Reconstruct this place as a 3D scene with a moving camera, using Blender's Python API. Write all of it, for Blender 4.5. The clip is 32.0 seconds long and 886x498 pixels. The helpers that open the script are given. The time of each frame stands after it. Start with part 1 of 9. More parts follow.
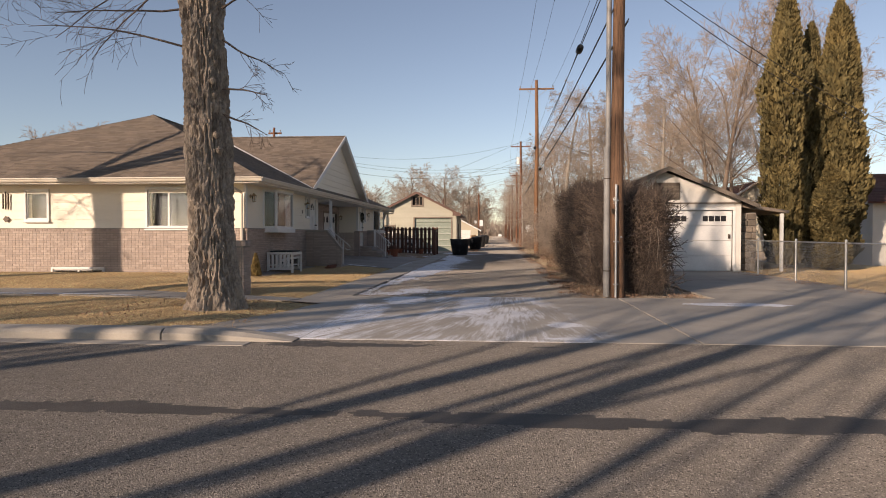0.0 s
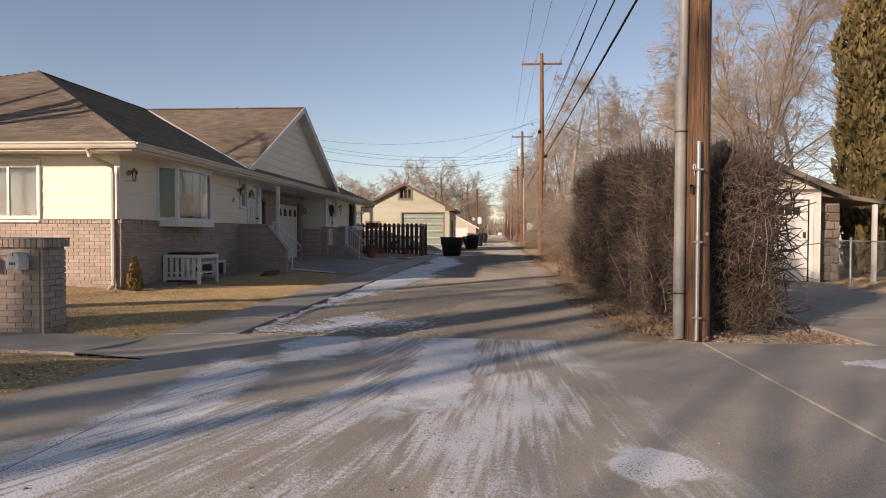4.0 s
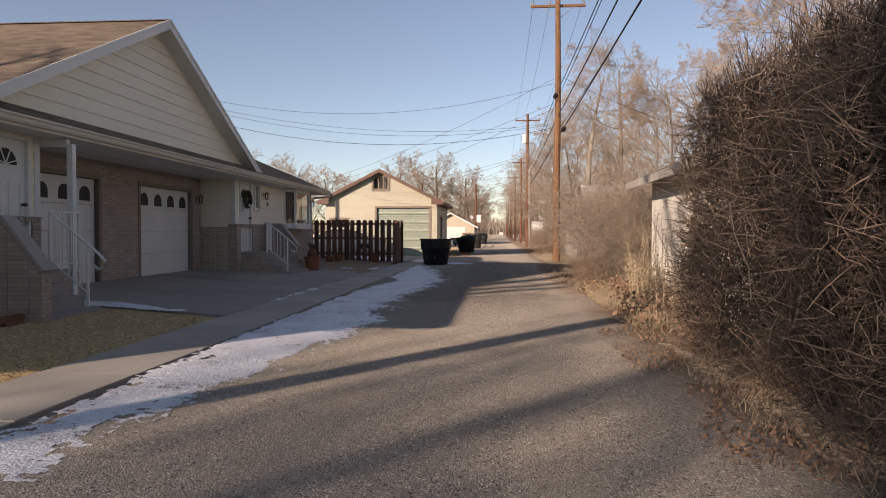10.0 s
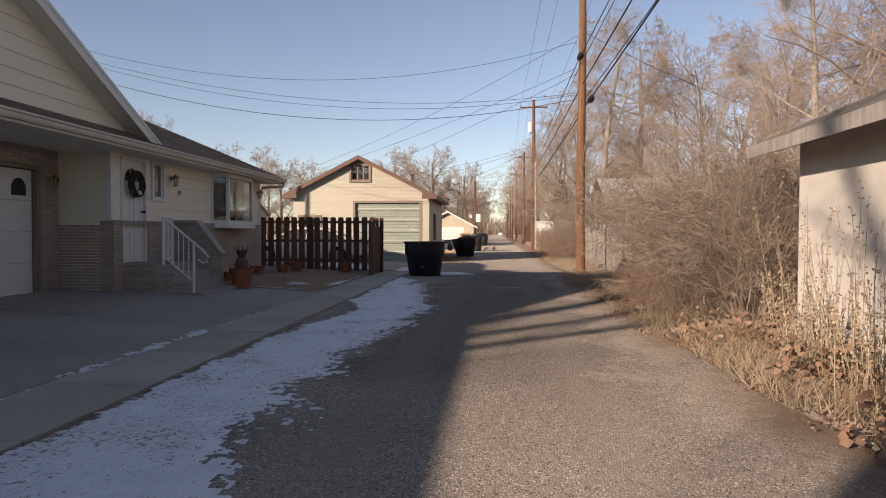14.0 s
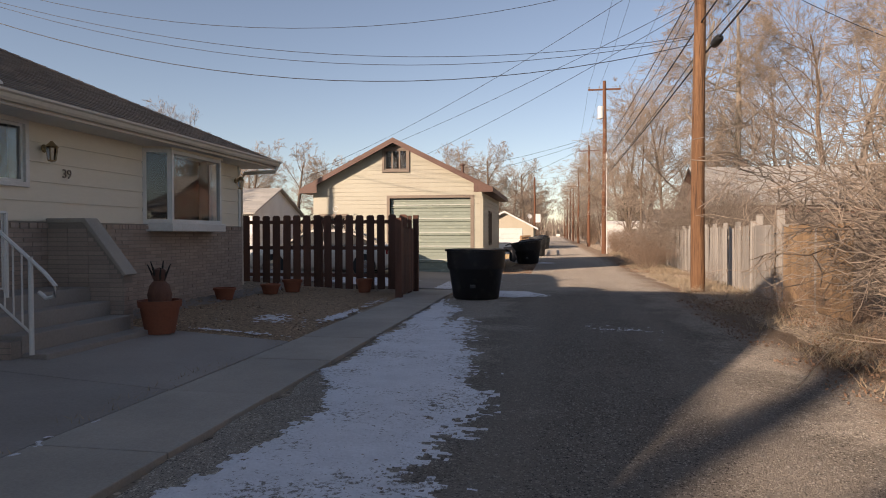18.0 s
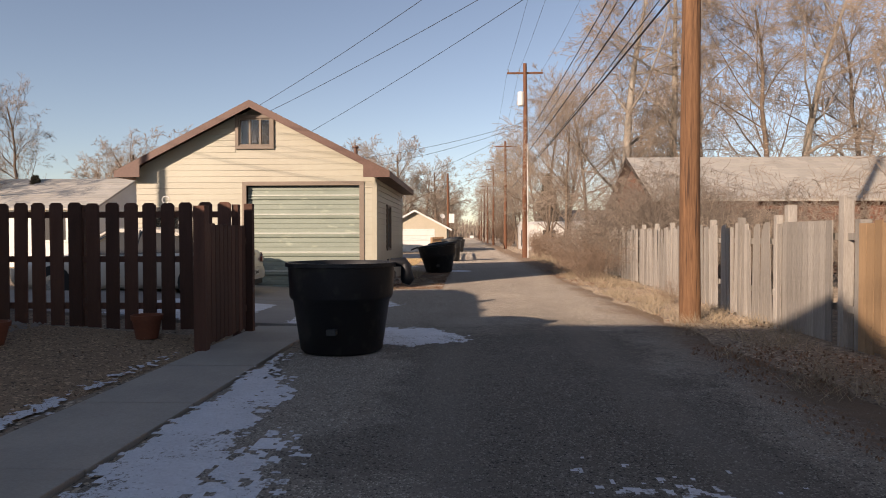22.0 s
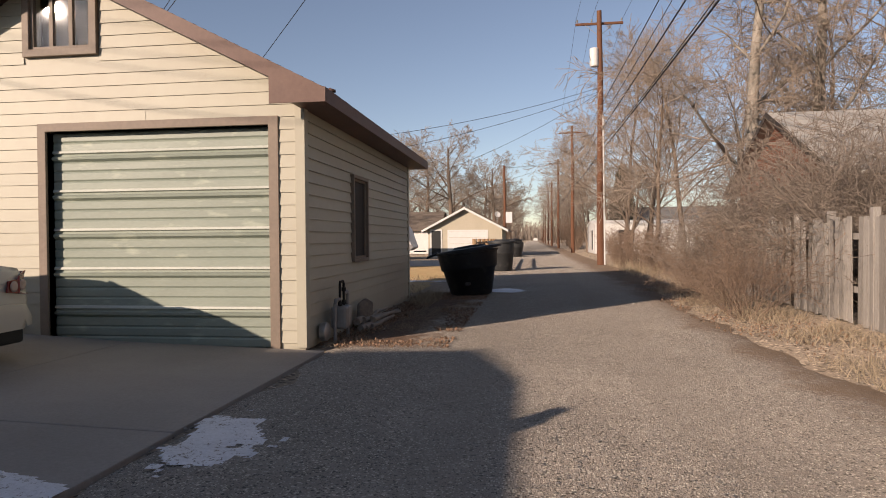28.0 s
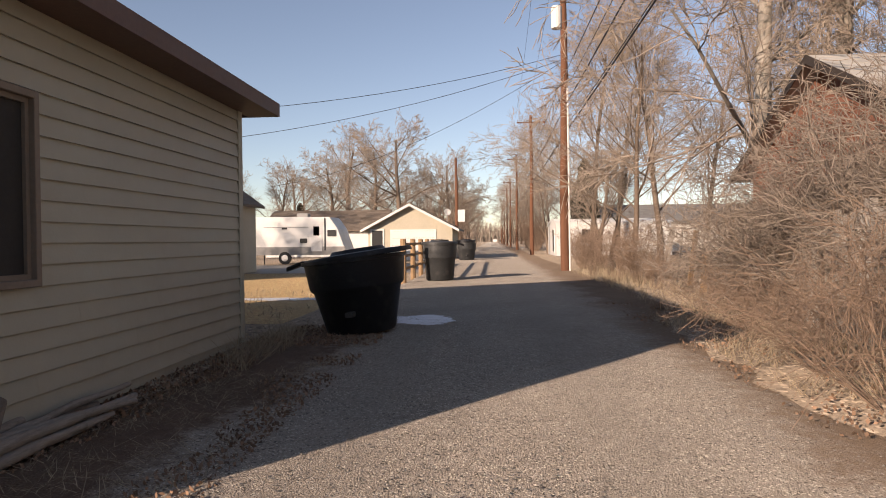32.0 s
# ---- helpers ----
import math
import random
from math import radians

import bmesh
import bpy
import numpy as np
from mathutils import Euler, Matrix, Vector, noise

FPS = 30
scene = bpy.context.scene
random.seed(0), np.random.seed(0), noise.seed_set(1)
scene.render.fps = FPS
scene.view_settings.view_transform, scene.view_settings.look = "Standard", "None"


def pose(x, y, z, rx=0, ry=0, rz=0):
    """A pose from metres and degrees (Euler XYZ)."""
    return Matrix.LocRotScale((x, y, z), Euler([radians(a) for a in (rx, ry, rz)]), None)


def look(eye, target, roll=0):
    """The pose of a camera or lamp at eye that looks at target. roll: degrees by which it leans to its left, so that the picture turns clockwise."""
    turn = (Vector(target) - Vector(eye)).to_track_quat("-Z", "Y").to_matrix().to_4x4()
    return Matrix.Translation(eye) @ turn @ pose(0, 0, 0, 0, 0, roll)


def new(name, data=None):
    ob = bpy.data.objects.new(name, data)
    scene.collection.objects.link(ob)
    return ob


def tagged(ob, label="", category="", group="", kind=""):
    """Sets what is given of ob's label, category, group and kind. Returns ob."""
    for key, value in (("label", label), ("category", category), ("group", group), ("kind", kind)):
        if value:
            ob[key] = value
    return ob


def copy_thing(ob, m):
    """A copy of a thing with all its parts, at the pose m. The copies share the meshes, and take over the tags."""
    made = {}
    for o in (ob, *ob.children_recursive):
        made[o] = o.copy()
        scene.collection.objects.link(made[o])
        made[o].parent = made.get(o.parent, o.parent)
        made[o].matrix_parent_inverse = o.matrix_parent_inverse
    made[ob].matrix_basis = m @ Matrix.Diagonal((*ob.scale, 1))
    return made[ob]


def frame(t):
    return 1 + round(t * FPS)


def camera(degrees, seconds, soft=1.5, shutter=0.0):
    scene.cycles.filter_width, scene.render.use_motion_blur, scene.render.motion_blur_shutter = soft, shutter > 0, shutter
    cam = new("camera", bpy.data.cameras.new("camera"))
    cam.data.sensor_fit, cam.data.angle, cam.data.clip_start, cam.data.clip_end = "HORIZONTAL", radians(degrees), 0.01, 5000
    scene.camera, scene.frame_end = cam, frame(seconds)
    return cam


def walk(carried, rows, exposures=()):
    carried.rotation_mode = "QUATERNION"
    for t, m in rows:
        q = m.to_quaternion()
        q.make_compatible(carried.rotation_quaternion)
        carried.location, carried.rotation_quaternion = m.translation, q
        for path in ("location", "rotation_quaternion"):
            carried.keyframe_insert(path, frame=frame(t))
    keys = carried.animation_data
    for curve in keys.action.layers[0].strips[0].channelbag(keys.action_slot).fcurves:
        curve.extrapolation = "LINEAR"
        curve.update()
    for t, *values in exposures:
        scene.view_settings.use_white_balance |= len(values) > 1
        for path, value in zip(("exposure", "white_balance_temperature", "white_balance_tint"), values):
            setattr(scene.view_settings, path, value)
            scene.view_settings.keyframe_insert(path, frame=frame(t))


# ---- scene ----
cam = camera(68.4, 32.0, 1.0)
PATH = [
    (0, (0.078, 0.342, 1.355), (-0.091, 2.335, 1.31), -0.0),
    (0.5, (0.1, 1.007, 1.355), (-0.085, 2.998, 1.308), 0.2),
    (1, (0.145, 1.742, 1.373), (-0.034, 3.734, 1.325), 0.2),
    (1.5, (0.135, 2.537, 1.346), (-0.058, 4.527, 1.298), 0.1),
    (2, (0.19, 3.398, 1.327), (0.013, 5.39, 1.279), 0.2),
    (2.5, (0.186, 4.2, 1.317), (0.007, 6.191, 1.268), 0.2),
    (3, (0.202, 4.992, 1.301), (0.035, 6.985, 1.253), 0.2),
    (3.5, (0.159, 5.703, 1.303), (-0.009, 7.695, 1.254), 0.2),
    (5.5, (0.309, 8.773, 1.286), (0.138, 10.765, 1.234), 0.3),
    (6, (0.32, 9.601, 1.255), (0.156, 11.594, 1.202), 0.3),
    (6.5, (0.281, 10.463, 1.235), (0.113, 12.455, 1.18), 0.2),
    (7, (0.247, 11.347, 1.284), (0.088, 13.34, 1.228), 0.3),
    (7.5, (0.235, 12.192, 1.301), (0.075, 14.184, 1.246), 0.2),
    (8, (0.227, 13.015, 1.32), (0.068, 15.008, 1.266), 0.3),
    (8.5, (0.184, 13.839, 1.285), (0.016, 15.831, 1.232), 0.2),
    (9, (0.202, 14.719, 1.297), (0.043, 16.712, 1.246), 0.3),
    (9.5, (0.192, 15.496, 1.299), (0.021, 17.488, 1.249), 0.2),
    (10, (0.171, 16.305, 1.314), (-0.002, 18.296, 1.263), 0.2),
    (10.5, (0.141, 17.078, 1.314), (-0.042, 19.069, 1.264), 0.2),
    (11, (0.124, 17.898, 1.314), (-0.048, 19.89, 1.265), 0.3),
    (11.5, (0.06, 18.705, 1.316), (-0.12, 20.696, 1.265), 0.2),
    (12, (0.0, 19.468, 1.345), (-0.166, 21.461, 1.294), 0.2),
    (12.5, (-0.041, 20.249, 1.348), (-0.207, 22.242, 1.296), 0.1),
    (13, (-0.07, 21.068, 1.346), (-0.229, 23.061, 1.295), 0.2),
    (13.5, (-0.104, 21.866, 1.327), (-0.267, 23.859, 1.277), 0.1),
    (14, (-0.164, 22.669, 1.326), (-0.332, 24.661, 1.276), 0.2),
    (14.5, (-0.235, 23.45, 1.309), (-0.416, 25.441, 1.262), 0.1),
    (15, (-0.332, 24.188, 1.281), (-0.519, 26.179, 1.238), 0.1),
    (15.5, (-0.464, 24.929, 1.337), (-0.72, 26.912, 1.289), -0.0),
    (17.5, (-0.677, 28.052, 1.324), (-1.017, 30.022, 1.28), -0.4),
    (18, (-0.766, 28.859, 1.364), (-1.103, 30.83, 1.319), -0.1),
    (18.5, (-0.8, 29.652, 1.396), (-1.109, 31.627, 1.351), -0.0),
    (19, (-0.815, 30.4, 1.358), (-1.109, 32.378, 1.316), -0.2),
    (19.5, (-0.84, 31.11, 1.385), (-1.105, 33.092, 1.342), -0.1),
    (20, (-0.919, 31.839, 1.367), (-1.175, 33.822, 1.324), -0.1),
    (20.5, (-0.904, 32.579, 1.387), (-1.108, 34.568, 1.342), 0.1),
    (21, (-0.944, 33.343, 1.379), (-1.126, 35.334, 1.335), 0.0),
    (21.5, (-0.885, 34.103, 1.378), (-0.972, 36.101, 1.334), 0.1),
    (22, (-0.908, 34.891, 1.363), (-0.984, 36.89, 1.322), -0.1),
    (22.5, (-0.837, 35.653, 1.325), (-0.894, 37.651, 1.285), -0.2),
    (23, (-0.876, 36.446, 1.268), (-0.948, 38.445, 1.233), -0.4),
    (23.5, (-0.772, 37.203, 1.311), (-0.834, 39.202, 1.274), -0.4),
    (24, (-0.667, 37.942, 1.333), (-0.729, 39.941, 1.294), -0.2),
    (24.5, (-0.554, 38.704, 1.345), (-0.566, 40.704, 1.308), -0.1),
    (26.5, (-0.679, 41.663, 1.239), (-0.758, 43.661, 1.209), -0.4),
    (27, (-0.729, 42.352, 1.272), (-0.942, 44.34, 1.242), -0.3),
    (27.5, (-0.674, 43.06, 1.28), (-0.947, 45.041, 1.25), -0.3),
    (28, (-0.58, 43.797, 1.274), (-0.851, 45.778, 1.244), -0.5),
    (28.5, (-0.554, 44.577, 1.254), (-0.821, 46.559, 1.225), -0.3),
    (29, (-0.459, 45.321, 1.256), (-0.697, 47.307, 1.227), -0.4),
    (29.5, (-0.406, 46.072, 1.241), (-0.628, 48.06, 1.212), -0.4),
    (30, (-0.277, 46.787, 1.237), (-0.467, 48.777, 1.21), -0.4),
    (30.5, (-0.214, 47.51, 1.237), (-0.395, 49.501, 1.211), -0.3),
    (31, (-0.156, 48.264, 1.237), (-0.31, 50.258, 1.211), -0.5),
    (31.5, (-0.226, 49.007, 1.218), (-0.384, 51.0, 1.195), -0.7),
    (32, (-0.166, 49.762, 1.228), (-0.318, 51.756, 1.201), -0.6),
]
walk(cam, [(t, look(eye, target, roll)) for t, eye, target, roll in PATH], [(0.0, 0.36, 7600, 19), (3.0, 0.33, 7600, 19), (6.0, 0.50, 7600, 20), (9.0, 0.53, 7600, 20), (12.0, 0.46, 7450, 20), (18.0, 0.50, 7600, 19), (23.0, 0.46, 7550, 19), (27.0, 0.21, 7350, 19), (30.0, 0.44, 7400, 20), (32.0, 0.55, 7580, 20)])

# ---- world and sun ----
SUN_DIR = Vector((0.622, 0.783, -0.307)).normalized()      # the way the light travels
SUN_EL = math.asin(-SUN_DIR.z)
SUN_AZ = math.atan2(-SUN_DIR.x, -SUN_DIR.y)
world = bpy.data.worlds.new("world")
scene.world = world
world.use_nodes = True
_nt = world.node_tree
_sky = _nt.nodes.new("ShaderNodeTexSky")
_sky.sky_type = "NISHITA"
_sky.sun_disc = False
_sky.sun_elevation = SUN_EL
_sky.sun_rotation = SUN_AZ
_sky.altitude = 1300
_sky.dust_density = 0.7
_sky.ozone_density = 2.2
_bg = _nt.nodes["Background"]
_bg.inputs[1].default_value = 0.108
_soft = _nt.nodes.new("ShaderNodeHueSaturation")
_soft.inputs["Saturation"].default_value = 0.90
_nt.links.new(_sky.outputs[0], _soft.inputs["Color"])
_nt.links.new(_soft.outputs[0], _bg.inputs[0])
sun = new("sun", bpy.data.lights.new("sun", "SUN"))
sun.data.energy = 4.3
sun.data.angle = radians(0.55)
sun.data.color = (1.0, 0.89, 0.775)
sun.matrix_world = look((0, 0, 40), Vector((0, 0, 40)) + SUN_DIR)


# ---- mesh helpers ----
class Geo:
    """Collects vertices and faces for one mesh."""

    def __init__(self):
        self.v, self.f = [], []

    def add(self, verts, faces):
        n = len(self.v)
        self.v += [tuple(p) for p in verts]
        self.f += [tuple(i + n for i in f) for f in faces]
        return self

    def box(self, x0, y0, z0, x1, y1, z1):
        x0, x1, y0, y1, z0, z1 = min(x0, x1), max(x0, x1), min(y0, y1), max(y0, y1), min(z0, z1), max(z0, z1)
        return self.add([(x0, y0, z0), (x1, y0, z0), (x1, y1, z0), (x0, y1, z0), (x0, y0, z1), (x1, y0, z1), (x1, y1, z1), (x0, y1, z1)],
                        [(0, 3, 2, 1), (4, 5, 6, 7), (0, 1, 5, 4), (1, 2, 6, 5), (2, 3, 7, 6), (3, 0, 4, 7)])

    def prism(self, pts, way):
        """A flat outline pts pushed along way."""
        w = Vector(way)
        pts = [Vector(p) for p in pts]
        nrm = sum(((pts[i] - pts[0]).cross(pts[i + 1] - pts[0]) for i in range(1, len(pts) - 1)), Vector())
        if nrm.dot(w) < 0:
            pts.reverse()
        n = len(pts)
        faces = [tuple(range(n - 1, -1, -1)), tuple(range(n, 2 * n))] + [(i, (i + 1) % n, n + (i + 1) % n, n + i) for i in range(n)]
        return self.add(pts + [p + w for p in pts], faces)

    def tube(self, path, radii, n=8, cap=True):
        """A round bar along path."""
        path = [Vector(p) for p in path]
        if not hasattr(radii, "__len__"):
            radii = [radii] * len(path)
        rings = []
        for i, p in enumerate(path):
            d = (path[min(i + 1, len(path) - 1)] - path[max(i - 1, 0)]).normalized()
            a = Vector((0, 0, 1)) if abs(d.z) < 0.9 else Vector((1, 0, 0))
            s = d.cross(a).normalized()
            u = s.cross(d)
            rings += [p + (s * math.cos(k * math.tau / n) + u * math.sin(k * math.tau / n)) * radii[i] for k in range(n)]
        faces = []
        for i in range(len(path) - 1):
            for k in range(n):
                faces.append((i * n + k, i * n + (k + 1) % n, (i + 1) * n + (k + 1) % n, (i + 1) * n + k))
        if cap:
            faces += [tuple(range(n - 1, -1, -1)), tuple(range(len(rings) - n, len(rings)))]
        return self.add(rings, faces)

    def lathe(self, profile, centre=(0, 0, 0), n=24, close=False):
        """profile: (radius, z) from the bottom up, turned round the vertical."""
        cx, cy, cz = centre
        v = [(cx + r * math.cos(k * math.tau / n), cy + r * math.sin(k * math.tau / n), cz + z) for r, z in profile for k in range(n)]
        f = []
        for i in range(len(profile) - 1):
            for k in range(n):
                f.append((i * n + k, i * n + (k + 1) % n, (i + 1) * n + (k + 1) % n, (i + 1) * n + k))
        if close:
            f += [tuple(range(n - 1, -1, -1)), tuple(range(len(v) - n, len(v)))]
        return self.add(v, f)


def part(name, g, material=None, parent=None, label="", bevel=0.0, smooth=False, m=None):
    """Links a Geo (or a mesh) as one mesh object."""
    if isinstance(g, Geo):
        me = bpy.data.meshes.new(name)
        me.from_pydata(g.v, [], g.f)
        me.update()
        me.materials.append(material)
        if smooth:
            me.shade_smooth()
            me.set_sharp_from_angle(angle=radians(48))
    else:
        me = g
    ob = new(name, me)
    if parent is not None:
        ob.parent = parent
    if m is not None:
        ob.matrix_basis = m
    if label:
        ob["label"] = label
    if bevel:
        mod = ob.modifiers.new("bevel", "BEVEL")
        mod.width, mod.segments, mod.limit_method = bevel, 2, "ANGLE"
    return ob


def thing(name, x, y, z, label, category, rz=0.0, group="", kind=""):
    """An Empty at the base of a thing."""
    ob = new(name)
    ob.matrix_basis = pose(x, y, z, 0, 0, rz)
    ob.empty_display_size = 0.2
    return tagged(ob, label, category, group, kind)


def sticks_mesh(name, seg, material, n=3):
    """One mesh of many tapered sticks; seg: rows of p0, p1, r0, r1."""
    s = np.asarray(seg, dtype=np.float64)
    p0, p1, r0, r1 = s[:, 0:3], s[:, 3:6], s[:, 6], s[:, 7]
    d = p1 - p0
    d /= np.maximum(np.linalg.norm(d, axis=1, keepdims=True), 1e-9)
    a = np.where(np.abs(d[:, 2:3]) < 0.9, np.array([[0.0, 0, 1]]), np.array([[1.0, 0, 0]]))
    u = np.cross(d, a)
    u /= np.linalg.norm(u, axis=1, keepdims=True)
    w = np.cross(u, d)
    ang = np.arange(n) * math.tau / n
    ring = u[:, None, :] * np.cos(ang)[None, :, None] + w[:, None, :] * np.sin(ang)[None, :, None]
    lo = p0[:, None, :] + ring * r0[:, None, None]
    hi = p1[:, None, :] + ring * r1[:, None, None]
    verts = np.concatenate([lo, hi], axis=1).reshape(-1, 3)
    k = np.arange(n)
    quad = np.stack([k, (k + 1) % n, n + (k + 1) % n, n + k], axis=1)
    faces = (np.arange(len(s))[:, None, None] * 2 * n + quad[None]).reshape(-1, 4)
    return raw_mesh(name, verts, faces, material)


def raw_mesh(name, verts, faces, material):
    """A mesh from numpy arrays whose faces all have the same number of corners."""
    me = bpy.data.meshes.new(name)
    k = faces.shape[1]
    me.vertices.add(len(verts))
    me.vertices.foreach_set("co", np.ascontiguousarray(verts, dtype=np.float32).ravel())
    me.loops.add(faces.size)
    me.loops.foreach_set("vertex_index", np.ascontiguousarray(faces, dtype=np.int32).ravel())
    me.polygons.add(len(faces))
    me.polygons.foreach_set("loop_start", np.arange(0, faces.size, k, dtype=np.int32))
    me.update(calc_edges=True)
    me.materials.append(material)
    return me


# ---- materials ----
def material(name, base, dark=None, rough=0.8, big=0.6, fine=25.0, mix=0.5, bump=0.15, bump_scale=60.0, metal=0.0, stretch=(1, 1, 1),
             island=0.0, spots=None, spec=0.35):
    """A surface with stains (big: their number a metre) and grain (fine), relief and, with island, a tint for each piece."""
    m = bpy.data.materials.new(name)
    m.use_nodes = True
    nt = m.node_tree
    N, L = nt.nodes, nt.links
    b = N["Principled BSDF"]
    b.inputs["Roughness"].default_value = rough
    b.inputs["Metallic"].default_value = metal
    b.inputs["Specular IOR Level"].default_value = spec
    tc = N.new("ShaderNodeTexCoord")
    mp = N.new("ShaderNodeMapping")
    mp.inputs["Scale"].default_value = stretch
    L.new(tc.outputs["Object"], mp.inputs[0])
    n1 = N.new("ShaderNodeTexNoise")
    n1.inputs["Scale"].default_value, n1.inputs["Detail"].default_value, n1.inputs["Roughness"].default_value = big, 6, 0.62
    n2 = N.new("ShaderNodeTexNoise")
    n2.inputs["Scale"].default_value, n2.inputs["Detail"].default_value, n2.inputs["Roughness"].default_value = fine, 4, 0.6
    for n in (n1, n2):
        L.new(mp.outputs[0], n.inputs["Vector"])
    add = N.new("ShaderNodeMath")
    add.operation = "ADD"
    r1 = N.new("ShaderNodeMapRange")
    r1.inputs["From Min"].default_value, r1.inputs["From Max"].default_value = 0.33, 0.67
    r1.inputs["To Max"].default_value = mix
    r2 = N.new("ShaderNodeMapRange")
    r2.inputs["From Min"].default_value, r2.inputs["From Max"].default_value = 0.3, 0.7
    r2.inputs["To Max"].default_value = 1.0 - mix
    L.new(n1.outputs["Fac"], r1.inputs[0])
    L.new(n2.outputs["Fac"], r2.inputs[0])
    L.new(r1.outputs[0], add.inputs[0])
    L.new(r2.outputs[0], add.inputs[1])
    cm = N.new("ShaderNodeMix")
    cm.data_type = "RGBA"
    dark = dark or tuple(c * 0.72 for c in base)
    cm.inputs[6].default_value, cm.inputs[7].default_value = (*dark, 1), (*base, 1)
    L.new(add.outputs[0], cm.inputs[0])
    out = cm.outputs[2]
    if spots:
        col, scale, low, high = spots
        n3 = N.new("ShaderNodeTexNoise")
        n3.inputs["Scale"].default_value, n3.inputs["Detail"].default_value = scale, 8
        L.new(mp.outputs[0], n3.inputs["Vector"])
        r3 = N.new("ShaderNodeMapRange")
        r3.inputs["From Min"].default_value, r3.inputs["From Max"].default_value = low, high
        L.new(n3.outputs["Fac"], r3.inputs[0])
        c3 = N.new("ShaderNodeMix")
        c3.data_type = "RGBA"
        L.new(r3.outputs[0], c3.inputs[0])
        L.new(out, c3.inputs[6])
        c3.inputs[7].default_value = (*col, 1)
        out = c3.outputs[2]
    if island:
        gi = N.new("ShaderNodeNewGeometry")
        oi = N.new("ShaderNodeObjectInfo")
        ad = N.new("ShaderNodeMath")
        ad.operation = "ADD"
        L.new(gi.outputs["Random Per Island"], ad.inputs[0])
        L.new(oi.outputs["Random"], ad.inputs[1])
        fr = N.new("ShaderNodeMath")
        fr.operation = "FRACT"
        L.new(ad.outputs[0], fr.inputs[0])
        rr = N.new("ShaderNodeMapRange")
        rr.inputs["To Min"].default_value, rr.inputs["To Max"].default_value = 1 - island, 1 + island
        L.new(fr.outputs[0], rr.inputs[0])
        hv = N.new("ShaderNodeHueSaturation")
        L.new(rr.outputs[0], hv.inputs["Value"])
        L.new(out, hv.inputs["Color"])
        out = hv.outputs[0]
    L.new(out, b.inputs["Base Color"])
    if bump:
        nb = N.new("ShaderNodeTexNoise")
        nb.inputs["Scale"].default_value, nb.inputs["Detail"].default_value = bump_scale, 5
        L.new(mp.outputs[0], nb.inputs["Vector"])
        bp = N.new("ShaderNodeBump")
        bp.inputs["Strength"].default_value, bp.inputs["Distance"].default_value = bump, 0.02
        L.new(nb.outputs["Fac"], bp.inputs["Height"])
        L.new(bp.outputs[0], b.inputs["Normal"])
    return m


def plain(name, base, rough=0.5, metal=0.0, spec=0.5):
    m = bpy.data.materials.new(name)
    m.use_nodes = True
    b = m.node_tree.nodes["Principled BSDF"]
    b.inputs["Base Color"].default_value = (*base, 1)
    b.inputs["Roughness"].default_value, b.inputs["Metallic"].default_value = rough, metal
    b.inputs["Specular IOR Level"].default_value = spec
    return m


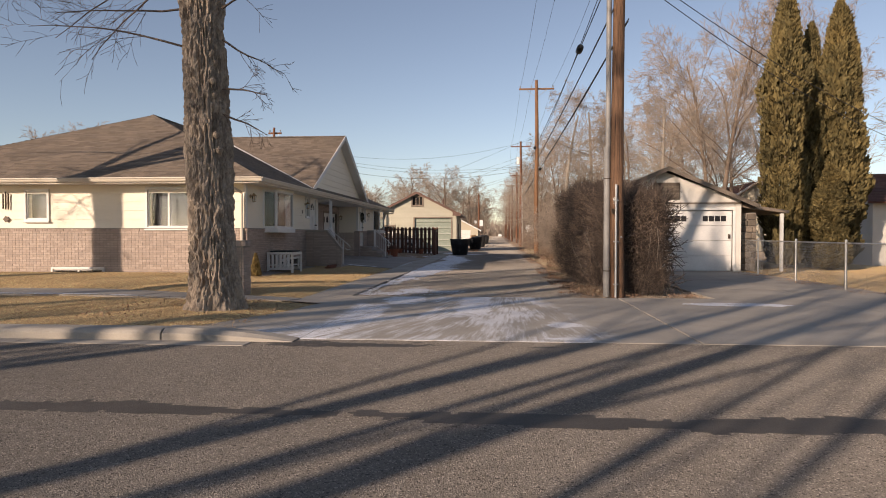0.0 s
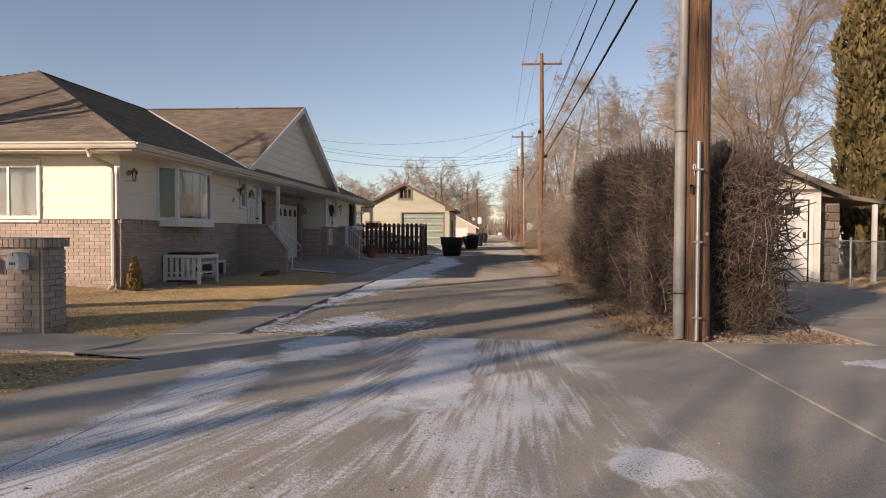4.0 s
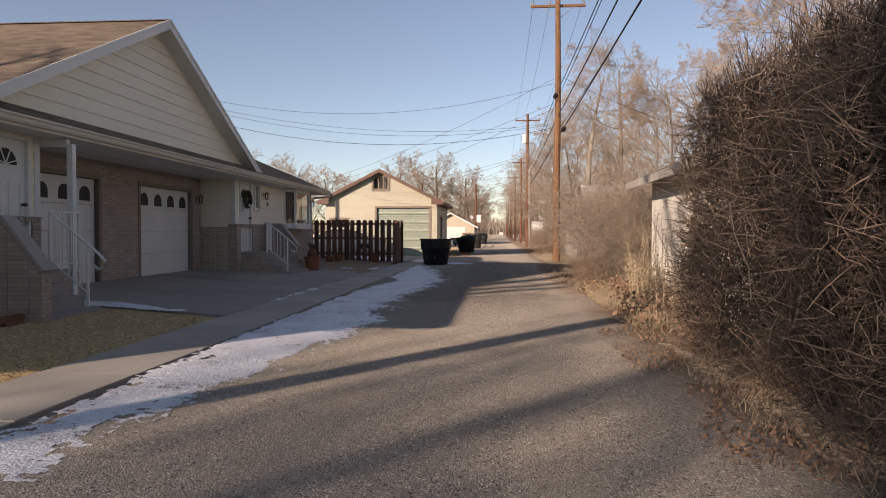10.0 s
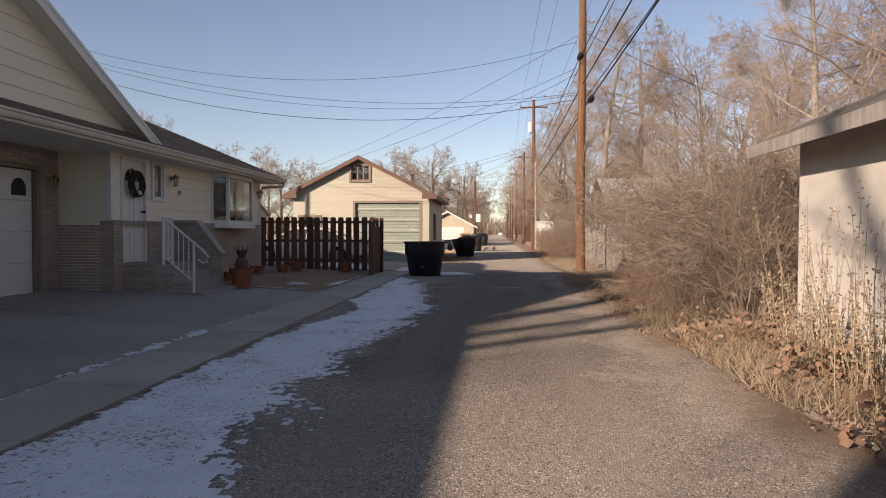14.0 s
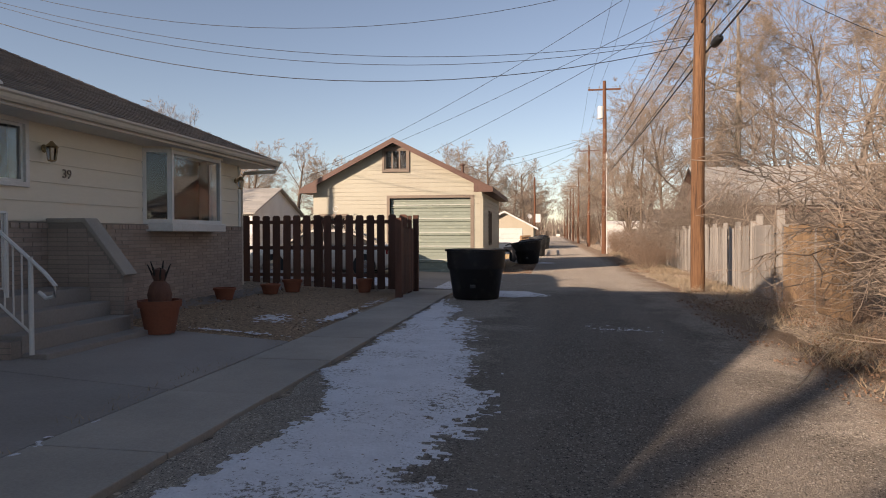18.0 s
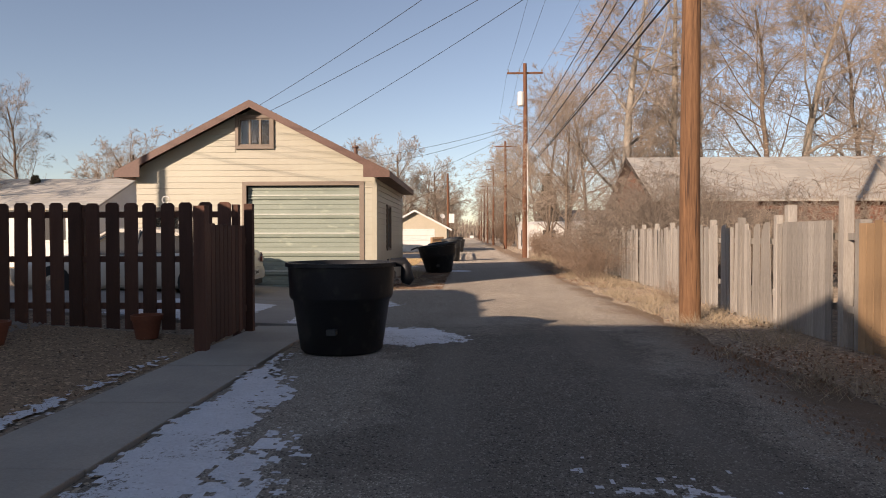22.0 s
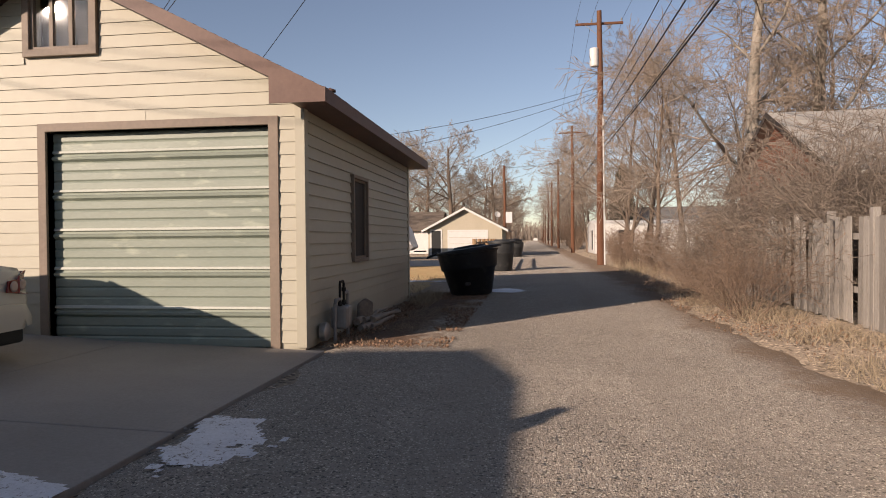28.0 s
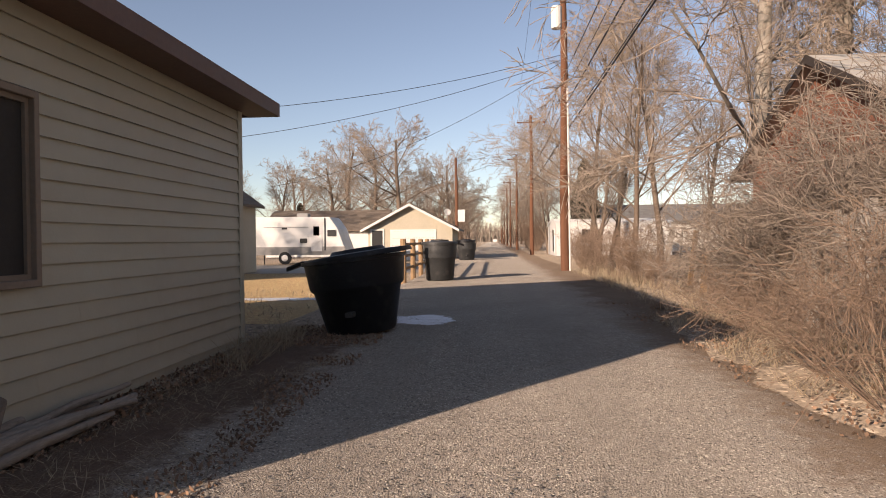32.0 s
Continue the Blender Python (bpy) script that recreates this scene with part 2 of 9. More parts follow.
def rough_ground(name, stones, grit, size, damp=None, lanes=False, verge=None, bed=None):
    """Loose gravel: single stones of their own tint between finer grit, with damp ground, widened to deepen the shade,
    inside damp = x0, x1, y0, y1, strength.
    """
    m = bpy.data.materials.new(name)
    m.use_nodes = True
    N, L = m.node_tree.nodes, m.node_tree.links
    b = N["Principled BSDF"]
    b.inputs["Roughness"].default_value = 0.95
    b.inputs["Diffuse Roughness"].default_value = 1.0
    b.inputs["Specular IOR Level"].default_value = 0.2

    def node(kind, **kw):
        n = N.new(kind)
        for k, v in kw.items():
            n.inputs[k].default_value = v
        return n

    def calc(op, a, c, limit=False):
        n = N.new("ShaderNodeMath")
        n.operation, n.use_clamp = op, limit
        for i, q in enumerate((a, c)):
            if isinstance(q, (int, float)):
                n.inputs[i].default_value = q
            else:
                L.new(q, n.inputs[i])
        return n.outputs[0]

    def blend(f, a, c):
        n = N.new("ShaderNodeMix")
        n.data_type = "RGBA"
        for i, q in ((0, f), (6, a), (7, c)):
            if isinstance(q, tuple):
                n.inputs[i].default_value = (*q, 1)
            else:
                L.new(q, n.inputs[i])
        return n.outputs[2]

    def span(v, lo, hi, a=0.0, c=1.0):
        n = N.new("ShaderNodeMapRange")
        n.interpolation_type = "SMOOTHSTEP"
        L.new(v, n.inputs[0])
        for i, q in enumerate((lo, hi, a, c)):
            n.inputs[i + 1].default_value = q
        return n.outputs[0]

    at = N.new("ShaderNodeTexCoord").outputs["Object"]
    vor = node("ShaderNodeTexVoronoi", Scale=size)
    vor2 = node("ShaderNodeTexVoronoi", Scale=size * 2.7)
    big = node("ShaderNodeTexNoise", Scale=0.7, Detail=5.0, Roughness=0.6)
    mid = node("ShaderNodeTexNoise", Scale=7.0, Detail=5.0, Roughness=0.7)
    fine = node("ShaderNodeTexNoise", Scale=150.0, Detail=3.0)
    for n in (vor, vor2, big, mid, fine):
        L.new(at, n.inputs["Vector"])
    sep = N.new("ShaderNodeSeparateColor")
    L.new(vor.outputs["Color"], sep.inputs[0])
    sep2 = N.new("ShaderNodeSeparateColor")
    L.new(vor2.outputs["Color"], sep2.inputs[0])
    tone = calc("ADD", calc("MULTIPLY", sep2.outputs[0], 0.50), calc("MULTIPLY", span(big.outputs["Fac"], 0.3, 0.7), 0.24))
    tone = calc("ADD", tone, calc("MULTIPLY", span(mid.outputs["Fac"], 0.3, 0.7), 0.20))
    tone = calc("ADD", tone, calc("MULTIPLY", fine.outputs["Fac"], 0.12), True)
    col = blend(tone, grit, stones)
    pale = tuple(min(c * 1.55, 0.7) for c in stones)
    vor3 = node("ShaderNodeTexVoronoi", Scale=size * 0.42)
    L.new(at, vor3.inputs["Vector"])
    sep3 = N.new("ShaderNodeSeparateColor")
    L.new(vor3.outputs["Color"], sep3.inputs[0])
    col = blend(calc("MULTIPLY", span(sep3.outputs[0], 0.80, 0.83), span(vor3.outputs["Distance"], 0.42, 0.3)), col, tuple(c * 1.2 for c in stones))
    col = blend(calc("MULTIPLY", span(sep3.outputs[1], 0.78, 0.81), span(vor3.outputs["Distance"], 0.42, 0.3)), col, tuple(c * 0.7 for c in grit))
    col = blend(calc("MULTIPLY", span(sep.outputs[0], 0.72, 0.76), span(vor.outputs["Distance"], 0.55, 0.35)), col, pale)
    col = blend(calc("MULTIPLY", span(sep.outputs[1], 0.72, 0.76), span(vor.outputs["Distance"], 0.5, 0.3)), col, tuple(c * 0.5 for c in grit))
    xyz = N.new("ShaderNodeSeparateXYZ")
    L.new(at, xyz.inputs[0])
    # damp gravel, spread further so that shade is put into its colour
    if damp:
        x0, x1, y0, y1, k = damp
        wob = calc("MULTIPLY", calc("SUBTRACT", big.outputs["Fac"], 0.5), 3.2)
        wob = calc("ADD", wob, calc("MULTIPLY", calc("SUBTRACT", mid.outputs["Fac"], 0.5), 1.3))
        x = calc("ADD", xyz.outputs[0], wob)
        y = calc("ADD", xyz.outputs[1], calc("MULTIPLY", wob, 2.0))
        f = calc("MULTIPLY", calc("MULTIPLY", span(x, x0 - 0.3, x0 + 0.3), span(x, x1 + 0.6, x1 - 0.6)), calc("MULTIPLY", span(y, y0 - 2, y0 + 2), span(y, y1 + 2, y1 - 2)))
        damp_shade = N.new("ShaderNodeHueSaturation")
        L.new(col, damp_shade.inputs["Color"])
        L.new(calc("SUBTRACT", 1.0, calc("MULTIPLY", f, k)), damp_shade.inputs["Value"])
        col = damp_shade.outputs[0]
    if lanes:
        # two packed, slightly browner wheel lanes
        lane = calc("ABSOLUTE", calc("SUBTRACT", calc("ABSOLUTE", calc("ADD", xyz.outputs[0], calc("MULTIPLY", big.outputs["Fac"], 0.5)), 0), 0.85), 0)
        lf = calc("MULTIPLY", span(lane, 0.42, 0.05), 0.35)
        col = blend(lf, col, tuple(a * 0.5 + c * 0.38 for a, c in zip(stones, grit)))
    if verge:
        # the gravel thins out into brown earth past x = verge
        far = calc("ADD", xyz.outputs[0], calc("MULTIPLY", calc("SUBTRACT", big.outputs["Fac"], 0.5), 1.8))
        far = calc("ADD", far, calc("MULTIPLY", calc("SUBTRACT", mid.outputs["Fac"], 0.5), 1.2))
        earth = blend(tone, (0.095, 0.066, 0.047), (0.27, 0.192, 0.132))
        col = blend(calc("MULTIPLY", span(far, verge - 0.35, verge + 0.4), 0.95), col, earth)
    if bed:
        # leaf mould and straw that spill out over the gravel up to x = bed
        bx, by0, by1 = bed
        near = calc("ADD", xyz.outputs[0], calc("MULTIPLY", calc("SUBTRACT", big.outputs["Fac"], 0.5), 1.4))
        near = calc("ADD", near, calc("MULTIPLY", calc("SUBTRACT", mid.outputs["Fac"], 0.5), 1.0))
        along = calc("ADD", xyz.outputs[1], calc("MULTIPLY", calc("SUBTRACT", big.outputs["Fac"], 0.5), 1.0))
        mould = blend(tone, (0.066, 0.04, 0.028), (0.235, 0.14, 0.09))
        fb_ = calc("MULTIPLY", span(near, bx + 0.25, bx - 0.25), calc("MULTIPLY", span(along, by0 - 0.2, by0 + 0.2), span(along, by1 + 0.3, by1 - 0.3)))
        col = blend(calc("MULTIPLY", fb_, 0.92), col, mould)
    L.new(col, b.inputs["Base Color"])
    h = calc("SUBTRACT", calc("MULTIPLY", fine.outputs["Fac"], 0.5), calc("ADD", vor.outputs["Distance"], calc("MULTIPLY", vor2.outputs["Distance"], 0.5)))
    h = calc("ADD", h, calc("MULTIPLY", mid.outputs["Fac"], 0.9))
    bp = node("ShaderNodeBump", Strength=1.0, Distance=0.008)
    L.new(h, bp.inputs["Height"])
    L.new(bp.outputs[0], b.inputs["Normal"])
    return m


def snow_cover(name, pale=(0.80, 0.81, 0.84), grey=(0.58, 0.585, 0.60), start=0.80):
    """Old thin snow through which grit and stones show."""
    m = material(name, pale, grey, 0.6, 3.0, 40, 0.5, 0.7, 45)
    N, L = m.node_tree.nodes, m.node_tree.links
    b = N["Principled BSDF"]
    at = N.new("ShaderNodeTexCoord").outputs["Object"]
    a, c = N.new("ShaderNodeTexNoise"), N.new("ShaderNodeTexNoise")
    a.inputs["Scale"].default_value, a.inputs["Detail"].default_value, a.inputs["Roughness"].default_value = 26, 5, 0.75
    c.inputs["Scale"].default_value, c.inputs["Detail"].default_value = 1.6, 4
    for n in (a, c):
        L.new(at, n.inputs["Vector"])
    s = N.new("ShaderNodeMath")
    s.operation = "MULTIPLY_ADD"
    s.inputs[1].default_value = 0.45
    L.new(c.outputs["Fac"], s.inputs[0])
    L.new(a.outputs["Fac"], s.inputs[2])
    r = N.new("ShaderNodeMapRange")
    r.inputs["From Min"].default_value, r.inputs["From Max"].default_value = start, start + 0.08
    L.new(s.outputs[0], r.inputs[0])
    mx = N.new("ShaderNodeMix")
    mx.data_type = "RGBA"
    old = b.inputs["Base Color"].links[0].from_socket
    L.new(r.outputs[0], mx.inputs[0])
    L.new(old, mx.inputs[6])
    mx.inputs[7].default_value = (0.20, 0.175, 0.145, 1)
    L.new(mx.outputs[2], b.inputs["Base Color"])
    return m


def snowy(name, base, dark):
    """Concrete under a thin dusting of snow that tyres have drawn out along the alley's mouth."""
    m = material(name, base, dark, 0.85, 0.8, 50, 0.6, 0.25, 90, island=0.04)
    N, L = m.node_tree.nodes, m.node_tree.links
    b = N["Principled BSDF"]

    def calc(op, a, c=0.0, d=0.0, limit=False):
        n = N.new("ShaderNodeMath")
        n.operation, n.use_clamp = op, limit
        for i, q in enumerate((a, c, d)):
            if isinstance(q, (int, float)):
                n.inputs[i].default_value = q
            else:
                L.new(q, n.inputs[i])
        return n.outputs[0]

    def span(v, lo, hi):
        n = N.new("ShaderNodeMapRange")
        n.interpolation_type = "SMOOTHSTEP"
        L.new(v, n.inputs[0])
        n.inputs[1].default_value, n.inputs[2].default_value = lo, hi
        return n.outputs[0]

    def cloud(x, y, z, scale, detail=4.0):
        v = N.new("ShaderNodeCombineXYZ")
        for i, q in enumerate((x, y)):
            L.new(q, v.inputs[i])
        v.inputs[2].default_value = z
        n = N.new("ShaderNodeTexNoise")
        n.inputs["Scale"].default_value, n.inputs["Detail"].default_value = scale, detail
        L.new(v.outputs[0], n.inputs["Vector"])
        return n.outputs["Fac"]

    xyz = N.new("ShaderNodeSeparateXYZ")
    L.new(N.new("ShaderNodeTexCoord").outputs["Object"], xyz.inputs[0])
    x0, y = xyz.outputs[0], xyz.outputs[1]
    def box(v, lo, hi, soft):
        return calc("MULTIPLY", span(v, lo - soft, lo + soft), span(v, hi + soft, hi - soft))

    def spot(cx, cy, rx, ry):
        """1 in the middle of an oval, 0 at its rim and beyond."""
        dx_, dy_ = calc("DIVIDE", calc("SUBTRACT", x0, cx), rx), calc("DIVIDE", calc("SUBTRACT", y, cy), ry)
        d_ = calc("ADD", calc("MULTIPLY", dx_, dx_), calc("MULTIPLY", dy_, dy_))
        return span(calc("ADD", d_, calc("MULTIPLY", calc("SUBTRACT", rag, 0.5), 2.4)), 1.0, 0.5)

    rag = cloud(x0, y, 3.0, 4.5, 5.0)
    grain = cloud(x0, y, 2.0, 60.0, 3.0)
    gone = calc("MAXIMUM", calc("DIVIDE", calc("SUBTRACT", 14.4, y), 5.7), 0.0)
    u = calc("DIVIDE", calc("SUBTRACT", x0, 0.5), calc("MULTIPLY_ADD", calc("POWER", gone, 1.5), 1.25, 1.0))   # tracks swing left to the street
    slow = calc("MULTIPLY", y, 0.10)
    broad = cloud(u, calc("MULTIPLY", y, 0.35), 1.0, 1.9, 3.0)
    streak = cloud(u, slow, 4.0, 9.0, 3.0)
    thin = cloud(u, calc("MULTIPLY", y, 0.04), 8.0, 38.0, 2.0)
    lug = calc("SINE", calc("ADD", calc("MULTIPLY", y, 88.0), calc("MULTIPLY", calc("SINE", calc("MULTIPLY", u, 60.0)), 1.8)))
    tread = calc("MULTIPLY", lug, span(streak, 0.46, 0.56))
    v = calc("ADD", calc("MULTIPLY", broad, 0.75), calc("MULTIPLY", streak, 0.65))
    v = calc("ADD", v, calc("MULTIPLY", thin, 0.55))
    v = calc("ADD", v, calc("MULTIPLY", calc("SUBTRACT", grain, 0.5), 0.35))
    v = calc("ADD", v, calc("MULTIPLY", tread, 0.03))
    fan = calc("MULTIPLY", span(v, 0.87, 1.12), box(calc("ADD", u, calc("MULTIPLY", calc("SUBTRACT", rag, 0.5), 0.7)), -1.75, 0.42, 0.2))
    fan = calc("MULTIPLY", fan, calc("SUBTRACT", 1.0, calc("MULTIPLY", spot(-1.5, 12.3, 0.5, 1.3), 0.9)))
    wob = calc("MULTIPLY", calc("SUBTRACT", rag, 0.5), 0.5)
    mid = calc("MULTIPLY", box(calc("ADD", x0, wob), -0.66, -0.06, 0.05), span(calc("ADD", y, calc("MULTIPLY", wob, 3.0)), 10.9, 11.4))
    bow = calc("MULTIPLY", calc("POWER", calc("ABSOLUTE", calc("SUBTRACT", y, 11.0)), 2.0), -0.045)
    side_ = calc("SUBTRACT", calc("SUBTRACT", x0, bow), calc("MULTIPLY", wob, 0.9))
    left = calc("MULTIPLY", box(side_, -2.52, -1.88, 0.09), span(calc("ADD", y, calc("MULTIPLY", wob, 2.0)), 13.0, 12.6))
    left = calc("MULTIPLY", left, span(calc("ADD", calc("MULTIPLY", thin, 0.9), calc("MULTIPLY", grain, 0.3)), 0.42, 0.60))
    rim = calc("MULTIPLY", calc("MULTIPLY", box(calc("ADD", y, calc("MULTIPLY", wob, 0.3)), 8.55, 8.68, 0.05), box(x0, -2.6, 1.1, 0.2)), span(grain, 0.42, 0.55))
    f = calc("MAXIMUM", calc("MULTIPLY", fan, 0.72), calc("MULTIPLY", mid, 0.85))
    f = calc("MAXIMUM", f, calc("MULTIPLY", left, 0.88))
    f = calc("MAXIMUM", f, calc("MULTIPLY", rim, 0.4))
    for cx, cy, rx, ry in ((1.05, 10.15, 0.30, 0.36), (1.0, 8.84, 0.42, 0.13), (-1.85, 13.7, 0.48, 1.05)):
        f = calc("MAXIMUM", f, calc("MULTIPLY", spot(cx, cy, rx, ry), 0.8))
    f = calc("MULTIPLY", f, span(calc("ADD", grain, calc("MULTIPLY", rag, 0.4)), 0.52, 0.66))
    mx = N.new("ShaderNodeMix")
    mx.data_type = "RGBA"
    old = b.inputs["Base Color"].links[0].from_socket
    L.new(f, mx.inputs[0])
    L.new(old, mx.inputs[6])
    mx.inputs[7].default_value = (0.78, 0.79, 0.82, 1)
    L.new(mx.outputs[2], b.inputs["Base Color"])
    return m


M = {}
M["asphalt"] = rough_ground("asphalt", (0.285, 0.25, 0.213), (0.125, 0.11, 0.095), 85)
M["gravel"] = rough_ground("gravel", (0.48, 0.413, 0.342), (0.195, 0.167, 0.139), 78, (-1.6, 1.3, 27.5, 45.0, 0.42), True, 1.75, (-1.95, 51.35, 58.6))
M["seal"] = material("damp_asphalt", (0.105, 0.092, 0.08), (0.06, 0.053, 0.047), 0.7, 1.3, 60, 0.5, 0.5, 130)
M["screen"] = material("insect_screen", (0.045, 0.04, 0.036), (0.03, 0.027, 0.024), 0.7, 2, 30, 0.5, 0.1, 90)
M["concrete"] = material("concrete", (0.44, 0.395, 0.335), (0.29, 0.26, 0.222), 0.85, 0.8, 50, 0.6, 0.2, 90, island=0.05)
M["apron"] = snowy("snowy_concrete", (0.44, 0.395, 0.335), (0.29, 0.26, 0.222))
# back lawn, darker and browner than the other lawns
M["worn_lawn"] = rough_ground("worn_back_lawn", (0.40, 0.275, 0.175), (0.20, 0.14, 0.095), 34)
M["drive"] = material("driveway_concrete", (0.37, 0.333, 0.296), (0.24, 0.216, 0.193), 0.85, 0.5, 40, 0.65, 0.2, 90, island=0.04)
M["soil"] = rough_ground("dry_ground", (0.37, 0.295, 0.22), (0.18, 0.14, 0.105), 22)
M["lawn"] = rough_ground("dormant_lawn", (0.60, 0.41, 0.21), (0.31, 0.205, 0.105), 38)
M["snow"] = snow_cover("old_snow")
M["brick"] = material("tan_brick", (0.485, 0.385, 0.32), (0.345, 0.27, 0.225), 0.9, 1.0, 40, 0.4, 0.4, 120, island=0.12)
M["mortar"] = material("mortar", (0.34, 0.295, 0.255), (0.24, 0.208, 0.18), 0.95, 2, 60, 0.4, 0.3, 150)
M["siding"] = material("cream_siding", (0.83, 0.75, 0.61), (0.76, 0.685, 0.55), 0.55, 0.7, 8, 0.5, 0.08, 40, stretch=(1, 1, 4))
M["vinyl"] = material("cream_vinyl", (0.462, 0.440, 0.342), (0.415, 0.375, 0.29), 0.5, 0.6, 6, 0.6, 0.05, 40, island=0.03)
M["white"] = material("white_paint", (0.78, 0.76, 0.72), (0.62, 0.60, 0.56), 0.5, 1.5, 25, 0.5, 0.06, 60)
M["stucco"] = material("white_stucco", (0.74, 0.70, 0.63), (0.60, 0.56, 0.50), 0.9, 0.9, 30, 0.55, 0.35, 60)
M["gutter"] = material("cream_gutter", (0.66, 0.59, 0.49), (0.55, 0.49, 0.40), 0.45, 1.5, 20, 0.5, 0.04, 40)
M["shingle"] = material("brown_shingle", (0.25, 0.195, 0.148), (0.135, 0.106, 0.083), 0.95, 0.6, 60, 0.4, 0.5, 160, island=0.22)
M["grey_shingle"] = material("grey_shingle", (0.28, 0.265, 0.245), (0.18, 0.17, 0.155), 0.95, 0.6, 60, 0.4, 0.5, 160, island=0.12)
M["pale_roof"] = material("pale_roof", (0.50, 0.47, 0.42), (0.38, 0.355, 0.32), 0.9, 0.5, 30, 0.5, 0.2, 60, island=0.1)
M["red_roof"] = material("red_roof", (0.16, 0.07, 0.05), (0.10, 0.045, 0.035), 0.9, 0.6, 40, 0.5, 0.3, 80, island=0.15)
M["trim_brown"] = material("brown_trim", (0.17, 0.095, 0.07), (0.12, 0.065, 0.05), 0.55, 1.5, 20, 0.5, 0.06, 40)
M["trim_taupe"] = material("taupe_trim", (0.27, 0.21, 0.16), (0.2, 0.155, 0.12), 0.6, 1.5, 20, 0.5, 0.06, 40)
M["green_door"] = material("green_door", (0.31, 0.345, 0.285), (0.24, 0.275, 0.225), 0.45, 1.2, 14, 0.6, 0.05, 30, stretch=(1, 1, 3), spots=((0.42, 0.45, 0.36), 3, 0.6, 0.75))
M["rib"] = material("worn_rib_paint", (0.56, 0.57, 0.50), (0.42, 0.44, 0.38), 0.5, 2, 20, 0.5, 0.05, 40)
M["fence_brown"] = material("brown_fence", (0.15, 0.068, 0.045), (0.075, 0.035, 0.024), 0.75, 2, 40, 0.5, 0.35, 60, stretch=(6, 6, 0.5), island=0.3)
M["fence_grey"] = material("weathered_fence", (0.50, 0.455, 0.40), (0.22, 0.195, 0.17), 0.9, 2, 40, 0.5, 0.5, 60, stretch=(6, 6, 0.4), island=0.25)
M["fence_tan"] = material("tan_fence", (0.42, 0.27, 0.15), (0.27, 0.17, 0.095), 0.85, 2, 40, 0.5, 0.4, 60, stretch=(6, 6, 0.4), island=0.15)
M["pole"] = material("pole_wood", (0.33, 0.17, 0.085), (0.10, 0.052, 0.03), 0.85, 4, 22, 0.5, 1.0, 30, stretch=(5, 5, 0.16), spots=((0.085, 0.045, 0.028), 7, 0.57, 0.66))
M["pole_dark"] = material("pole_wood_dark", (0.30, 0.165, 0.095), (0.06, 0.034, 0.023), 0.85, 4, 22, 0.5, 1.0, 30, stretch=(5, 5, 0.16), spots=((0.05, 0.03, 0.022), 7, 0.56, 0.66))
M["pole_red"] = material("pole_wood_red", (0.21, 0.092, 0.05), (0.12, 0.055, 0.032), 0.85, 2, 26, 0.4, 0.6, 30, stretch=(4, 4, 0.22))
M["pvc"] = material("grey_conduit", (0.31, 0.295, 0.275), (0.22, 0.21, 0.197), 0.5, 2, 20, 0.6, 0.05, 40)
M["zinc"] = material("galvanised_steel", (0.50, 0.50, 0.49), (0.36, 0.36, 0.35), 0.45, 4, 40, 0.5, 0.1, 60, metal=0.7)
M["wire"] = plain("cable_black", (0.018, 0.018, 0.02), 0.6)
M["bin"] = material("black_plastic", (0.020, 0.020, 0.022), (0.013, 0.013, 0.015), 0.5, 2, 20, 0.5, 0.12, 35, spots=((0.05, 0.047, 0.043), 4, 0.58, 0.75))
M["bin_grey"] = material("grey_plastic", (0.055, 0.056, 0.056), (0.035, 0.036, 0.036), 0.5, 2, 20, 0.5, 0.12, 35, spots=((0.09, 0.085, 0.08), 4, 0.58, 0.75))
M["bark"] = material("cottonwood_bark", (0.47, 0.385, 0.30), (0.115, 0.088, 0.07), 0.95, 5, 24, 0.4, 1.0, 30, stretch=(1.5, 1.5, 0.6))
M["bark_pale"] = material("pale_bark", (0.44, 0.39, 0.325), (0.2, 0.17, 0.138), 0.95, 2, 12, 0.5, 0.6, 20, stretch=(1, 1, 0.5))
M["bark_grey"] = material("grey_bark", (0.23, 0.17, 0.125), (0.12, 0.088, 0.066), 0.95, 2, 12, 0.5, 0.6, 20, stretch=(1, 1, 0.5))
M["twig"] = material("bare_twigs", (0.42, 0.335, 0.262), (0.26, 0.205, 0.16), 0.9, 0.5, 6, 0.5, 0.0, island=0.25)
M["twig_grey"] = material("grey_twigs", (0.34, 0.275, 0.22), (0.20, 0.16, 0.128), 0.9, 0.5, 6, 0.5, 0.0, island=0.3)
M["twig_red"] = material("reddish_twigs", (0.35, 0.245, 0.175), (0.2, 0.138, 0.1), 0.9, 0.5, 6, 0.5, 0.0, island=0.25)
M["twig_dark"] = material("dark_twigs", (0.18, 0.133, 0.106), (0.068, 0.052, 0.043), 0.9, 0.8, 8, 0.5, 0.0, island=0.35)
# inner hedge twigs: shade between the branches is put into this darker colour
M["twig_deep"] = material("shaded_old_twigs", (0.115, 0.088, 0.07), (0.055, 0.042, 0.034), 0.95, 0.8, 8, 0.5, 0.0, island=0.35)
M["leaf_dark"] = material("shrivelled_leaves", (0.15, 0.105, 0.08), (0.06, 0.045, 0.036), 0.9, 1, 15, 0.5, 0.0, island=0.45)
M["twig_mid"] = material("tan_hedge_twigs", (0.34, 0.25, 0.19), (0.16, 0.12, 0.092), 0.9, 0.5, 6, 0.5, 0.0, island=0.3)
M["straw"] = material("straw", (0.46, 0.365, 0.25), (0.29, 0.225, 0.15), 0.9, 0.8, 8, 0.5, 0.0, island=0.3)
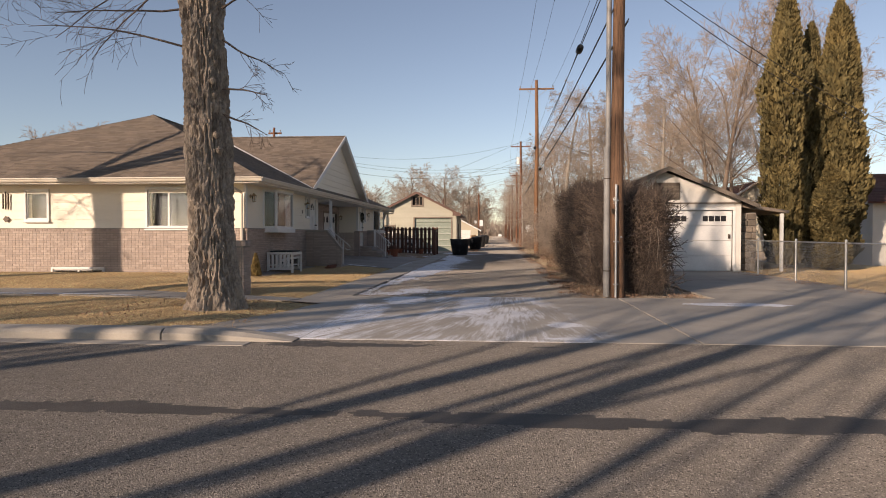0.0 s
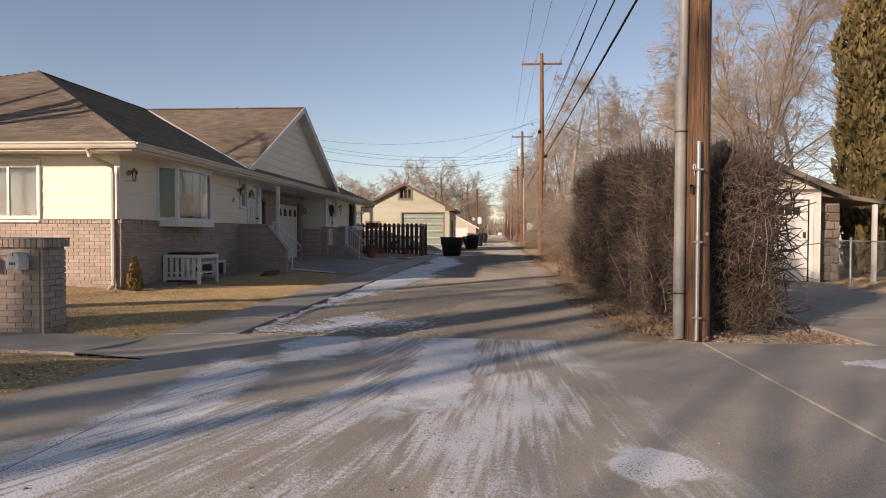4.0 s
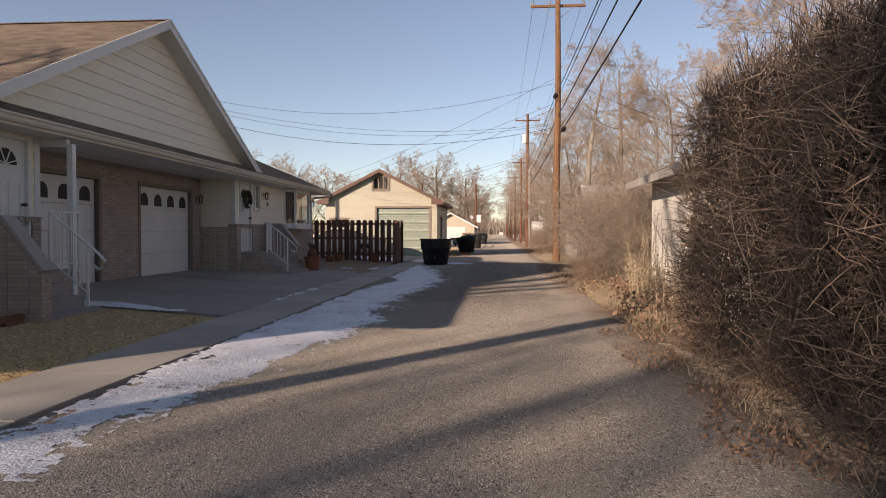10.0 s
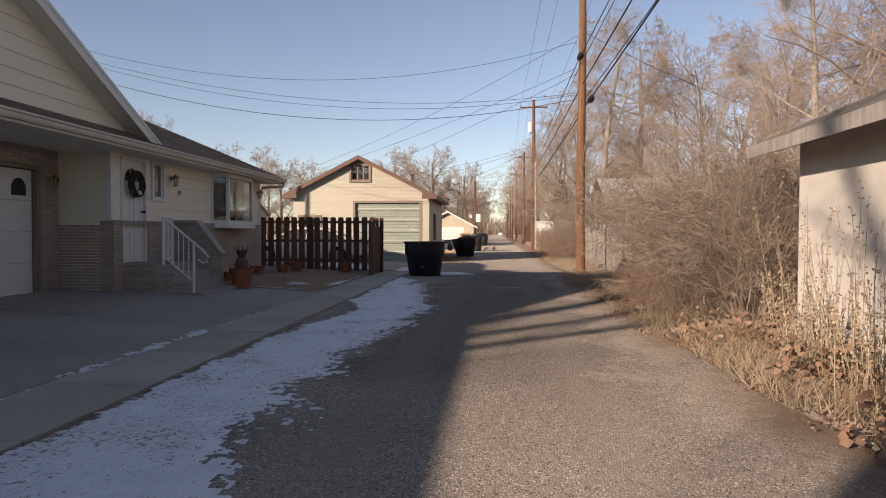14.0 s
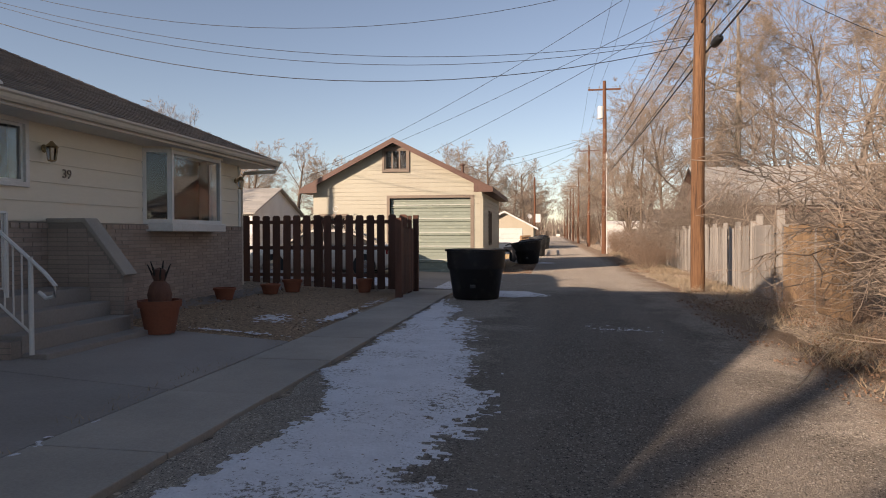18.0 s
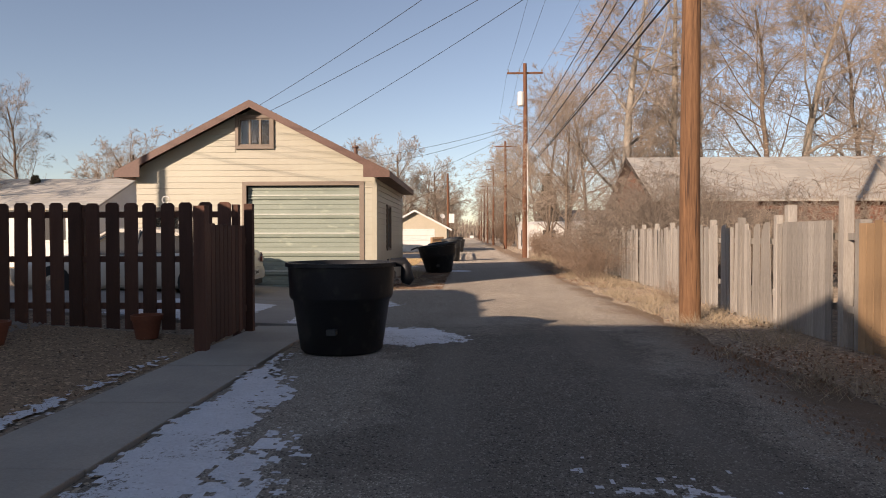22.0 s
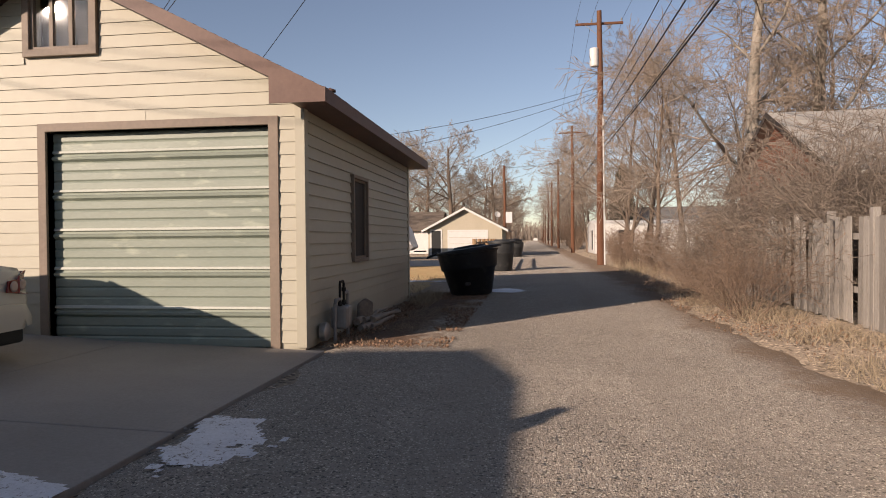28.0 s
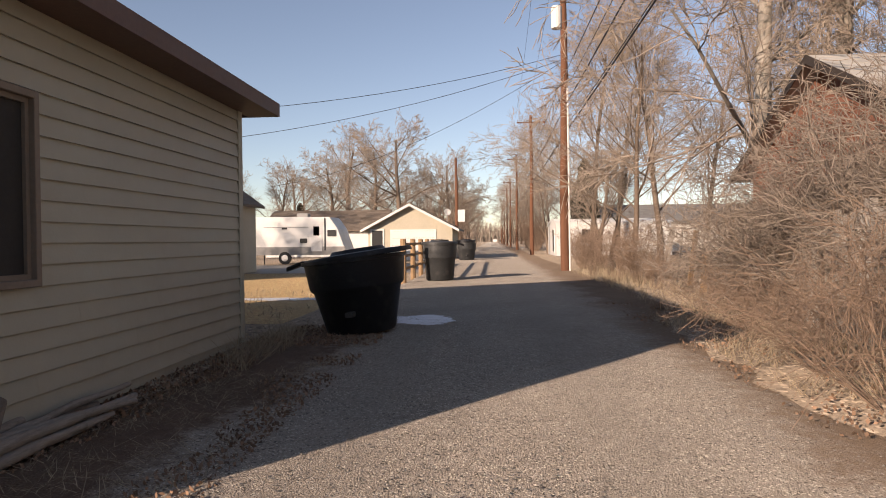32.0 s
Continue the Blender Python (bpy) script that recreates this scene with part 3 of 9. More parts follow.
M["lawn_blade"] = material("dormant_grass", (0.56, 0.395, 0.215), (0.36, 0.25, 0.135), 0.9, 0.8, 8, 0.5, 0.0, island=0.3)
M["leaf_dead"] = material("dead_leaves", (0.34, 0.208, 0.133), (0.17, 0.106, 0.07), 0.85, 1, 15, 0.5, 0.0, island=0.4)
M["cedar"] = material("cedar_foliage", (0.20, 0.145, 0.055), (0.07, 0.062, 0.028), 0.85, 0.9, 5, 0.6, 0.0, island=0.35)
M["yew"] = material("yellowing_foliage", (0.36, 0.25, 0.09), (0.16, 0.11, 0.045), 0.85, 2, 8, 0.6, 0.0, island=0.35)
M["spruce"] = material("spruce_foliage", (0.11, 0.095, 0.065), (0.05, 0.048, 0.035), 0.9, 1, 5, 0.5, 0.0, island=0.3)
M["terracotta"] = material("terracotta", (0.30, 0.10, 0.052), (0.21, 0.07, 0.04), 0.75, 3, 30, 0.5, 0.1, 60)
M["stone"] = material("dark_fieldstone", (0.20, 0.16, 0.125), (0.09, 0.075, 0.06), 0.9, 3, 25, 0.5, 0.6, 30, island=0.35)
M["pebble"] = material("pebbles", (0.37, 0.33, 0.283), (0.2, 0.176, 0.15), 0.9, 3, 40, 0.5, 0.2, 60, island=0.35)
M["red_brick"] = material("red_brick", (0.26, 0.115, 0.075), (0.17, 0.075, 0.05), 0.9, 1.5, 30, 0.5, 0.3, 80, island=0.2)
M["yellow_wall"] = material("yellow_wall", (0.53, 0.465, 0.355), (0.45, 0.395, 0.30), 0.75, 1, 12, 0.6, 0.1, 40)
M["pearl"] = material("pearl_car_paint", (0.60, 0.55, 0.47), (0.56, 0.51, 0.44), 0.25, 0.8, 10, 0.7, 0.0, spec=0.6)
M["rubber"] = plain("rubber", (0.02, 0.02, 0.02), 0.85)
M["chrome"] = plain("bright_metal", (0.6, 0.6, 0.58), 0.25, 1.0)
M["tail_red"] = plain("tail_lamp_red", (0.22, 0.015, 0.012), 0.2)
M["bronze"] = material("dark_bronze", (0.10, 0.07, 0.05), (0.06, 0.045, 0.035), 0.5, 4, 30, 0.5, 0.1, 60, metal=0.5)
M["brass"] = material("aged_brass", (0.45, 0.33, 0.18), (0.28, 0.2, 0.11), 0.4, 4, 30, 0.5, 0.1, 60, metal=0.8)
M["smoked"] = plain("tinted_glass", (0.05, 0.048, 0.042), 0.08, 0.0, 0.8)
M["lens"] = plain("pale_lens", (0.45, 0.32, 0.28), 0.15)
M["log"] = material("bleached_wood", (0.40, 0.345, 0.285), (0.20, 0.165, 0.135), 0.9, 3, 20, 0.5, 0.5, 25, stretch=(4, 0.6, 4))
# stands in for unlit rooms behind glass; also black pipes and stems
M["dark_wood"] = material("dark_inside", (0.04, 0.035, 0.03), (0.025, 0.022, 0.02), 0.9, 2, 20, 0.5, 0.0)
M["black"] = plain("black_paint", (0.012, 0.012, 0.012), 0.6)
M["blue_sign"] = plain("pale_sign", (0.7, 0.7, 0.68), 0.6)


def glass(name, tint=(0.9, 0.95, 1.0), rough=0.02):
    m = bpy.data.materials.new(name)
    m.use_nodes = True
    b = m.node_tree.nodes["Principled BSDF"]
    b.inputs["Base Color"].default_value = (*tint, 1)
    b.inputs["Roughness"].default_value = rough
    b.inputs["Transmission Weight"].default_value = 1.0
    b.inputs["IOR"].default_value = 1.5
    return m


M["glass"] = glass("window_glass")


# ---- ground and paving ----
def clamp(v, a=0.0, b=1.0):
    return max(a, min(b, v))


def H(x, y):
    """Height of the made ground."""
    if y < 8.3:
        return 0.0
    slope = 0.2 * clamp((-4.1 - x) / 3.1, 0, 1.35)
    strip = 0.14 * clamp((-3.0 - x) / 1.2)
    k = clamp((y - 11.5) / 4.0)
    far = clamp((62 - y) / 12)
    dip = 0.09 * math.exp(-((y - 13.7) / 1.0) ** 2) * clamp((-3.0 - x) / 1.2)
    return (strip * (1 - k) + slope * k) * (far if y > 50 else 1) - dip


def sheet(name, x0, x1, y0, y1, step, material_, lift=0.0, wobble=0.0, edge=0.0, height=H):
    """A ground surface; x0 and x1 may be functions of y."""
    fx0 = x0 if callable(x0) else (lambda y: x0)
    fx1 = x1 if callable(x1) else (lambda y: x1)
    ny = max(2, int((y1 - y0) / step) + 1)
    ys = np.linspace(y0, y1, ny)
    nx = max(2, int(max(abs(fx1(y) - fx0(y)) for y in ys) / step) + 1)
    verts, faces = [], []
    for j, y in enumerate(ys):
        for i in range(nx):
            f = i / (nx - 1)
            x = fx0(y) * (1 - f) + fx1(y) * f
            yy = y
            if wobble and (i in (0, nx - 1)):
                x += wobble * noise.noise((x * 0.3, y * 1.3, 3.1)) * 2
            z = height(x, y) + lift
            if edge and (i in (0, nx - 1) or j in (0, ny - 1)):
                z -= edge
            verts.append((x, yy, z))
    for j in range(ny - 1):
        for i in range(nx - 1):
            a = j * nx + i
            faces.append((a, a + 1, a + nx + 1, a + nx))
    g = Geo()
    g.v, g.f = verts, faces
    return part(name, g, material_, smooth=True)


xs = [-2500, -700, -250, -120, -70, -40] + list(np.arange(-26, 16.1, 0.5)) + [20, 30, 45, 70, 120, 250, 700, 2500]
ys = [-900, -250, -80, -30] + list(np.arange(-14, 66.1, 0.5)) + [75, 90, 120, 170, 250, 400, 800, 2500]
gv, gf = [], []
for y in ys:
    for x in xs:
        z = H(x, y) - 0.035
        if -26 < x < 16 and 9 < y < 66:
            z += 0.025 * noise.noise((x * 0.6, y * 0.6, 0.3))
        gv.append((x, y, min(z, -0.035) if y < 8.6 else z))
nx = len(xs)
for j in range(len(ys) - 1):
    for i in range(nx - 1):
        a = j * nx + i
        gf.append((a, a + 1, a + nx + 1, a + nx))
g = Geo()
g.v, g.f = gv, gf
ground = tagged(part("ground", g, M["soil"], smooth=True), "bare dry ground with dead grass and leaves", "ground", kind="structure")

g = Geo()
g.box(-150, -4.5, -0.3, 150, 8.0, 0.0)
road = tagged(part("road", g, M["asphalt"]), "worn asphalt street with dark damp patches", "road", kind="structure")
gutter_pan = thing("pavement_gutter", 0, 0, 0, "concrete gutter strip along the street", "gutter", kind="structure")
g = Geo()
g.box(-2.99, 8.0, -0.28, 150, 8.57, 0.0)
tagged(part("road_edge", g, M["asphalt"]), "asphalt edge of the street before the alley mouth", "road", kind="structure")
for i in range(9):
    g = Geo()
    g.box(-30 + i * 3, 8.004, -0.25, -30 + i * 3 + 2.985, 8.30, 0.005)
    part("slab", g, M["concrete"], gutter_pan, bevel=0.008)

# kerb stones, falling to the alley mouth
kerb = thing("kerb", 0, 0, 0, "worn rounded concrete kerb beside the lawn strip", "kerb", kind="structure")
for i in range(9):
    x0, x1 = -30.3 + i * 2.9, -30.3 + i * 2.9 + 2.88
    g = Geo()
    g.prism([(x0, 8.30, -0.2), (x0, 8.30, 0.09), (x0, 8.34, 0.13), (x0, 8.40, 0.145), (x0, 8.62, 0.145), (x0, 8.62, -0.2)], (x1 - x0, 0, 0))
    part("kerb_stone", g, M["concrete"], kerb, bevel=0.01)
g = Geo()
for k in range(8):
    f0, f1 = k / 8, (k + 1) / 8
    xa, xb = -4.2 + 1.7 * f0, -4.2 + 1.7 * f1
    ha, hb = 0.145 * (1 - f0 * f0) + 0.012, 0.145 * (1 - f1 * f1) + 0.012
    g.add([(xa, 8.3, -0.2), (xb, 8.3, -0.2), (xb, 8.3, hb * 0.6), (xa, 8.3, ha * 0.6), (xa, 8.4, ha), (xb, 8.4, hb), (xa, 8.62, ha), (xb, 8.62, hb)],
          [(0, 1, 2, 3), (3, 2, 5, 4), (4, 5, 7, 6)])
part("kerb_end", g, M["concrete"], kerb)


def slabs(name, x0, x1, y0, y1, sx, sy, mat_, label, category, gap=0.014, lift=0.0, thick=0.12):
    """Paving laid as separate slabs with open joints."""
    top = thing(name, 0, 0, 0, label, category, kind="structure")
    nx_, ny_ = max(1, round((x1 - x0) / sx)), max(1, round((y1 - y0) / sy))
    for i in range(nx_):
        for j in range(ny_):
            a, b = x0 + (x1 - x0) * i / nx_ + gap / 2, x0 + (x1 - x0) * (i + 1) / nx_ - gap / 2
            c, d = y0 + (y1 - y0) * j / ny_ + gap / 2, y0 + (y1 - y0) * (j + 1) / ny_ - gap / 2
            t = random.uniform(-0.004, 0.004) + lift
            g = Geo()
            zs = [H(a, c) + t, H(b, c) + t, H(b, d) + t, H(a, d) + t]
            g.add([(a, c, zs[0] - thick), (b, c, zs[1] - thick), (b, d, zs[2] - thick), (a, d, zs[3] - thick),
                   (a, c, zs[0]), (b, c, zs[1]), (b, d, zs[2]), (a, d, zs[3])],
                  [(0, 3, 2, 1), (4, 5, 6, 7), (0, 1, 5, 4), (1, 2, 6, 5), (2, 3, 7, 6), (3, 0, 4, 7)])
            part("slab", g, mat_, top, bevel=0.008)
    return top


slabs("pavement_apron_side", 2.6, 10.6, 8.575, 14.4, 4.0, 6.1, M["concrete"], "pale concrete apron before the garage drive", "apron", lift=0.006)
slabs("pavement_apron", -2.5, 2.59, 8.575, 14.4, 5.1, 6.1, M["apron"], "pale concrete alley apron dusted with snow", "apron", lift=0.006)
g = Geo()
g.add([(-4.2, 8.62, 0.10), (-2.49, 8.58, 0.008), (-2.49, 12.2, 0.006), (-3.05, 14.4, 0.006), (-3.3, 13.0, 0.02), (-3.6, 11.2, 0.04), (-2.49, 14.42, 0.006), (-3.08, 14.42, 0.006)],
      [(0, 1, 2, 5), (5, 2, 3, 4), (2, 6, 7, 3)])
tagged(part("pavement_flare", g, M["apron"]), "concrete flare of the alley mouth", "apron", kind="structure")
slabs("pavement_front", -40, -4.12, 12.7, 14.1, 1.5, 1.4, M["concrete"], "concrete front sidewalk across the lawn", "sidewalk", lift=0.006)
tagged(sheet("pavement_corner", -4.13, lambda y: -3.48 + (y - 11.2) * 0.172, 12.66, 14.46, 0.3, M["concrete"], 0.007, 0.0, 0.0), "concrete corner where the walks meet", "sidewalk", kind="structure")
slabs("pavement_side", -4.08, -3.12, 14.42, 44.6, 0.96, 1.5, M["concrete"], "narrow concrete walk along the alley", "sidewalk", lift=0.012)
slabs("pavement_driveway", -8.15, -4.10, 26.15, 36.7, 2.0, 2.6, M["drive"], "shaded concrete driveway before the garage doors", "driveway", lift=0.006)
slabs("pavement_pad", -10.2, -2.94, 44.65, 51.0, 2.3, 2.9, M["drive"], "concrete parking pad before the green garage door", "driveway", lift=0.006)
slabs("pavement_garage_drive", 4.6, 9.0, 14.42, 24.85, 2.2, 2.6, M["concrete"], "concrete driveway to the white garage", "driveway", lift=0.004)

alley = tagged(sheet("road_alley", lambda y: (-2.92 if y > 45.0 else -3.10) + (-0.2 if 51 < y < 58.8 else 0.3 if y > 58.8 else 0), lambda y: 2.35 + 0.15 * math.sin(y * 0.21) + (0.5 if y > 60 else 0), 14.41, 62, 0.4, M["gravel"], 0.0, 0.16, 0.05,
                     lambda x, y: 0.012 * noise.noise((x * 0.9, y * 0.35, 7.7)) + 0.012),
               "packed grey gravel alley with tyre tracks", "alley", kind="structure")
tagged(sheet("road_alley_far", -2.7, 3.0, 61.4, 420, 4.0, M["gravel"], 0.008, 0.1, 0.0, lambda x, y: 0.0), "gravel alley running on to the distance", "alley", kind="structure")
lawns = []
for nm, a, b, c, d in (("lawn_strip", -40, lambda y: -4.15 + clamp((y - 8.6) / 4) * 0.95, 8.63, 12.69), ("lawn_front", -40, -4.12, 14.11, 18.45), ("lawn_side", -7.13, -4.10, 18.46, 26.1), ("lawn_back", -7.3, -4.10, 36.75, 43.6)):
    lawns.append(tagged(sheet(nm, a, b, c, d, 0.35, M["worn_lawn" if nm == "lawn_back" else "lawn"], 0.004, 0.0, 0.03), "short dormant straw-coloured lawn", "lawn", kind="structure"))
tagged(sheet("lawn_right", 9.1, 24, 14.5, 34, 0.6, M["lawn"], 0.0, 0, 0.03), "dormant lawn behind the chain-link fence", "lawn", kind="structure")
tagged(sheet("lawn_vacant", -30, -3.4, 59.5, 75, 1.0, M["lawn"], 0.0, 0, 0.03), "dry open lot beside the alley", "lawn", kind="structure")
tagged(sheet("pavement_cross_drive", -30, -2.2, 75.2, 84, 1.5, M["concrete"], 0.0, 0, 0.03, lambda x, y: 0.0), "pale gravel drive to the yellow garage", "driveway", kind="structure")


# ---- wall builders ----
def cells(g, place, u0, u1, v0, v1, holes, d0, d1):
    """One wall slab of thickness d0 to d1 with rectangular holes. place(u, v, d) gives the point."""
    us = sorted({u0, u1, *[clamp(h[i], u0, u1) for h in holes for i in (0, 1)]})
    vs = sorted({v0, v1, *[clamp(h[i], v0, v1) for h in holes for i in (2, 3)]})
    solid = {(i, j) for i in range(len(us) - 1) for j in range(len(vs) - 1)
             if not any(h[0] < (us[i] + us[i + 1]) / 2 < h[1] and h[2] < (vs[j] + vs[j + 1]) / 2 < h[3] for h in holes)}
    at, pts_, faces = {}, [], []

    def vert(i, j, k):
        if (i, j, k) not in at:
            at[i, j, k] = len(pts_)
            pts_.append(place(us[i], vs[j], (d0, d1)[k]))
        return at[i, j, k]

    for i, j in sorted(solid):
        ring = [(i, j), (i + 1, j), (i + 1, j + 1), (i, j + 1)]
        faces.append(tuple(vert(*q, 1) for q in ring))
        faces.append(tuple(vert(*q, 0) for q in reversed(ring)))
        for k, (di, dj) in enumerate(((0, -1), (1, 0), (0, 1), (-1, 0))):
            if (i + di, j + dj) not in solid:
                p, q = ring[k], ring[(k + 1) % 4]
                faces.append((vert(*p, 0), vert(*q, 0), vert(*q, 1), vert(*p, 1)))
    g.add(pts_, faces)


def runs(u0, u1, v0, v1, holes):
    """The stretches of u that are left at a height between the holes."""
    out = [(u0, u1)]
    mid = (v0 + v1) / 2
    for h in holes:
        if h[2] < mid < h[3]:
            nxt = []
            for a, b in out:
                if h[1] <= a or h[0] >= b:
                    nxt.append((a, b))
                else:
                    if h[0] > a:
                        nxt.append((a, h[0]))
                    if h[1] < b:
                        nxt.append((h[1], b))
            out = nxt
    return out


def lap(g, place, u0, u1, v0, v1, step, holes=(), shape=None, lip=0.02, groove=0.003):
    """Lap siding: boards whose lower edge stands proud. shape(v): the ends of the wall at that height."""
    n = max(1, round((v1 - v0) / step))
    for i in range(n):
        a, b = v0 + (v1 - v0) * i / n, v0 + (v1 - v0) * (i + 1) / n
        for s, e in runs(u0, u1, a, b, holes):
            if shape:
                sa, ea, sb, eb = *shape(a), *shape(b)
                if ea - sa < 0.03:
                    continue
                sa, ea, sb, eb = max(s, sa), min(e, ea), max(s, sb), min(e, eb)
                if ea <= sa:
                    continue
                if eb < sb:
                    sb = eb = (sb + eb) / 2
            else:
                sa, ea, sb, eb = s, e, s, e
            cut = [sa, ea]
            if not shape and ea - sa > 4:
                k = sa + (ea - sa) * (0.25 + 0.5 * ((i * 0.381) % 1))
                cut = [sa, k, ea]
            for p, q in zip(cut, cut[1:]):
                pb = sb if p == sa else p
                qb = eb if q == ea else q
                board = Geo()
                board.add([place(p + 0.002, a + groove, 0.003), place(q - 0.002, a + groove, 0.003), place(q - 0.002, a + groove, lip), place(p + 0.002, a + groove, lip), place(qb - 0.002, b, 0.005), place(pb + 0.002, b, 0.005)],
                          [(0, 1, 2, 3), (3, 2, 4, 5)])
                g(board)


def bricks(g, place, u0, u1, v0, v1, holes=(), length=0.215, height=0.07, joint=0.011, proud=0.009):
    n = max(1, round((v1 - v0) / height))
    for i in range(n):
        a, b = v0 + (v1 - v0) * i / n + joint / 2, v0 + (v1 - v0) * (i + 1) / n - joint / 2
        for s, e in runs(u0, u1, a, b, holes):
            u = s - (length / 2 if i % 2 else 0)
            while u < e:
                p, q = max(u + joint / 2, s + 0.003), min(u + length - joint / 2, e - 0.003)
                u += length
                if q - p < 0.03:
                    continue
                d = proud + random.uniform(-0.003, 0.003)
                v = [place(p, a, 0), place(q, a, 0), place(q, b, 0), place(p, b, 0), place(p, a, d), place(q, a, d), place(q, b, d), place(p, b, d)]
                g.add(v, [(4, 5, 6, 7), (0, 1, 5, 4), (1, 2, 6, 5), (2, 3, 7, 6), (3, 0, 4, 7)])


def shingles(g, poly, step=0.14, tab=0.3, jitter=0.25):
    """Rows of shingle tabs over a flat roof outline (eave edge first)."""
    P = [Vector(p) for p in poly]
    u = (P[1] - P[0]).normalized()
    nrm = u.cross(P[-1] - P[0]).normalized()
    if nrm.z < 0:
        nrm = -nrm
    v = nrm.cross(u).normalized()
    if v.z < 0:
        v = -v
    q = [((p - P[0]).dot(u), (p - P[0]).dot(v)) for p in P]
    top = max(b for _, b in q)

    def span(h):
        c = []
        for (a0, b0), (a1, b1) in zip(q, q[1:] + q[:1]):
            if (b0 - h) * (b1 - h) <= 0 and b0 != b1:
                c.append(a0 + (a1 - a0) * (h - b0) / (b1 - b0))
        return (min(c), max(c)) if len(c) > 1 else None

    rows = int(top / step)
    for r in range(rows + 1):
        h0, h1 = r * step, min((r + 1) * step + 0.02, top)
        s = span(min(h0 + step / 2, top - 1e-4))
        if not s:
            continue
        a = s[0] - (tab / 2 if r % 2 else 0) - random.random() * 0.05
        while a < s[1]:
            w = tab * random.uniform(1 - jitter, 1 + jitter)
            p0, p1 = max(a + 0.003, s[0]), min(a + w - 0.003, s[1])
            a += w
            if p1 - p0 < 0.02:
                continue
            k = h0 - random.uniform(0, 0.008)
            B = P[0]
            g.add([B + u * p0 + v * k + nrm * 0.002, B + u * p1 + v * k + nrm * 0.002, B + u * p1 + v * k + nrm * 0.016, B + u * p0 + v * k + nrm * 0.016,
                   B + u * p1 + v * h1 + nrm * 0.006, B + u * p0 + v * h1 + nrm * 0.006], [(0, 1, 2, 3), (3, 2, 4, 5)])


def deck(g, poly, thick=0.12):
    g.prism(poly, (0, 0, -thick))


# ---- the long house ----
HX, HY = -7.15, 20.0
house = thing("house", HX, HY, 0, "long cream-sided duplex house with tan brick base and brown shingle roof", "house", rz=0.5)


def hp(name, g, mat_, label="", parent=None, bevel=0.0, smooth=False):
    if parent is None or parent is house:
        g.v = [(x - HX, y - HY, z) for x, y, z in g.v]
        return part(name, g, mat_, house, label, bevel, smooth)
    g.v = [(x - HX, y - HY, z) for x, y, z in g.v]
    return part(name, g, mat_, parent, label, bevel, smooth)


YF, YB, XW, XL = 18.5, 41.74, -7.15, -18.7
R0, R1 = 26.16, 34.12             # the porch recess along the wall
XR = -8.15
LEDGE, SOFF = 1.52, 2.80
side = lambda u, v, d: (XW + d, u, v)
front = lambda u, v, d: (u, YF - d, v)
inner = lambda u, v, d: (XR + d, u, v)
W1 = (19.86, 22.04, 1.55, 2.73)
W2 = (38.40, 40.54, 1.56, 2.76)
holes_side = [W1, W2, (25.03, 25.96, 0.72, 2.76), (24.50, 24.90, 2.02, 2.74), (34.43, 35.34, 0.72, 2.76), (35.58, 35.98, 2.02, 2.74), (21.27, 22.67, 0.22, 0.50), (R0, R1, -1, 9)]
holes_front = [(-10.05, -8.80, 1.57, 2.66), (-13.75, -13.10, 1.80, 2.62), (-12.95, -11.36, 0.14, 0.36), (-18.3, -17.2, 1.6, 2.6)]
holes_in = [(26.75, 29.33, 0.24, 2.40), (30.96, 33.52, 0.24, 2.40)]
g = Geo()
cells(g, side, YF, R0, 0.0, LEDGE, holes_side, -0.2, 0.05)
hp("brick_wall", g, M["mortar"])
g = Geo()
cells(g, side, R1, YB, 0.0, LEDGE, holes_side, -0.2, 0.05)
hp("brick_wall", g, M["mortar"])
g = Geo()
cells(g, side, YF, R0, LEDGE, SOFF, holes_side, -0.2, 0.0)
hp("side_wall", g, M["siding"])
g = Geo()
cells(g, side, R1, YB, LEDGE, SOFF, holes_side, -0.2, 0.0)
hp("side_wall", g, M["siding"])
g = Geo()
cells(g, front, XL, XW - 0.201, 0.0, LEDGE, holes_front, -0.2, 0.05)
hp("brick_wall", g, M["mortar"])
g = Geo()
cells(g, front, XL, XW - 0.201, LEDGE, SOFF, holes_front, -0.2, 0.0)
hp("front_wall", g, M["siding"])
g = Geo()
cells(g, inner, R0, R1, 0.0, SOFF, holes_in, -0.2, 0.0)
hp("porch_wall", g, M["mortar"])
g = Geo()
for y0, y1 in ((R0 - 0.2, R0), (R1, R1 + 0.2)):
    g.box(XR - 0.2, y0, 0.0, XW - 0.201, y1, SOFF)
g.box(XL, YB - 0.2, 0, XW - 0.201, YB, SOFF)
g.box(XL - 0.2, YF, 0, XL - 0.001, YB, SOFF)
hp("return_wall", g, M["siding"])
# siding boards
house_board = lambda b: hp("siding_board", b, M["siding"])
lap(house_board, side, YF, YB, LEDGE + 0.02, SOFF, 0.256, holes_side)
lap(house_board, front, XL, XW, LEDGE + 0.02, SOFF, 0.256, holes_front)
lap(house_board, lambda u, v, d: (u, R1 - d, v), XR, XW, LEDGE + 0.02, SOFF, 0.256)
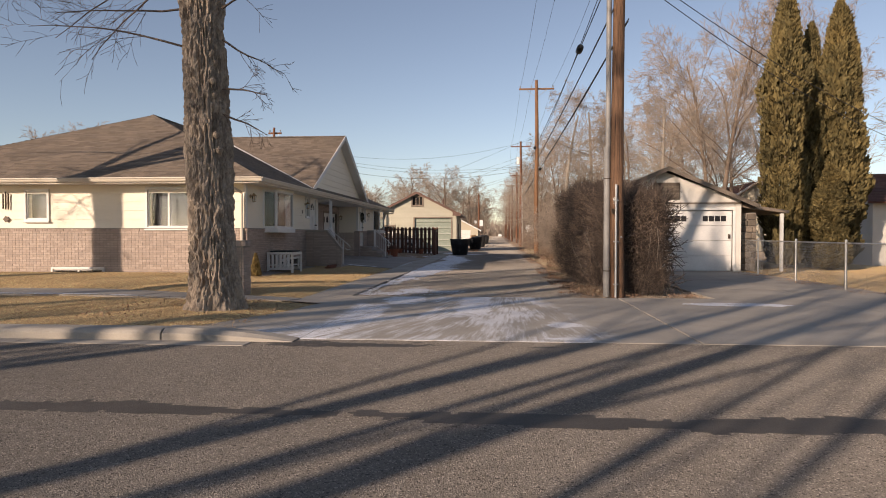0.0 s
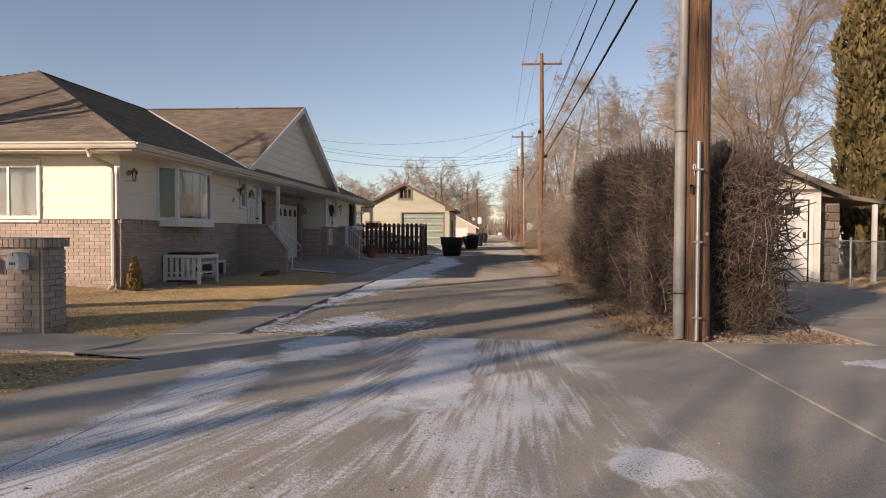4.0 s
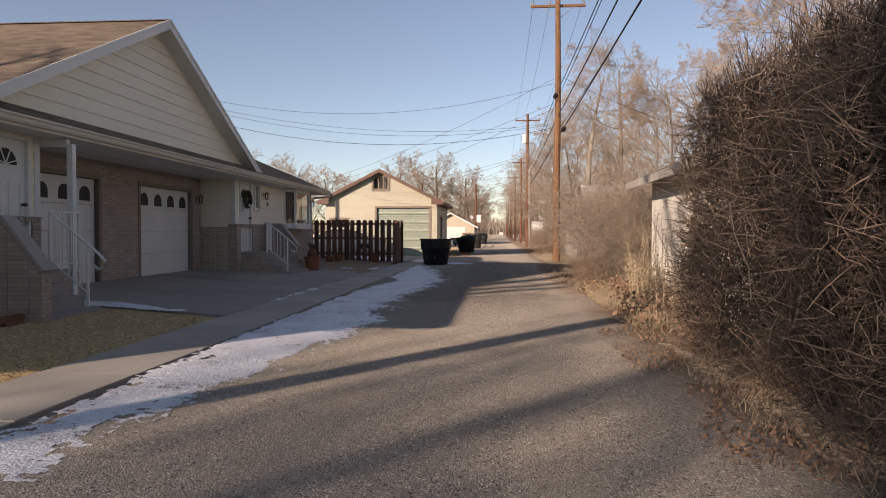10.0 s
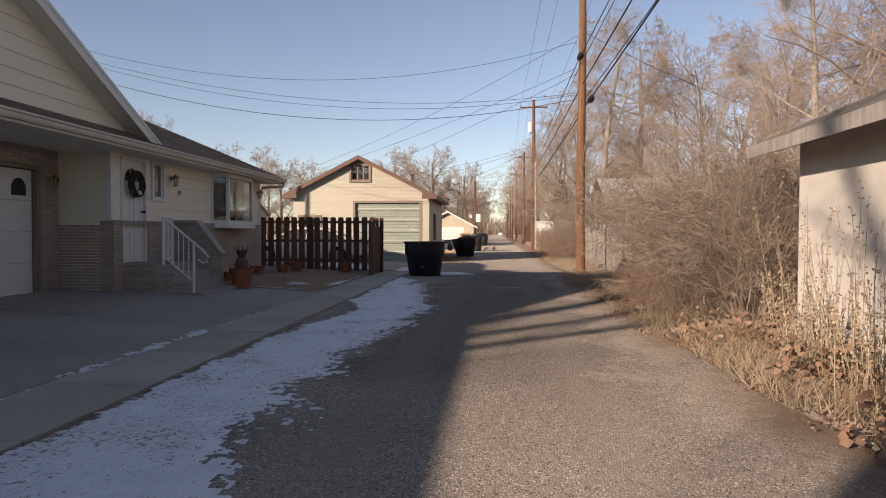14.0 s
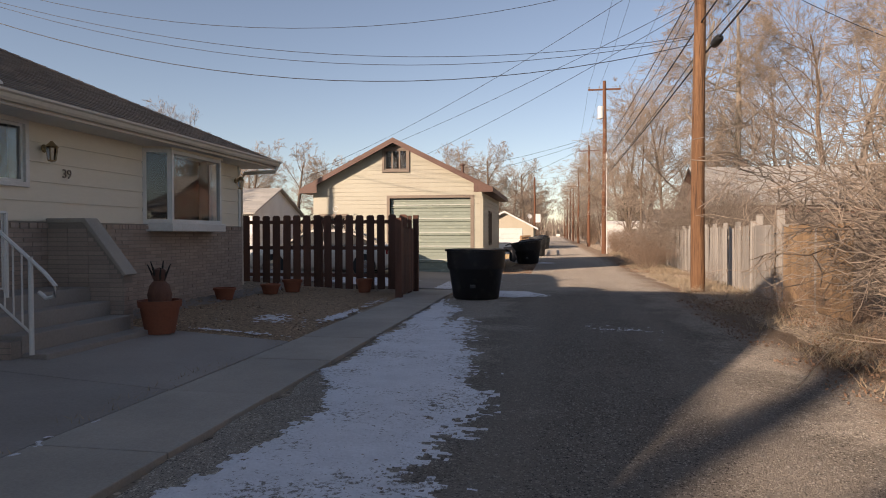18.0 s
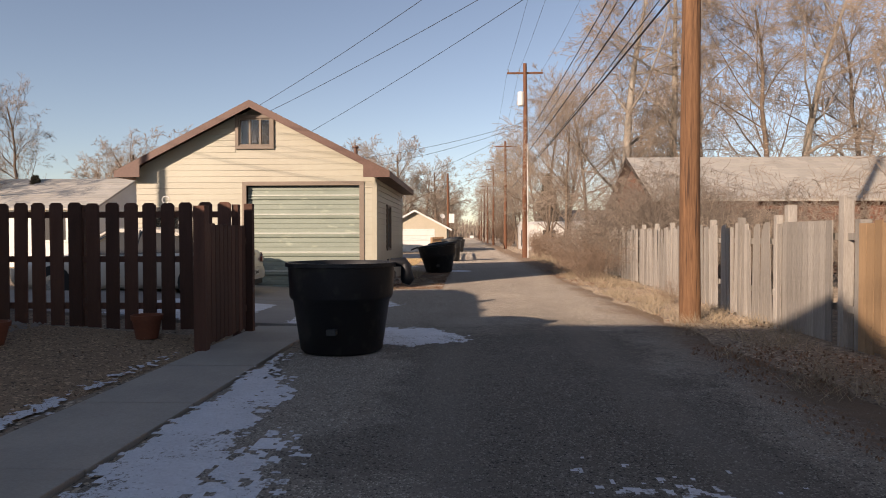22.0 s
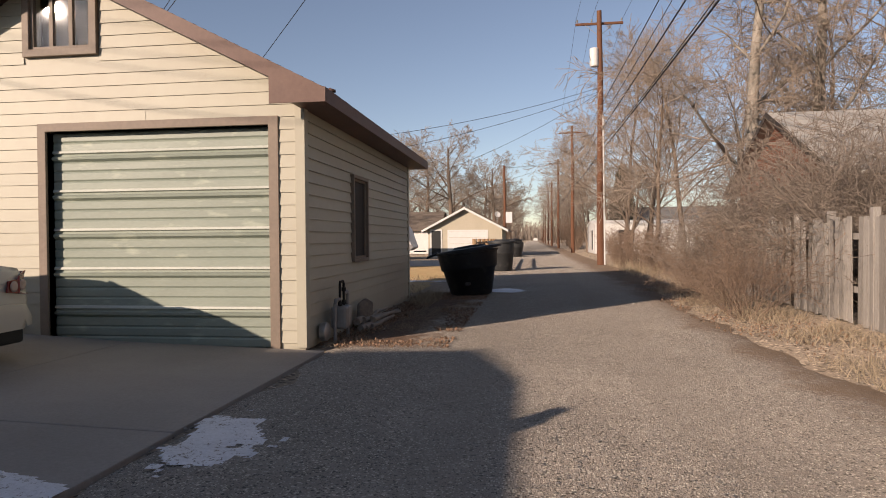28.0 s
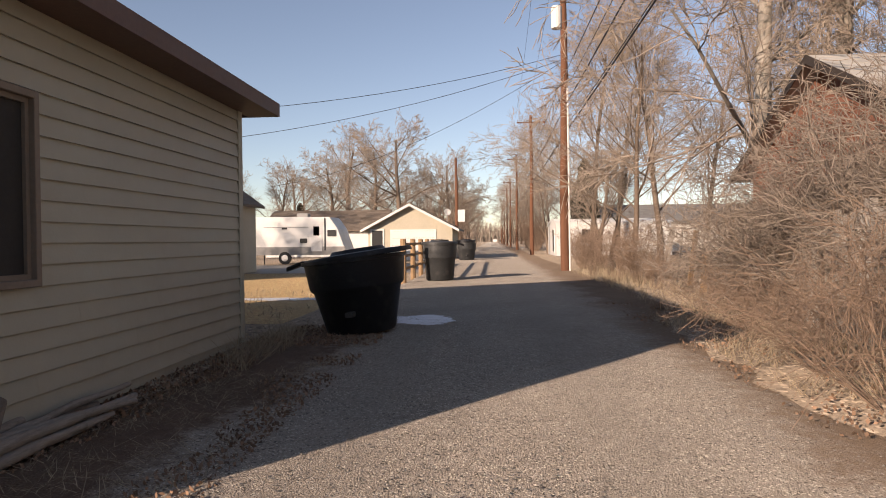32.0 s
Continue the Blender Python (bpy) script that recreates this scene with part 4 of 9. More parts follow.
# bricks
sb = lambda u, v, d: (XW + 0.05 + d, u, v)
fb = lambda u, v, d: (u, YF - 0.05 - d, v)
g = Geo()
gb = Geo()
bricks(gb, sb, YF - 0.05, YF + 3.2, 0.0, LEDGE - 0.07, holes_side, 0.29, 0.058)
for i in range(0, len(gb.v), 8):
    one = Geo()
    one.add(gb.v[i:i + 8], gb.f[0:5])
    hp("brick", one, M["brick"])
bricks(g, sb, YF + 3.2, YB, 0.0, LEDGE - 0.07, holes_side, 0.29, 0.058)
bricks(g, inner, R0, R1, 0.2, SOFF - 0.1, holes_in, 0.29, 0.058)
bricks(g, lambda u, v, d: (u, R1 - d - 0.002, v), XR, XW + 0.05, 0.2, LEDGE - 0.07, (), 0.29, 0.058)
tagged(hp("brickwork", g, M["brick"]), kind="stuff")
g = Geo()
bricks(g, fb, XL, XW + 0.05, 0.0, LEDGE - 0.07, holes_front, 0.215, 0.07)
tagged(hp("brickwork", g, M["brick"]), kind="stuff")
g = Geo()
bricks(g, lambda u, v, d: (XW + 0.05 + d * 3.2, u, v), YF - 0.08, YB, LEDGE - 0.07, LEDGE, [(R0, R1, 0, 9)], 0.072, 0.07)
bricks(g, lambda u, v, d: (u, YF - 0.05 - d * 3.2, v), XL, XW + 0.08, LEDGE - 0.07, LEDGE, (), 0.072, 0.07)
tagged(hp("ledge_bricks", g, M["brick"], "row of bricks on edge"), kind="stuff")
g = Geo()
g.box(XW, YF - 0.05, LEDGE, XW + 0.075, R0, LEDGE + 0.015)
hp("ledge", g, M["mortar"])
g = Geo()
g.box(XW, R1, LEDGE, XW + 0.075, YB, LEDGE + 0.015)
hp("ledge", g, M["mortar"])
g = Geo()
g.box(XL, YF - 0.075, LEDGE, XW - 0.001, YF, LEDGE + 0.015)
hp("ledge", g, M["mortar"])
g = Geo()
for q in ((XW - 0.05, YF - 0.03, LEDGE + 0.015, XW + 0.03, YF + 0.07, SOFF), (XW - 0.05, YB - 0.08, LEDGE + 0.015, XW + 0.03, YB + 0.02, SOFF),
          (XW - 0.08, R1 - 0.028, LEDGE + 0.015, XW + 0.028, R1 + 0.1, SOFF), (XW - 0.08, R0 - 0.1, 0.7, XW + 0.028, R0 + 0.028, SOFF)):
    g = Geo()
    g.box(*q)
    hp("corner_board", g, M["white"], bevel=0.005)

# roofs
EX, EF, EB, ZE = -6.55, 17.9, 42.27, 2.94
XC = -12.9
ZR = 5.85
ap0, ap1 = (XC, 24.15, ZR), (XC, 36.3, ZR)
c_se, c_ne, c_sw, c_nw = (EX, EF, ZE), (EX, EB, ZE), (2 * XC - EX, EF, ZE), (2 * XC - EX, EB, ZE)
planes = [[c_se, c_ne, ap1, ap0], [c_sw, c_se, ap0], [c_ne, c_nw, ap1], [c_nw, c_sw, ap0, ap1]]
g = Geo()
gs = Geo()
for p in planes:
    deck(g, p, 0.10)
    shingles(gs, p)
# cross gable over the porch
GY, GH, GX, GZ = 29.88, 5.47, -6.85, 5.84
gl, gr, gp = (GX, GY - GH, ZE + 0.12), (GX, GY + GH, ZE + 0.12), (GX, GY, GZ)
bl, br, bp_ = (XC, GY - GH, ZE + 0.12), (XC, GY + GH, ZE + 0.12), (XC, GY, GZ)
pl, pr = [bl, gl, gp, bp_], [gr, br, bp_, gp]
for p in (pl, pr):
    deck(g, p, 0.10)
    shingles(gs, p)
hp("roof", g, M["trim_brown"])
for sg in (-1, 1):
    a, b = Vector((GX - 0.05, GY + sg * (GH - 0.02), ZE + 0.155)), Vector((XC + 0.3, GY + sg * 0.26, GZ - 0.09))
    w = (b - a).cross(Vector((0, 0, 1))).normalized() * 0.05
    g = Geo()
    g.prism([a - w, a + w, b + w, b - w], (0, 0, 0.02))
    hp("valley_flashing", g, M["white"], "pale metal valley flashing")
tagged(hp("shingles", gs, M["shingle"]), kind="stuff")
g = Geo()
for a, b in ((c_se, ap0), (c_ne, ap1), (ap0, ap1), (gp, bp_)):
    a, b = Vector(a), Vector(b)
    n = int((b - a).length / 0.2)
    for i in range(n):
        p, q = a.lerp(b, i / n), a.lerp(b, (i + 1) / n)
        s = (b - a).cross(Vector((0, 0, 1))).normalized() * 0.13
        dz = Vector((0, 0, 0.045))
        e = Vector((0, 0, -0.02))
        g.add([p + s + e, p + dz, p - s + e, q + s + e, q + dz * 0.8, q - s + e], [(0, 1, 4, 3), (1, 2, 5, 4)])
tagged(hp("ridge_capping", g, M["shingle"]), kind="stuff")
lap(house_board, lambda u, v, d: (-7.20 + d, u, v), GY - GH, GY + GH, ZE + 0.02, GZ - 0.1, 0.256, (), lambda v: (GY - GH * (GZ - v) / (GZ - ZE - 0.12) + 0.12, GY + GH * (GZ - v) / (GZ - ZE - 0.12) - 0.12))
g = Geo()
g.prism([(-7.3, GY - GH, ZE), (-7.3, GY + GH, ZE), (-7.3, GY, GZ - 0.03)], (0.1, 0, 0))
hp("gable_wall", g, M["siding"])
for s in (-1, 1):
    g = Geo()
    a, b = Vector((GX, GY, GZ + 0.02)), Vector((GX, GY + s * GH, ZE + 0.14))
    g.prism([a, b, b + Vector((0, 0, -0.19)), a + Vector((0, 0, -0.19))], (0.03, 0, 0))
    g.prism([a + Vector((0.02, 0, 0.02)), b + Vector((0.02, 0, 0.02)), b + Vector((0.02, 0, -0.04)), a + Vector((0.02, 0, -0.04))], (0.025, 0, 0))
    hp("rake_board", g, M["white"], "pale painted rake board")
    g = Geo()
    g.prism([a + Vector((0, 0, -0.13)), b + Vector((0, 0, -0.13)), b + Vector((0, 0, -0.15)), a + Vector((0, 0, -0.15))], (-0.36, 0, 0))
    hp("rake_soffit", g, M["white"])
g = Geo()
g.box(EX, EF, SOFF, XW - 0.2, EB, SOFF + 0.015)
g.box(XW - 0.2, EF, SOFF, 2 * XC - EX, YF + 0.2, SOFF + 0.015)
g.box(XR - 0.2, R0, SOFF - 0.004, XW - 0.2, R1, SOFF + 0.014)
g.box(XW - 0.2, YB - 0.2, SOFF, 2 * XC - EX, EB, SOFF + 0.015)
hp("soffit", g, M["white"])


def gutter_run(p, q, out):
    p, q, out = Vector(p), Vector(q), Vector(out)
    prof = [(0, 0.11), (0, 0), (0.07, 0), (0.09, 0.03), (0.10, 0.07), (0.125, 0.09), (0.125, 0.115), (0.105, 0.115), (0.09, 0.08), (0.06, 0.02), (0.012, 0.02), (0.012, 0.11)]
    g = Geo()
    g.prism([p + out * a + Vector((0, 0, b)) for a, b in prof], q - p)
    return g


hp("gutter", gutter_run((EX, EF, ZE - 0.11), (EX, EB, ZE - 0.11), (1, 0, 0)), M["gutter"], "cream metal gutter")
hp("gutter", gutter_run((2 * XC - EX, EF, ZE - 0.11), (EX + 0.12, EF, ZE - 0.11), (0, -1, 0)), M["gutter"], "cream metal gutter")
g = Geo()
g.box(EX - 0.02, EF, SOFF - 0.01, EX - 0.001, EB, ZE)
g.box(2 * XC - EX, EF + 0.001, SOFF - 0.01, EX, EF + 0.02, ZE)
hp("fascia", g, M["gutter"])
g = Geo()
g.tube([(-7.35, 17.82, 2.82), (-7.35, 17.86, 2.70), (-7.22, 18.36, 2.55), (-7.22, 18.38, 2.40), (-7.22, 18.38, 0.45), (-7.22, 18.36, 0.25), (-7.2, 18.1, 0.14)], 0.042, 8)
hp("downspout", g, M["gutter"], "cream metal downspout")
g = Geo()
g.tube([(-6.5, 42.2, 2.82), (-6.5, 42.1, 2.72), (-7.06, 41.81, 2.66), (-7.14, 41.81, 2.5), (-7.14, 41.81, 0.3)], 0.04, 8)
hp("downspout", g, M["gutter"], "cream metal downspout")
g = Geo()
g.tube([(-17.0, 20.2, 3.9), (-17.0, 20.2, 4.45)], 0.05, 8)
hp("vent_pipe", g, M["pvc"])


def window(parent, place, h, name="window", depth=0.06, bars=(), fw=0.06, glassmat=None, back=None, sill=True, frame_mat=None, shift=True):
    """A framed window in the hole h of a wall given by place."""
    u0, u1, v0, v1 = h
    put = hp if shift else part_in
    frame_mat = frame_mat or M["white"]
    g = Geo()
    cells(g, place, u0 - fw, u1 + fw, v0 - fw, v1 + fw, [(u0, u1, v0, v1)], -0.05, depth)
    fr = put(name, g, frame_mat, "", parent, bevel=0.006)
    g = Geo()
    cells(g, place, u0 + 0.001, u1 - 0.001, v0 + 0.001, v1 - 0.001, [(u0 + 0.035, u1 - 0.035, v0 + 0.035, v1 - 0.035)], -0.04, 0.02)
    for b in bars:
        cells(g, place, b - 0.025, b + 0.025, v0 + 0.036, v1 - 0.036, [], -0.038, 0.018)
    put("sash", g, frame_mat, "", fr)
    g = Geo()
    cells(g, place, u0 + 0.034, u1 - 0.034, v0 + 0.034, v1 - 0.034, [], -0.012, -0.006)
    pane = put("pane", g, glassmat or M["glass"], "", fr)
    pane.visible_shadow = False
    # dark sheet behind the pane stands in for the unlit room
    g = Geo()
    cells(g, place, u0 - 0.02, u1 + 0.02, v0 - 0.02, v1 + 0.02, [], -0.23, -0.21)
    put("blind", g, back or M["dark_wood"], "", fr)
    if sill:
        g = Geo()
        cells(g, place, u0 - fw - 0.02, u1 + fw + 0.02, v0 - fw - 0.04, v0 - fw + 0.001, [], 0.0, depth + 0.05)
        put("sill", g, frame_mat, "", fr, bevel=0.005)
    return fr


def part_in(name, g, mat_, label="", parent=None, bevel=0.0, smooth=False):
    return part(name, g, mat_, parent, label, bevel, smooth)


# black backing puts the darkness of the front rooms into colour
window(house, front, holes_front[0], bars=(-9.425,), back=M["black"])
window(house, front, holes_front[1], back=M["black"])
window(house, fb, (-12.91, -11.40, 0.16, 0.34), bars=(-12.15,), sill=False)
window(house, side, holes_side[3], sill=False)
window(house, side, holes_side[5], sill=False)
window(house, sb, (21.33, 22.61, 0.25, 0.47), bars=(21.97,), sill=False)


def bay(y0, y1, z0, z1):
    """A shallow bay: slanted side panes and one wide front pane."""
    d, s = 0.36, 0.25
    xo, xi = XW + d, XW + 0.01
    a, b, c, e = (xi, y0), (xo, y0 + s), (xo, y1 - s), (xi, y1)
    g = Geo()
    g.prism([(xi - 0.1, y0 - 0.05, z0 - 0.14), (xo + 0.06, y0 + s - 0.06, z0 - 0.14), (xo + 0.06, y1 - s + 0.06, z0 - 0.14), (xi - 0.1, y1 + 0.05, z0 - 0.14)], (0, 0, 0.14))
    fr = hp("bay_window", g, M["white"], "white bay window with a wide pane", bevel=0.01)
    g = Geo()
    g.prism([(xi - 0.1, y0 - 0.03, z1), (xo + 0.03, y0 + s - 0.03, z1), (xo + 0.03, y1 - s + 0.03, z1), (xi - 0.1, y1 + 0.03, z1)], (0, 0, SOFF - z1))
    hp("head", g, M["siding"], "", fr)
    for (p, q) in ((a, b), (b, c), (c, e)):
        P, Q = Vector((*p, 0)), Vector((*q, 0))
        t = (Q - P).normalized()
        nrm = Vector((t.y, -t.x, 0))
        L = (Q - P).length
        pl_ = lambda u, v, dd, P=P, t=t, nrm=nrm: tuple(P + t * u + nrm * dd + Vector((0, 0, v)))
        g = Geo()
        cells(g, pl_, 0.0, L, z0, z1, [(0.06, L - 0.06, z0 + 0.06, z1 - 0.06)], -0.06, 0.01)
        hp("window_frame", g, M["white"], "", fr)
        g = Geo()
        cells(g, pl_, 0.06, L - 0.06, z0 + 0.06, z1 - 0.06, [], -0.03, -0.024)
        hp("pane", g, M["glass"], "", fr).visible_shadow = False
    # dark sheet for the unlit room behind the bay
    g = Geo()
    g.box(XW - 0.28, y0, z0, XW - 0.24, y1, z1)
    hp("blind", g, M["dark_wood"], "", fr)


bay(*W1)
bay(*W2)


def wall_door(y0, y1, z0, z1, lite=True):
    g = Geo()
    cells(g, side, y0, y1, z0, z1, [(y0 + 0.05, y1 - 0.05, z0 - 1, z1 - 0.05)], -0.12, 0.035)
    fr = hp("door_frame", g, M["white"], "", bevel=0.005)
    g = Geo()
    cells(g, side, y0 + 0.05, y1 - 0.05, z0 + 0.01, z1 - 0.05, [], -0.07, -0.03)
    w = y1 - y0
    for k in range(2):
        for (p, q) in ((0.14, 0.62), (0.72, 1.35)):
            ua = y0 + 0.14 + k * (w / 2 - 0.08)
            cells(g, side, ua, ua + w / 2 - 0.2, z0 + p, z0 + q, [(ua + 0.03, ua + w / 2 - 0.23, z0 + p + 0.03, z0 + q - 0.03)], -0.03, -0.018)
    door = hp("door", g, M["white"], "white panelled entrance door", fr)
    g = Geo()
    yc, zc, r = (y0 + y1) / 2, z1 - 0.44, 0.24
    g.prism([(XW - 0.028, yc + r * math.cos(a), zc + r * math.sin(a)) for a in np.linspace(0, math.pi, 12)], (0.012, 0, 0))
    hp("fanlight", g, M["black"], "dark arched fanlight", fr)
    g = Geo()
    for a in np.linspace(0.3, math.pi - 0.3, 4):
        g.tube([(XW - 0.012, yc, zc), (XW - 0.012, yc + r * math.cos(a), zc + r * math.sin(a))], 0.012, 5)
    hp("glazing_bar", g, M["white"], "", fr)
    g = Geo()
    g.tube([(XW - 0.03, y1 - 0.14, z0 + 1.0), (XW + 0.03, y1 - 0.14, z0 + 1.0)], 0.018, 8)
    g.lathe([(0.0, -0.03), (0.03, -0.02), (0.035, 0.0), (0.03, 0.02), (0.0, 0.03)], (XW + 0.045, y1 - 0.14, z0 + 1.0), 10)
    hp("door_knob", g, M["bronze"], "", fr)


wall_door(25.03, 25.96, 0.72, 2.76)
wall_door(34.43, 35.34, 0.72, 2.76)


def garage_door(u0, u1, v0, v1):
    g = Geo()
    cells(g, inner, u0 - 0.09, u1 + 0.09, v0 - 0.05, v1 + 0.09, [(u0, u1, v0 - 1, v1)], -0.15, 0.025)
    fr = hp("door_frame", g, M["trim_taupe"], "taupe garage door frame")
    g = Geo()
    n = 4
    for i in range(n):
        a, b = v0 + (v1 - v0) * i / n, v0 + (v1 - v0) * (i + 1) / n - 0.006
        cells(g, inner, u0, u1, a, b, [], -0.12, -0.08)
    dr = hp("garage_door", g, M["white"], "white sectional garage door with arched lights", fr)
    zc = v1 - 0.36
    for k in range(4):
        yc = u0 + (u1 - u0) * (k + 0.5) / 4
        g = Geo()
        r = 0.17
        g.prism([(XR - 0.079, yc + r, zc - 0.1), *[(XR - 0.079, yc + r * math.cos(a), zc + 0.03 + r * math.sin(a)) for a in np.linspace(0, math.pi, 9)], (XR - 0.079, yc - r, zc - 0.1)], (0.01, 0, 0))
        hp("arched_light", g, M["black"], "dark arched window", fr)


for h in holes_in:
    garage_door(*h)

# porch landings, steps, wing walls and railings of the two entrances
for sgn, yw, ds, dr, sx, wx_, wz_ in ((1, 24.30, 1.35, 1.33, 0.0, 0.0, 0.0), (-1, 36.50, 1.93, 1.96, 0.13, -0.27, 0.06)):
    Y = lambda d, sgn=sgn, yw=yw: yw + sgn * d
    zg = 0.14
    g = Geo()
    g.box(XW, Y(0.2), 0.0, -6.60 + sx, Y(2.05), 0.70)
    land = hp("landing", g, M["drive"], "concrete landing and steps", bevel=0.01)
    for k in range(3):
        g = Geo()
        g.box(-6.599 + sx + 0.28 * k, Y(0.2), 0.0, -6.60 + sx + 0.28 * (k + 1), Y(ds), 0.70 - 0.175 * (k + 1) + 0.0)
        hp("step", g, M["drive"], "", land, bevel=0.012)
    # brick cheek that steps down beside the stair
    cheek = Geo()
    tops = [(XW + 0.02, -6.60 + sx, 0.66)] + ([(-6.60 + sx + 0.28 * k, -6.60 + sx + 0.28 * (k + 1), 0.66 - 0.175 * (k + 1)) for k in range(2)] if sgn < 0 else [])
    for xa, xb, zt in tops:
        bricks(cheek, lambda u, v, d, sgn=sgn: (u, Y(2.051) + sgn * (0.012 + d), v), xa, xb, 0.0, zt, (), 0.30, 0.066)
        if sgn < 0:
            g = Geo()
            g.box(xa, Y(1.94), 0.0, xb - 0.002, Y(2.06), zt - 0.004)
            hp("cheek_wall", g, M["mortar"], "", land)
    if sgn > 0:
        bricks(cheek, lambda u, v, d: (-6.598 + d, u, v), Y(1.36), Y(2.05), 0.0, 0.66, (), 0.30, 0.066)
    tagged(hp("brickwork", cheek, M["brick"], "", land), kind="stuff")
    g = Geo()
    prof = [(XW + 0.06, 0.0), (-5.75 + wx_, 0.0), (-5.75 + wx_, 0.78 + wz_), (-6.30 + wx_, 1.46 + wz_), (XW + 0.06, 1.46 + wz_)]
    g.prism([(x, Y(0.0), z) for x, z in prof], (0, sgn * 0.19, 0))
    wing = hp("wing_wall", g, M["mortar"], "tan brick stair wing wall")
    g = Geo()
    for s, yy in ((-1, Y(0.0)), (1, Y(0.19))):
        pl_ = lambda u, v, d, s=s, yy=yy, sgn=sgn: (u, yy + s * sgn * d, v)
        n = 25
        for i in range(n):
            z0_, z1_ = i * 0.058, (i + 1) * 0.058
            xe = wx_ - 5.755 if z1_ < 0.78 + wz_ else wx_ - 5.755 - (z1_ - 0.78 - wz_) * 0.55 / 0.68
            bricks(g, pl_, XW + 0.07, xe, z0_, z1_, (), 0.29, 0.058)
    bricks(g, lambda u, v, d: (-5.75 + wx_ + d, u, v), min(Y(0), Y(0.19)), max(Y(0), Y(0.19)), 0.0, 0.75, (), 0.19, 0.058)
    tagged(hp("brickwork", g, M["brick"], "", wing), kind="stuff")
    g = Geo()
    g.prism([(x, Y(-0.03), z) for x, z in [(XW + 0.06, 1.461 + wz_), (-6.29 + wx_, 1.461 + wz_), (-5.73 + wx_, 0.782 + wz_), (-5.69 + wx_, 0.80 + wz_), (-6.26 + wx_, 1.52 + wz_), (XW + 0.06, 1.52 + wz_)]], (0, sgn * 0.25, 0))
    hp("coping", g, M["concrete"], "", wing, bevel=0.01)
    # white iron railing
    yr = Y(dr)
    rail = thing("handrail", 0, 0, 0, "white painted iron stair railing with curled end", "railing", group="stair railings")
    def bar(name, pts, r, sq=False):
        g = Geo()
        g.tube(pts, r, 6)
        return part(name, g, M["white"], rail, smooth=True)
    bar("post", [(sx - 6.62, yr, 0.70), (sx - 6.62, yr, 1.60)], 0.024)
    bar("post", [(sx - 6.02, yr, 0.17), (sx - 6.02, yr, 1.15)], 0.024)
    bar("top_rail", [(sx - 6.62, yr, 1.60), (sx - 6.02, yr, 1.12), (sx - 5.85, yr, 0.98), (sx - 5.74, yr, 0.86), (sx - 5.76, yr, 0.76), (sx - 5.85, yr, 0.74), (sx - 5.93, yr, 0.80)], 0.02)
    bar("bottom_rail", [(sx - 6.62, yr, 0.86), (sx - 6.02, yr, 0.38)], 0.013)
    for k in range(1, 6):
        f = k / 6
        bar("baluster", [(sx - 6.62 + 0.6 * f, yr, 0.86 - 0.48 * f), (sx - 6.62 + 0.6 * f, yr, 1.60 - 0.48 * f)], 0.009)
    ye = Y(2.02) if sgn > 0 else Y(1.62)
    bar("post", [(sx - 6.62, ye, 0.70), (sx - 6.62, ye, 1.60)], 0.024)
    bar("top_rail", [(sx - 6.62, yr, 1.60), (sx - 6.62, ye, 1.60)], 0.02)
    bar("bottom_rail", [(sx - 6.62, yr, 0.80), (sx - 6.62, ye, 0.80)], 0.013)
    for k in range(1, 7):
        yy = yr + (ye - yr) * k / 7
        bar("baluster", [(sx - 6.62, yy, 0.80), (sx - 6.62, yy, 1.60)], 0.009)
g = Geo()
g.box(-6.66, 26.16, 0.0, -6.56, 26.26, 2.70)
pp = hp("porch_post", g, M["white"], "white wooden porch post", bevel=0.008)
g = Geo()
g.box(-7.12, 26.17, 2.66, -6.661, 26.25, 2.78)
hp("beam", g, M["white"], "", pp)


# ---- the garage with the green door ----
garage = thing("garage", 0, 0, 0, "cream vinyl-sided garage with brown trim and green roll door", "garage")
GF, GB, GL, GR = 51.05, 57.4, -9.25, -3.19
gf_ = lambda u, v, d: (u, GF - d, v)
gsd = lambda u, v, d: (GR + d, u, v)
GD = (-6.44, -3.60, 0.0, 2.62)
GW = (-6.62, -5.82, 3.62, 4.30)
SW = (53.05, 53.80, 1.0, 2.18)
PK = (-6.25, 4.68)
RS = (4.68 - 2.925) / 3.45       # roof slope
roofz = lambda u: PK[1] - 0.12 - abs(u - PK[0]) * RS
g = Geo()
cells(g, gf_, GL, GR, 0.0, 2.85, [GD, (-8.95, -8.05, 0.95, 2.0)], -0.15, 0.0)
part("front_wall", g, M["vinyl"], garage)
g = Geo()
us = [GL, GW[0], PK[0], GW[1], GR]
g.prism([(GL, GF, 2.85), (GR, GF, 2.85), (GR, GF, roofz(GR) + 0.02), (GW[1], GF, roofz(GW[1])), (GW[1], GF, GW[2]), (GW[0], GF, GW[2]), (GW[0], GF, roofz(GW[0])), (GL, GF, roofz(GL))], (0, 0.15, 0))
g.prism([(GW[0], GF, GW[3]), (GW[1], GF, GW[3]), (GW[1], GF, roofz(GW[1])), (PK[0], GF, roofz(PK[0])), (GW[0], GF, roofz(GW[0]))], (0, 0.15, 0))
part("gable_wall", g, M["vinyl"], garage)
g = Geo()
cells(g, gsd, GF + 0.151, GB, 0.0, 3.0, [SW], -0.15, 0.0)
part("side_wall", g, M["vinyl"], garage)
g = Geo()
g.box(GL, GF + 0.151, 0, GL + 0.15, GB - 0.15, 3.0)
g.box(GL, GB - 0.149, 0, GR - 0.151, GB, 3.0)
g.prism([(GL, GB, 3.0), (GR, GB, 3.0), (PK[0], GB, 4.5)], (0, -0.15, 0))
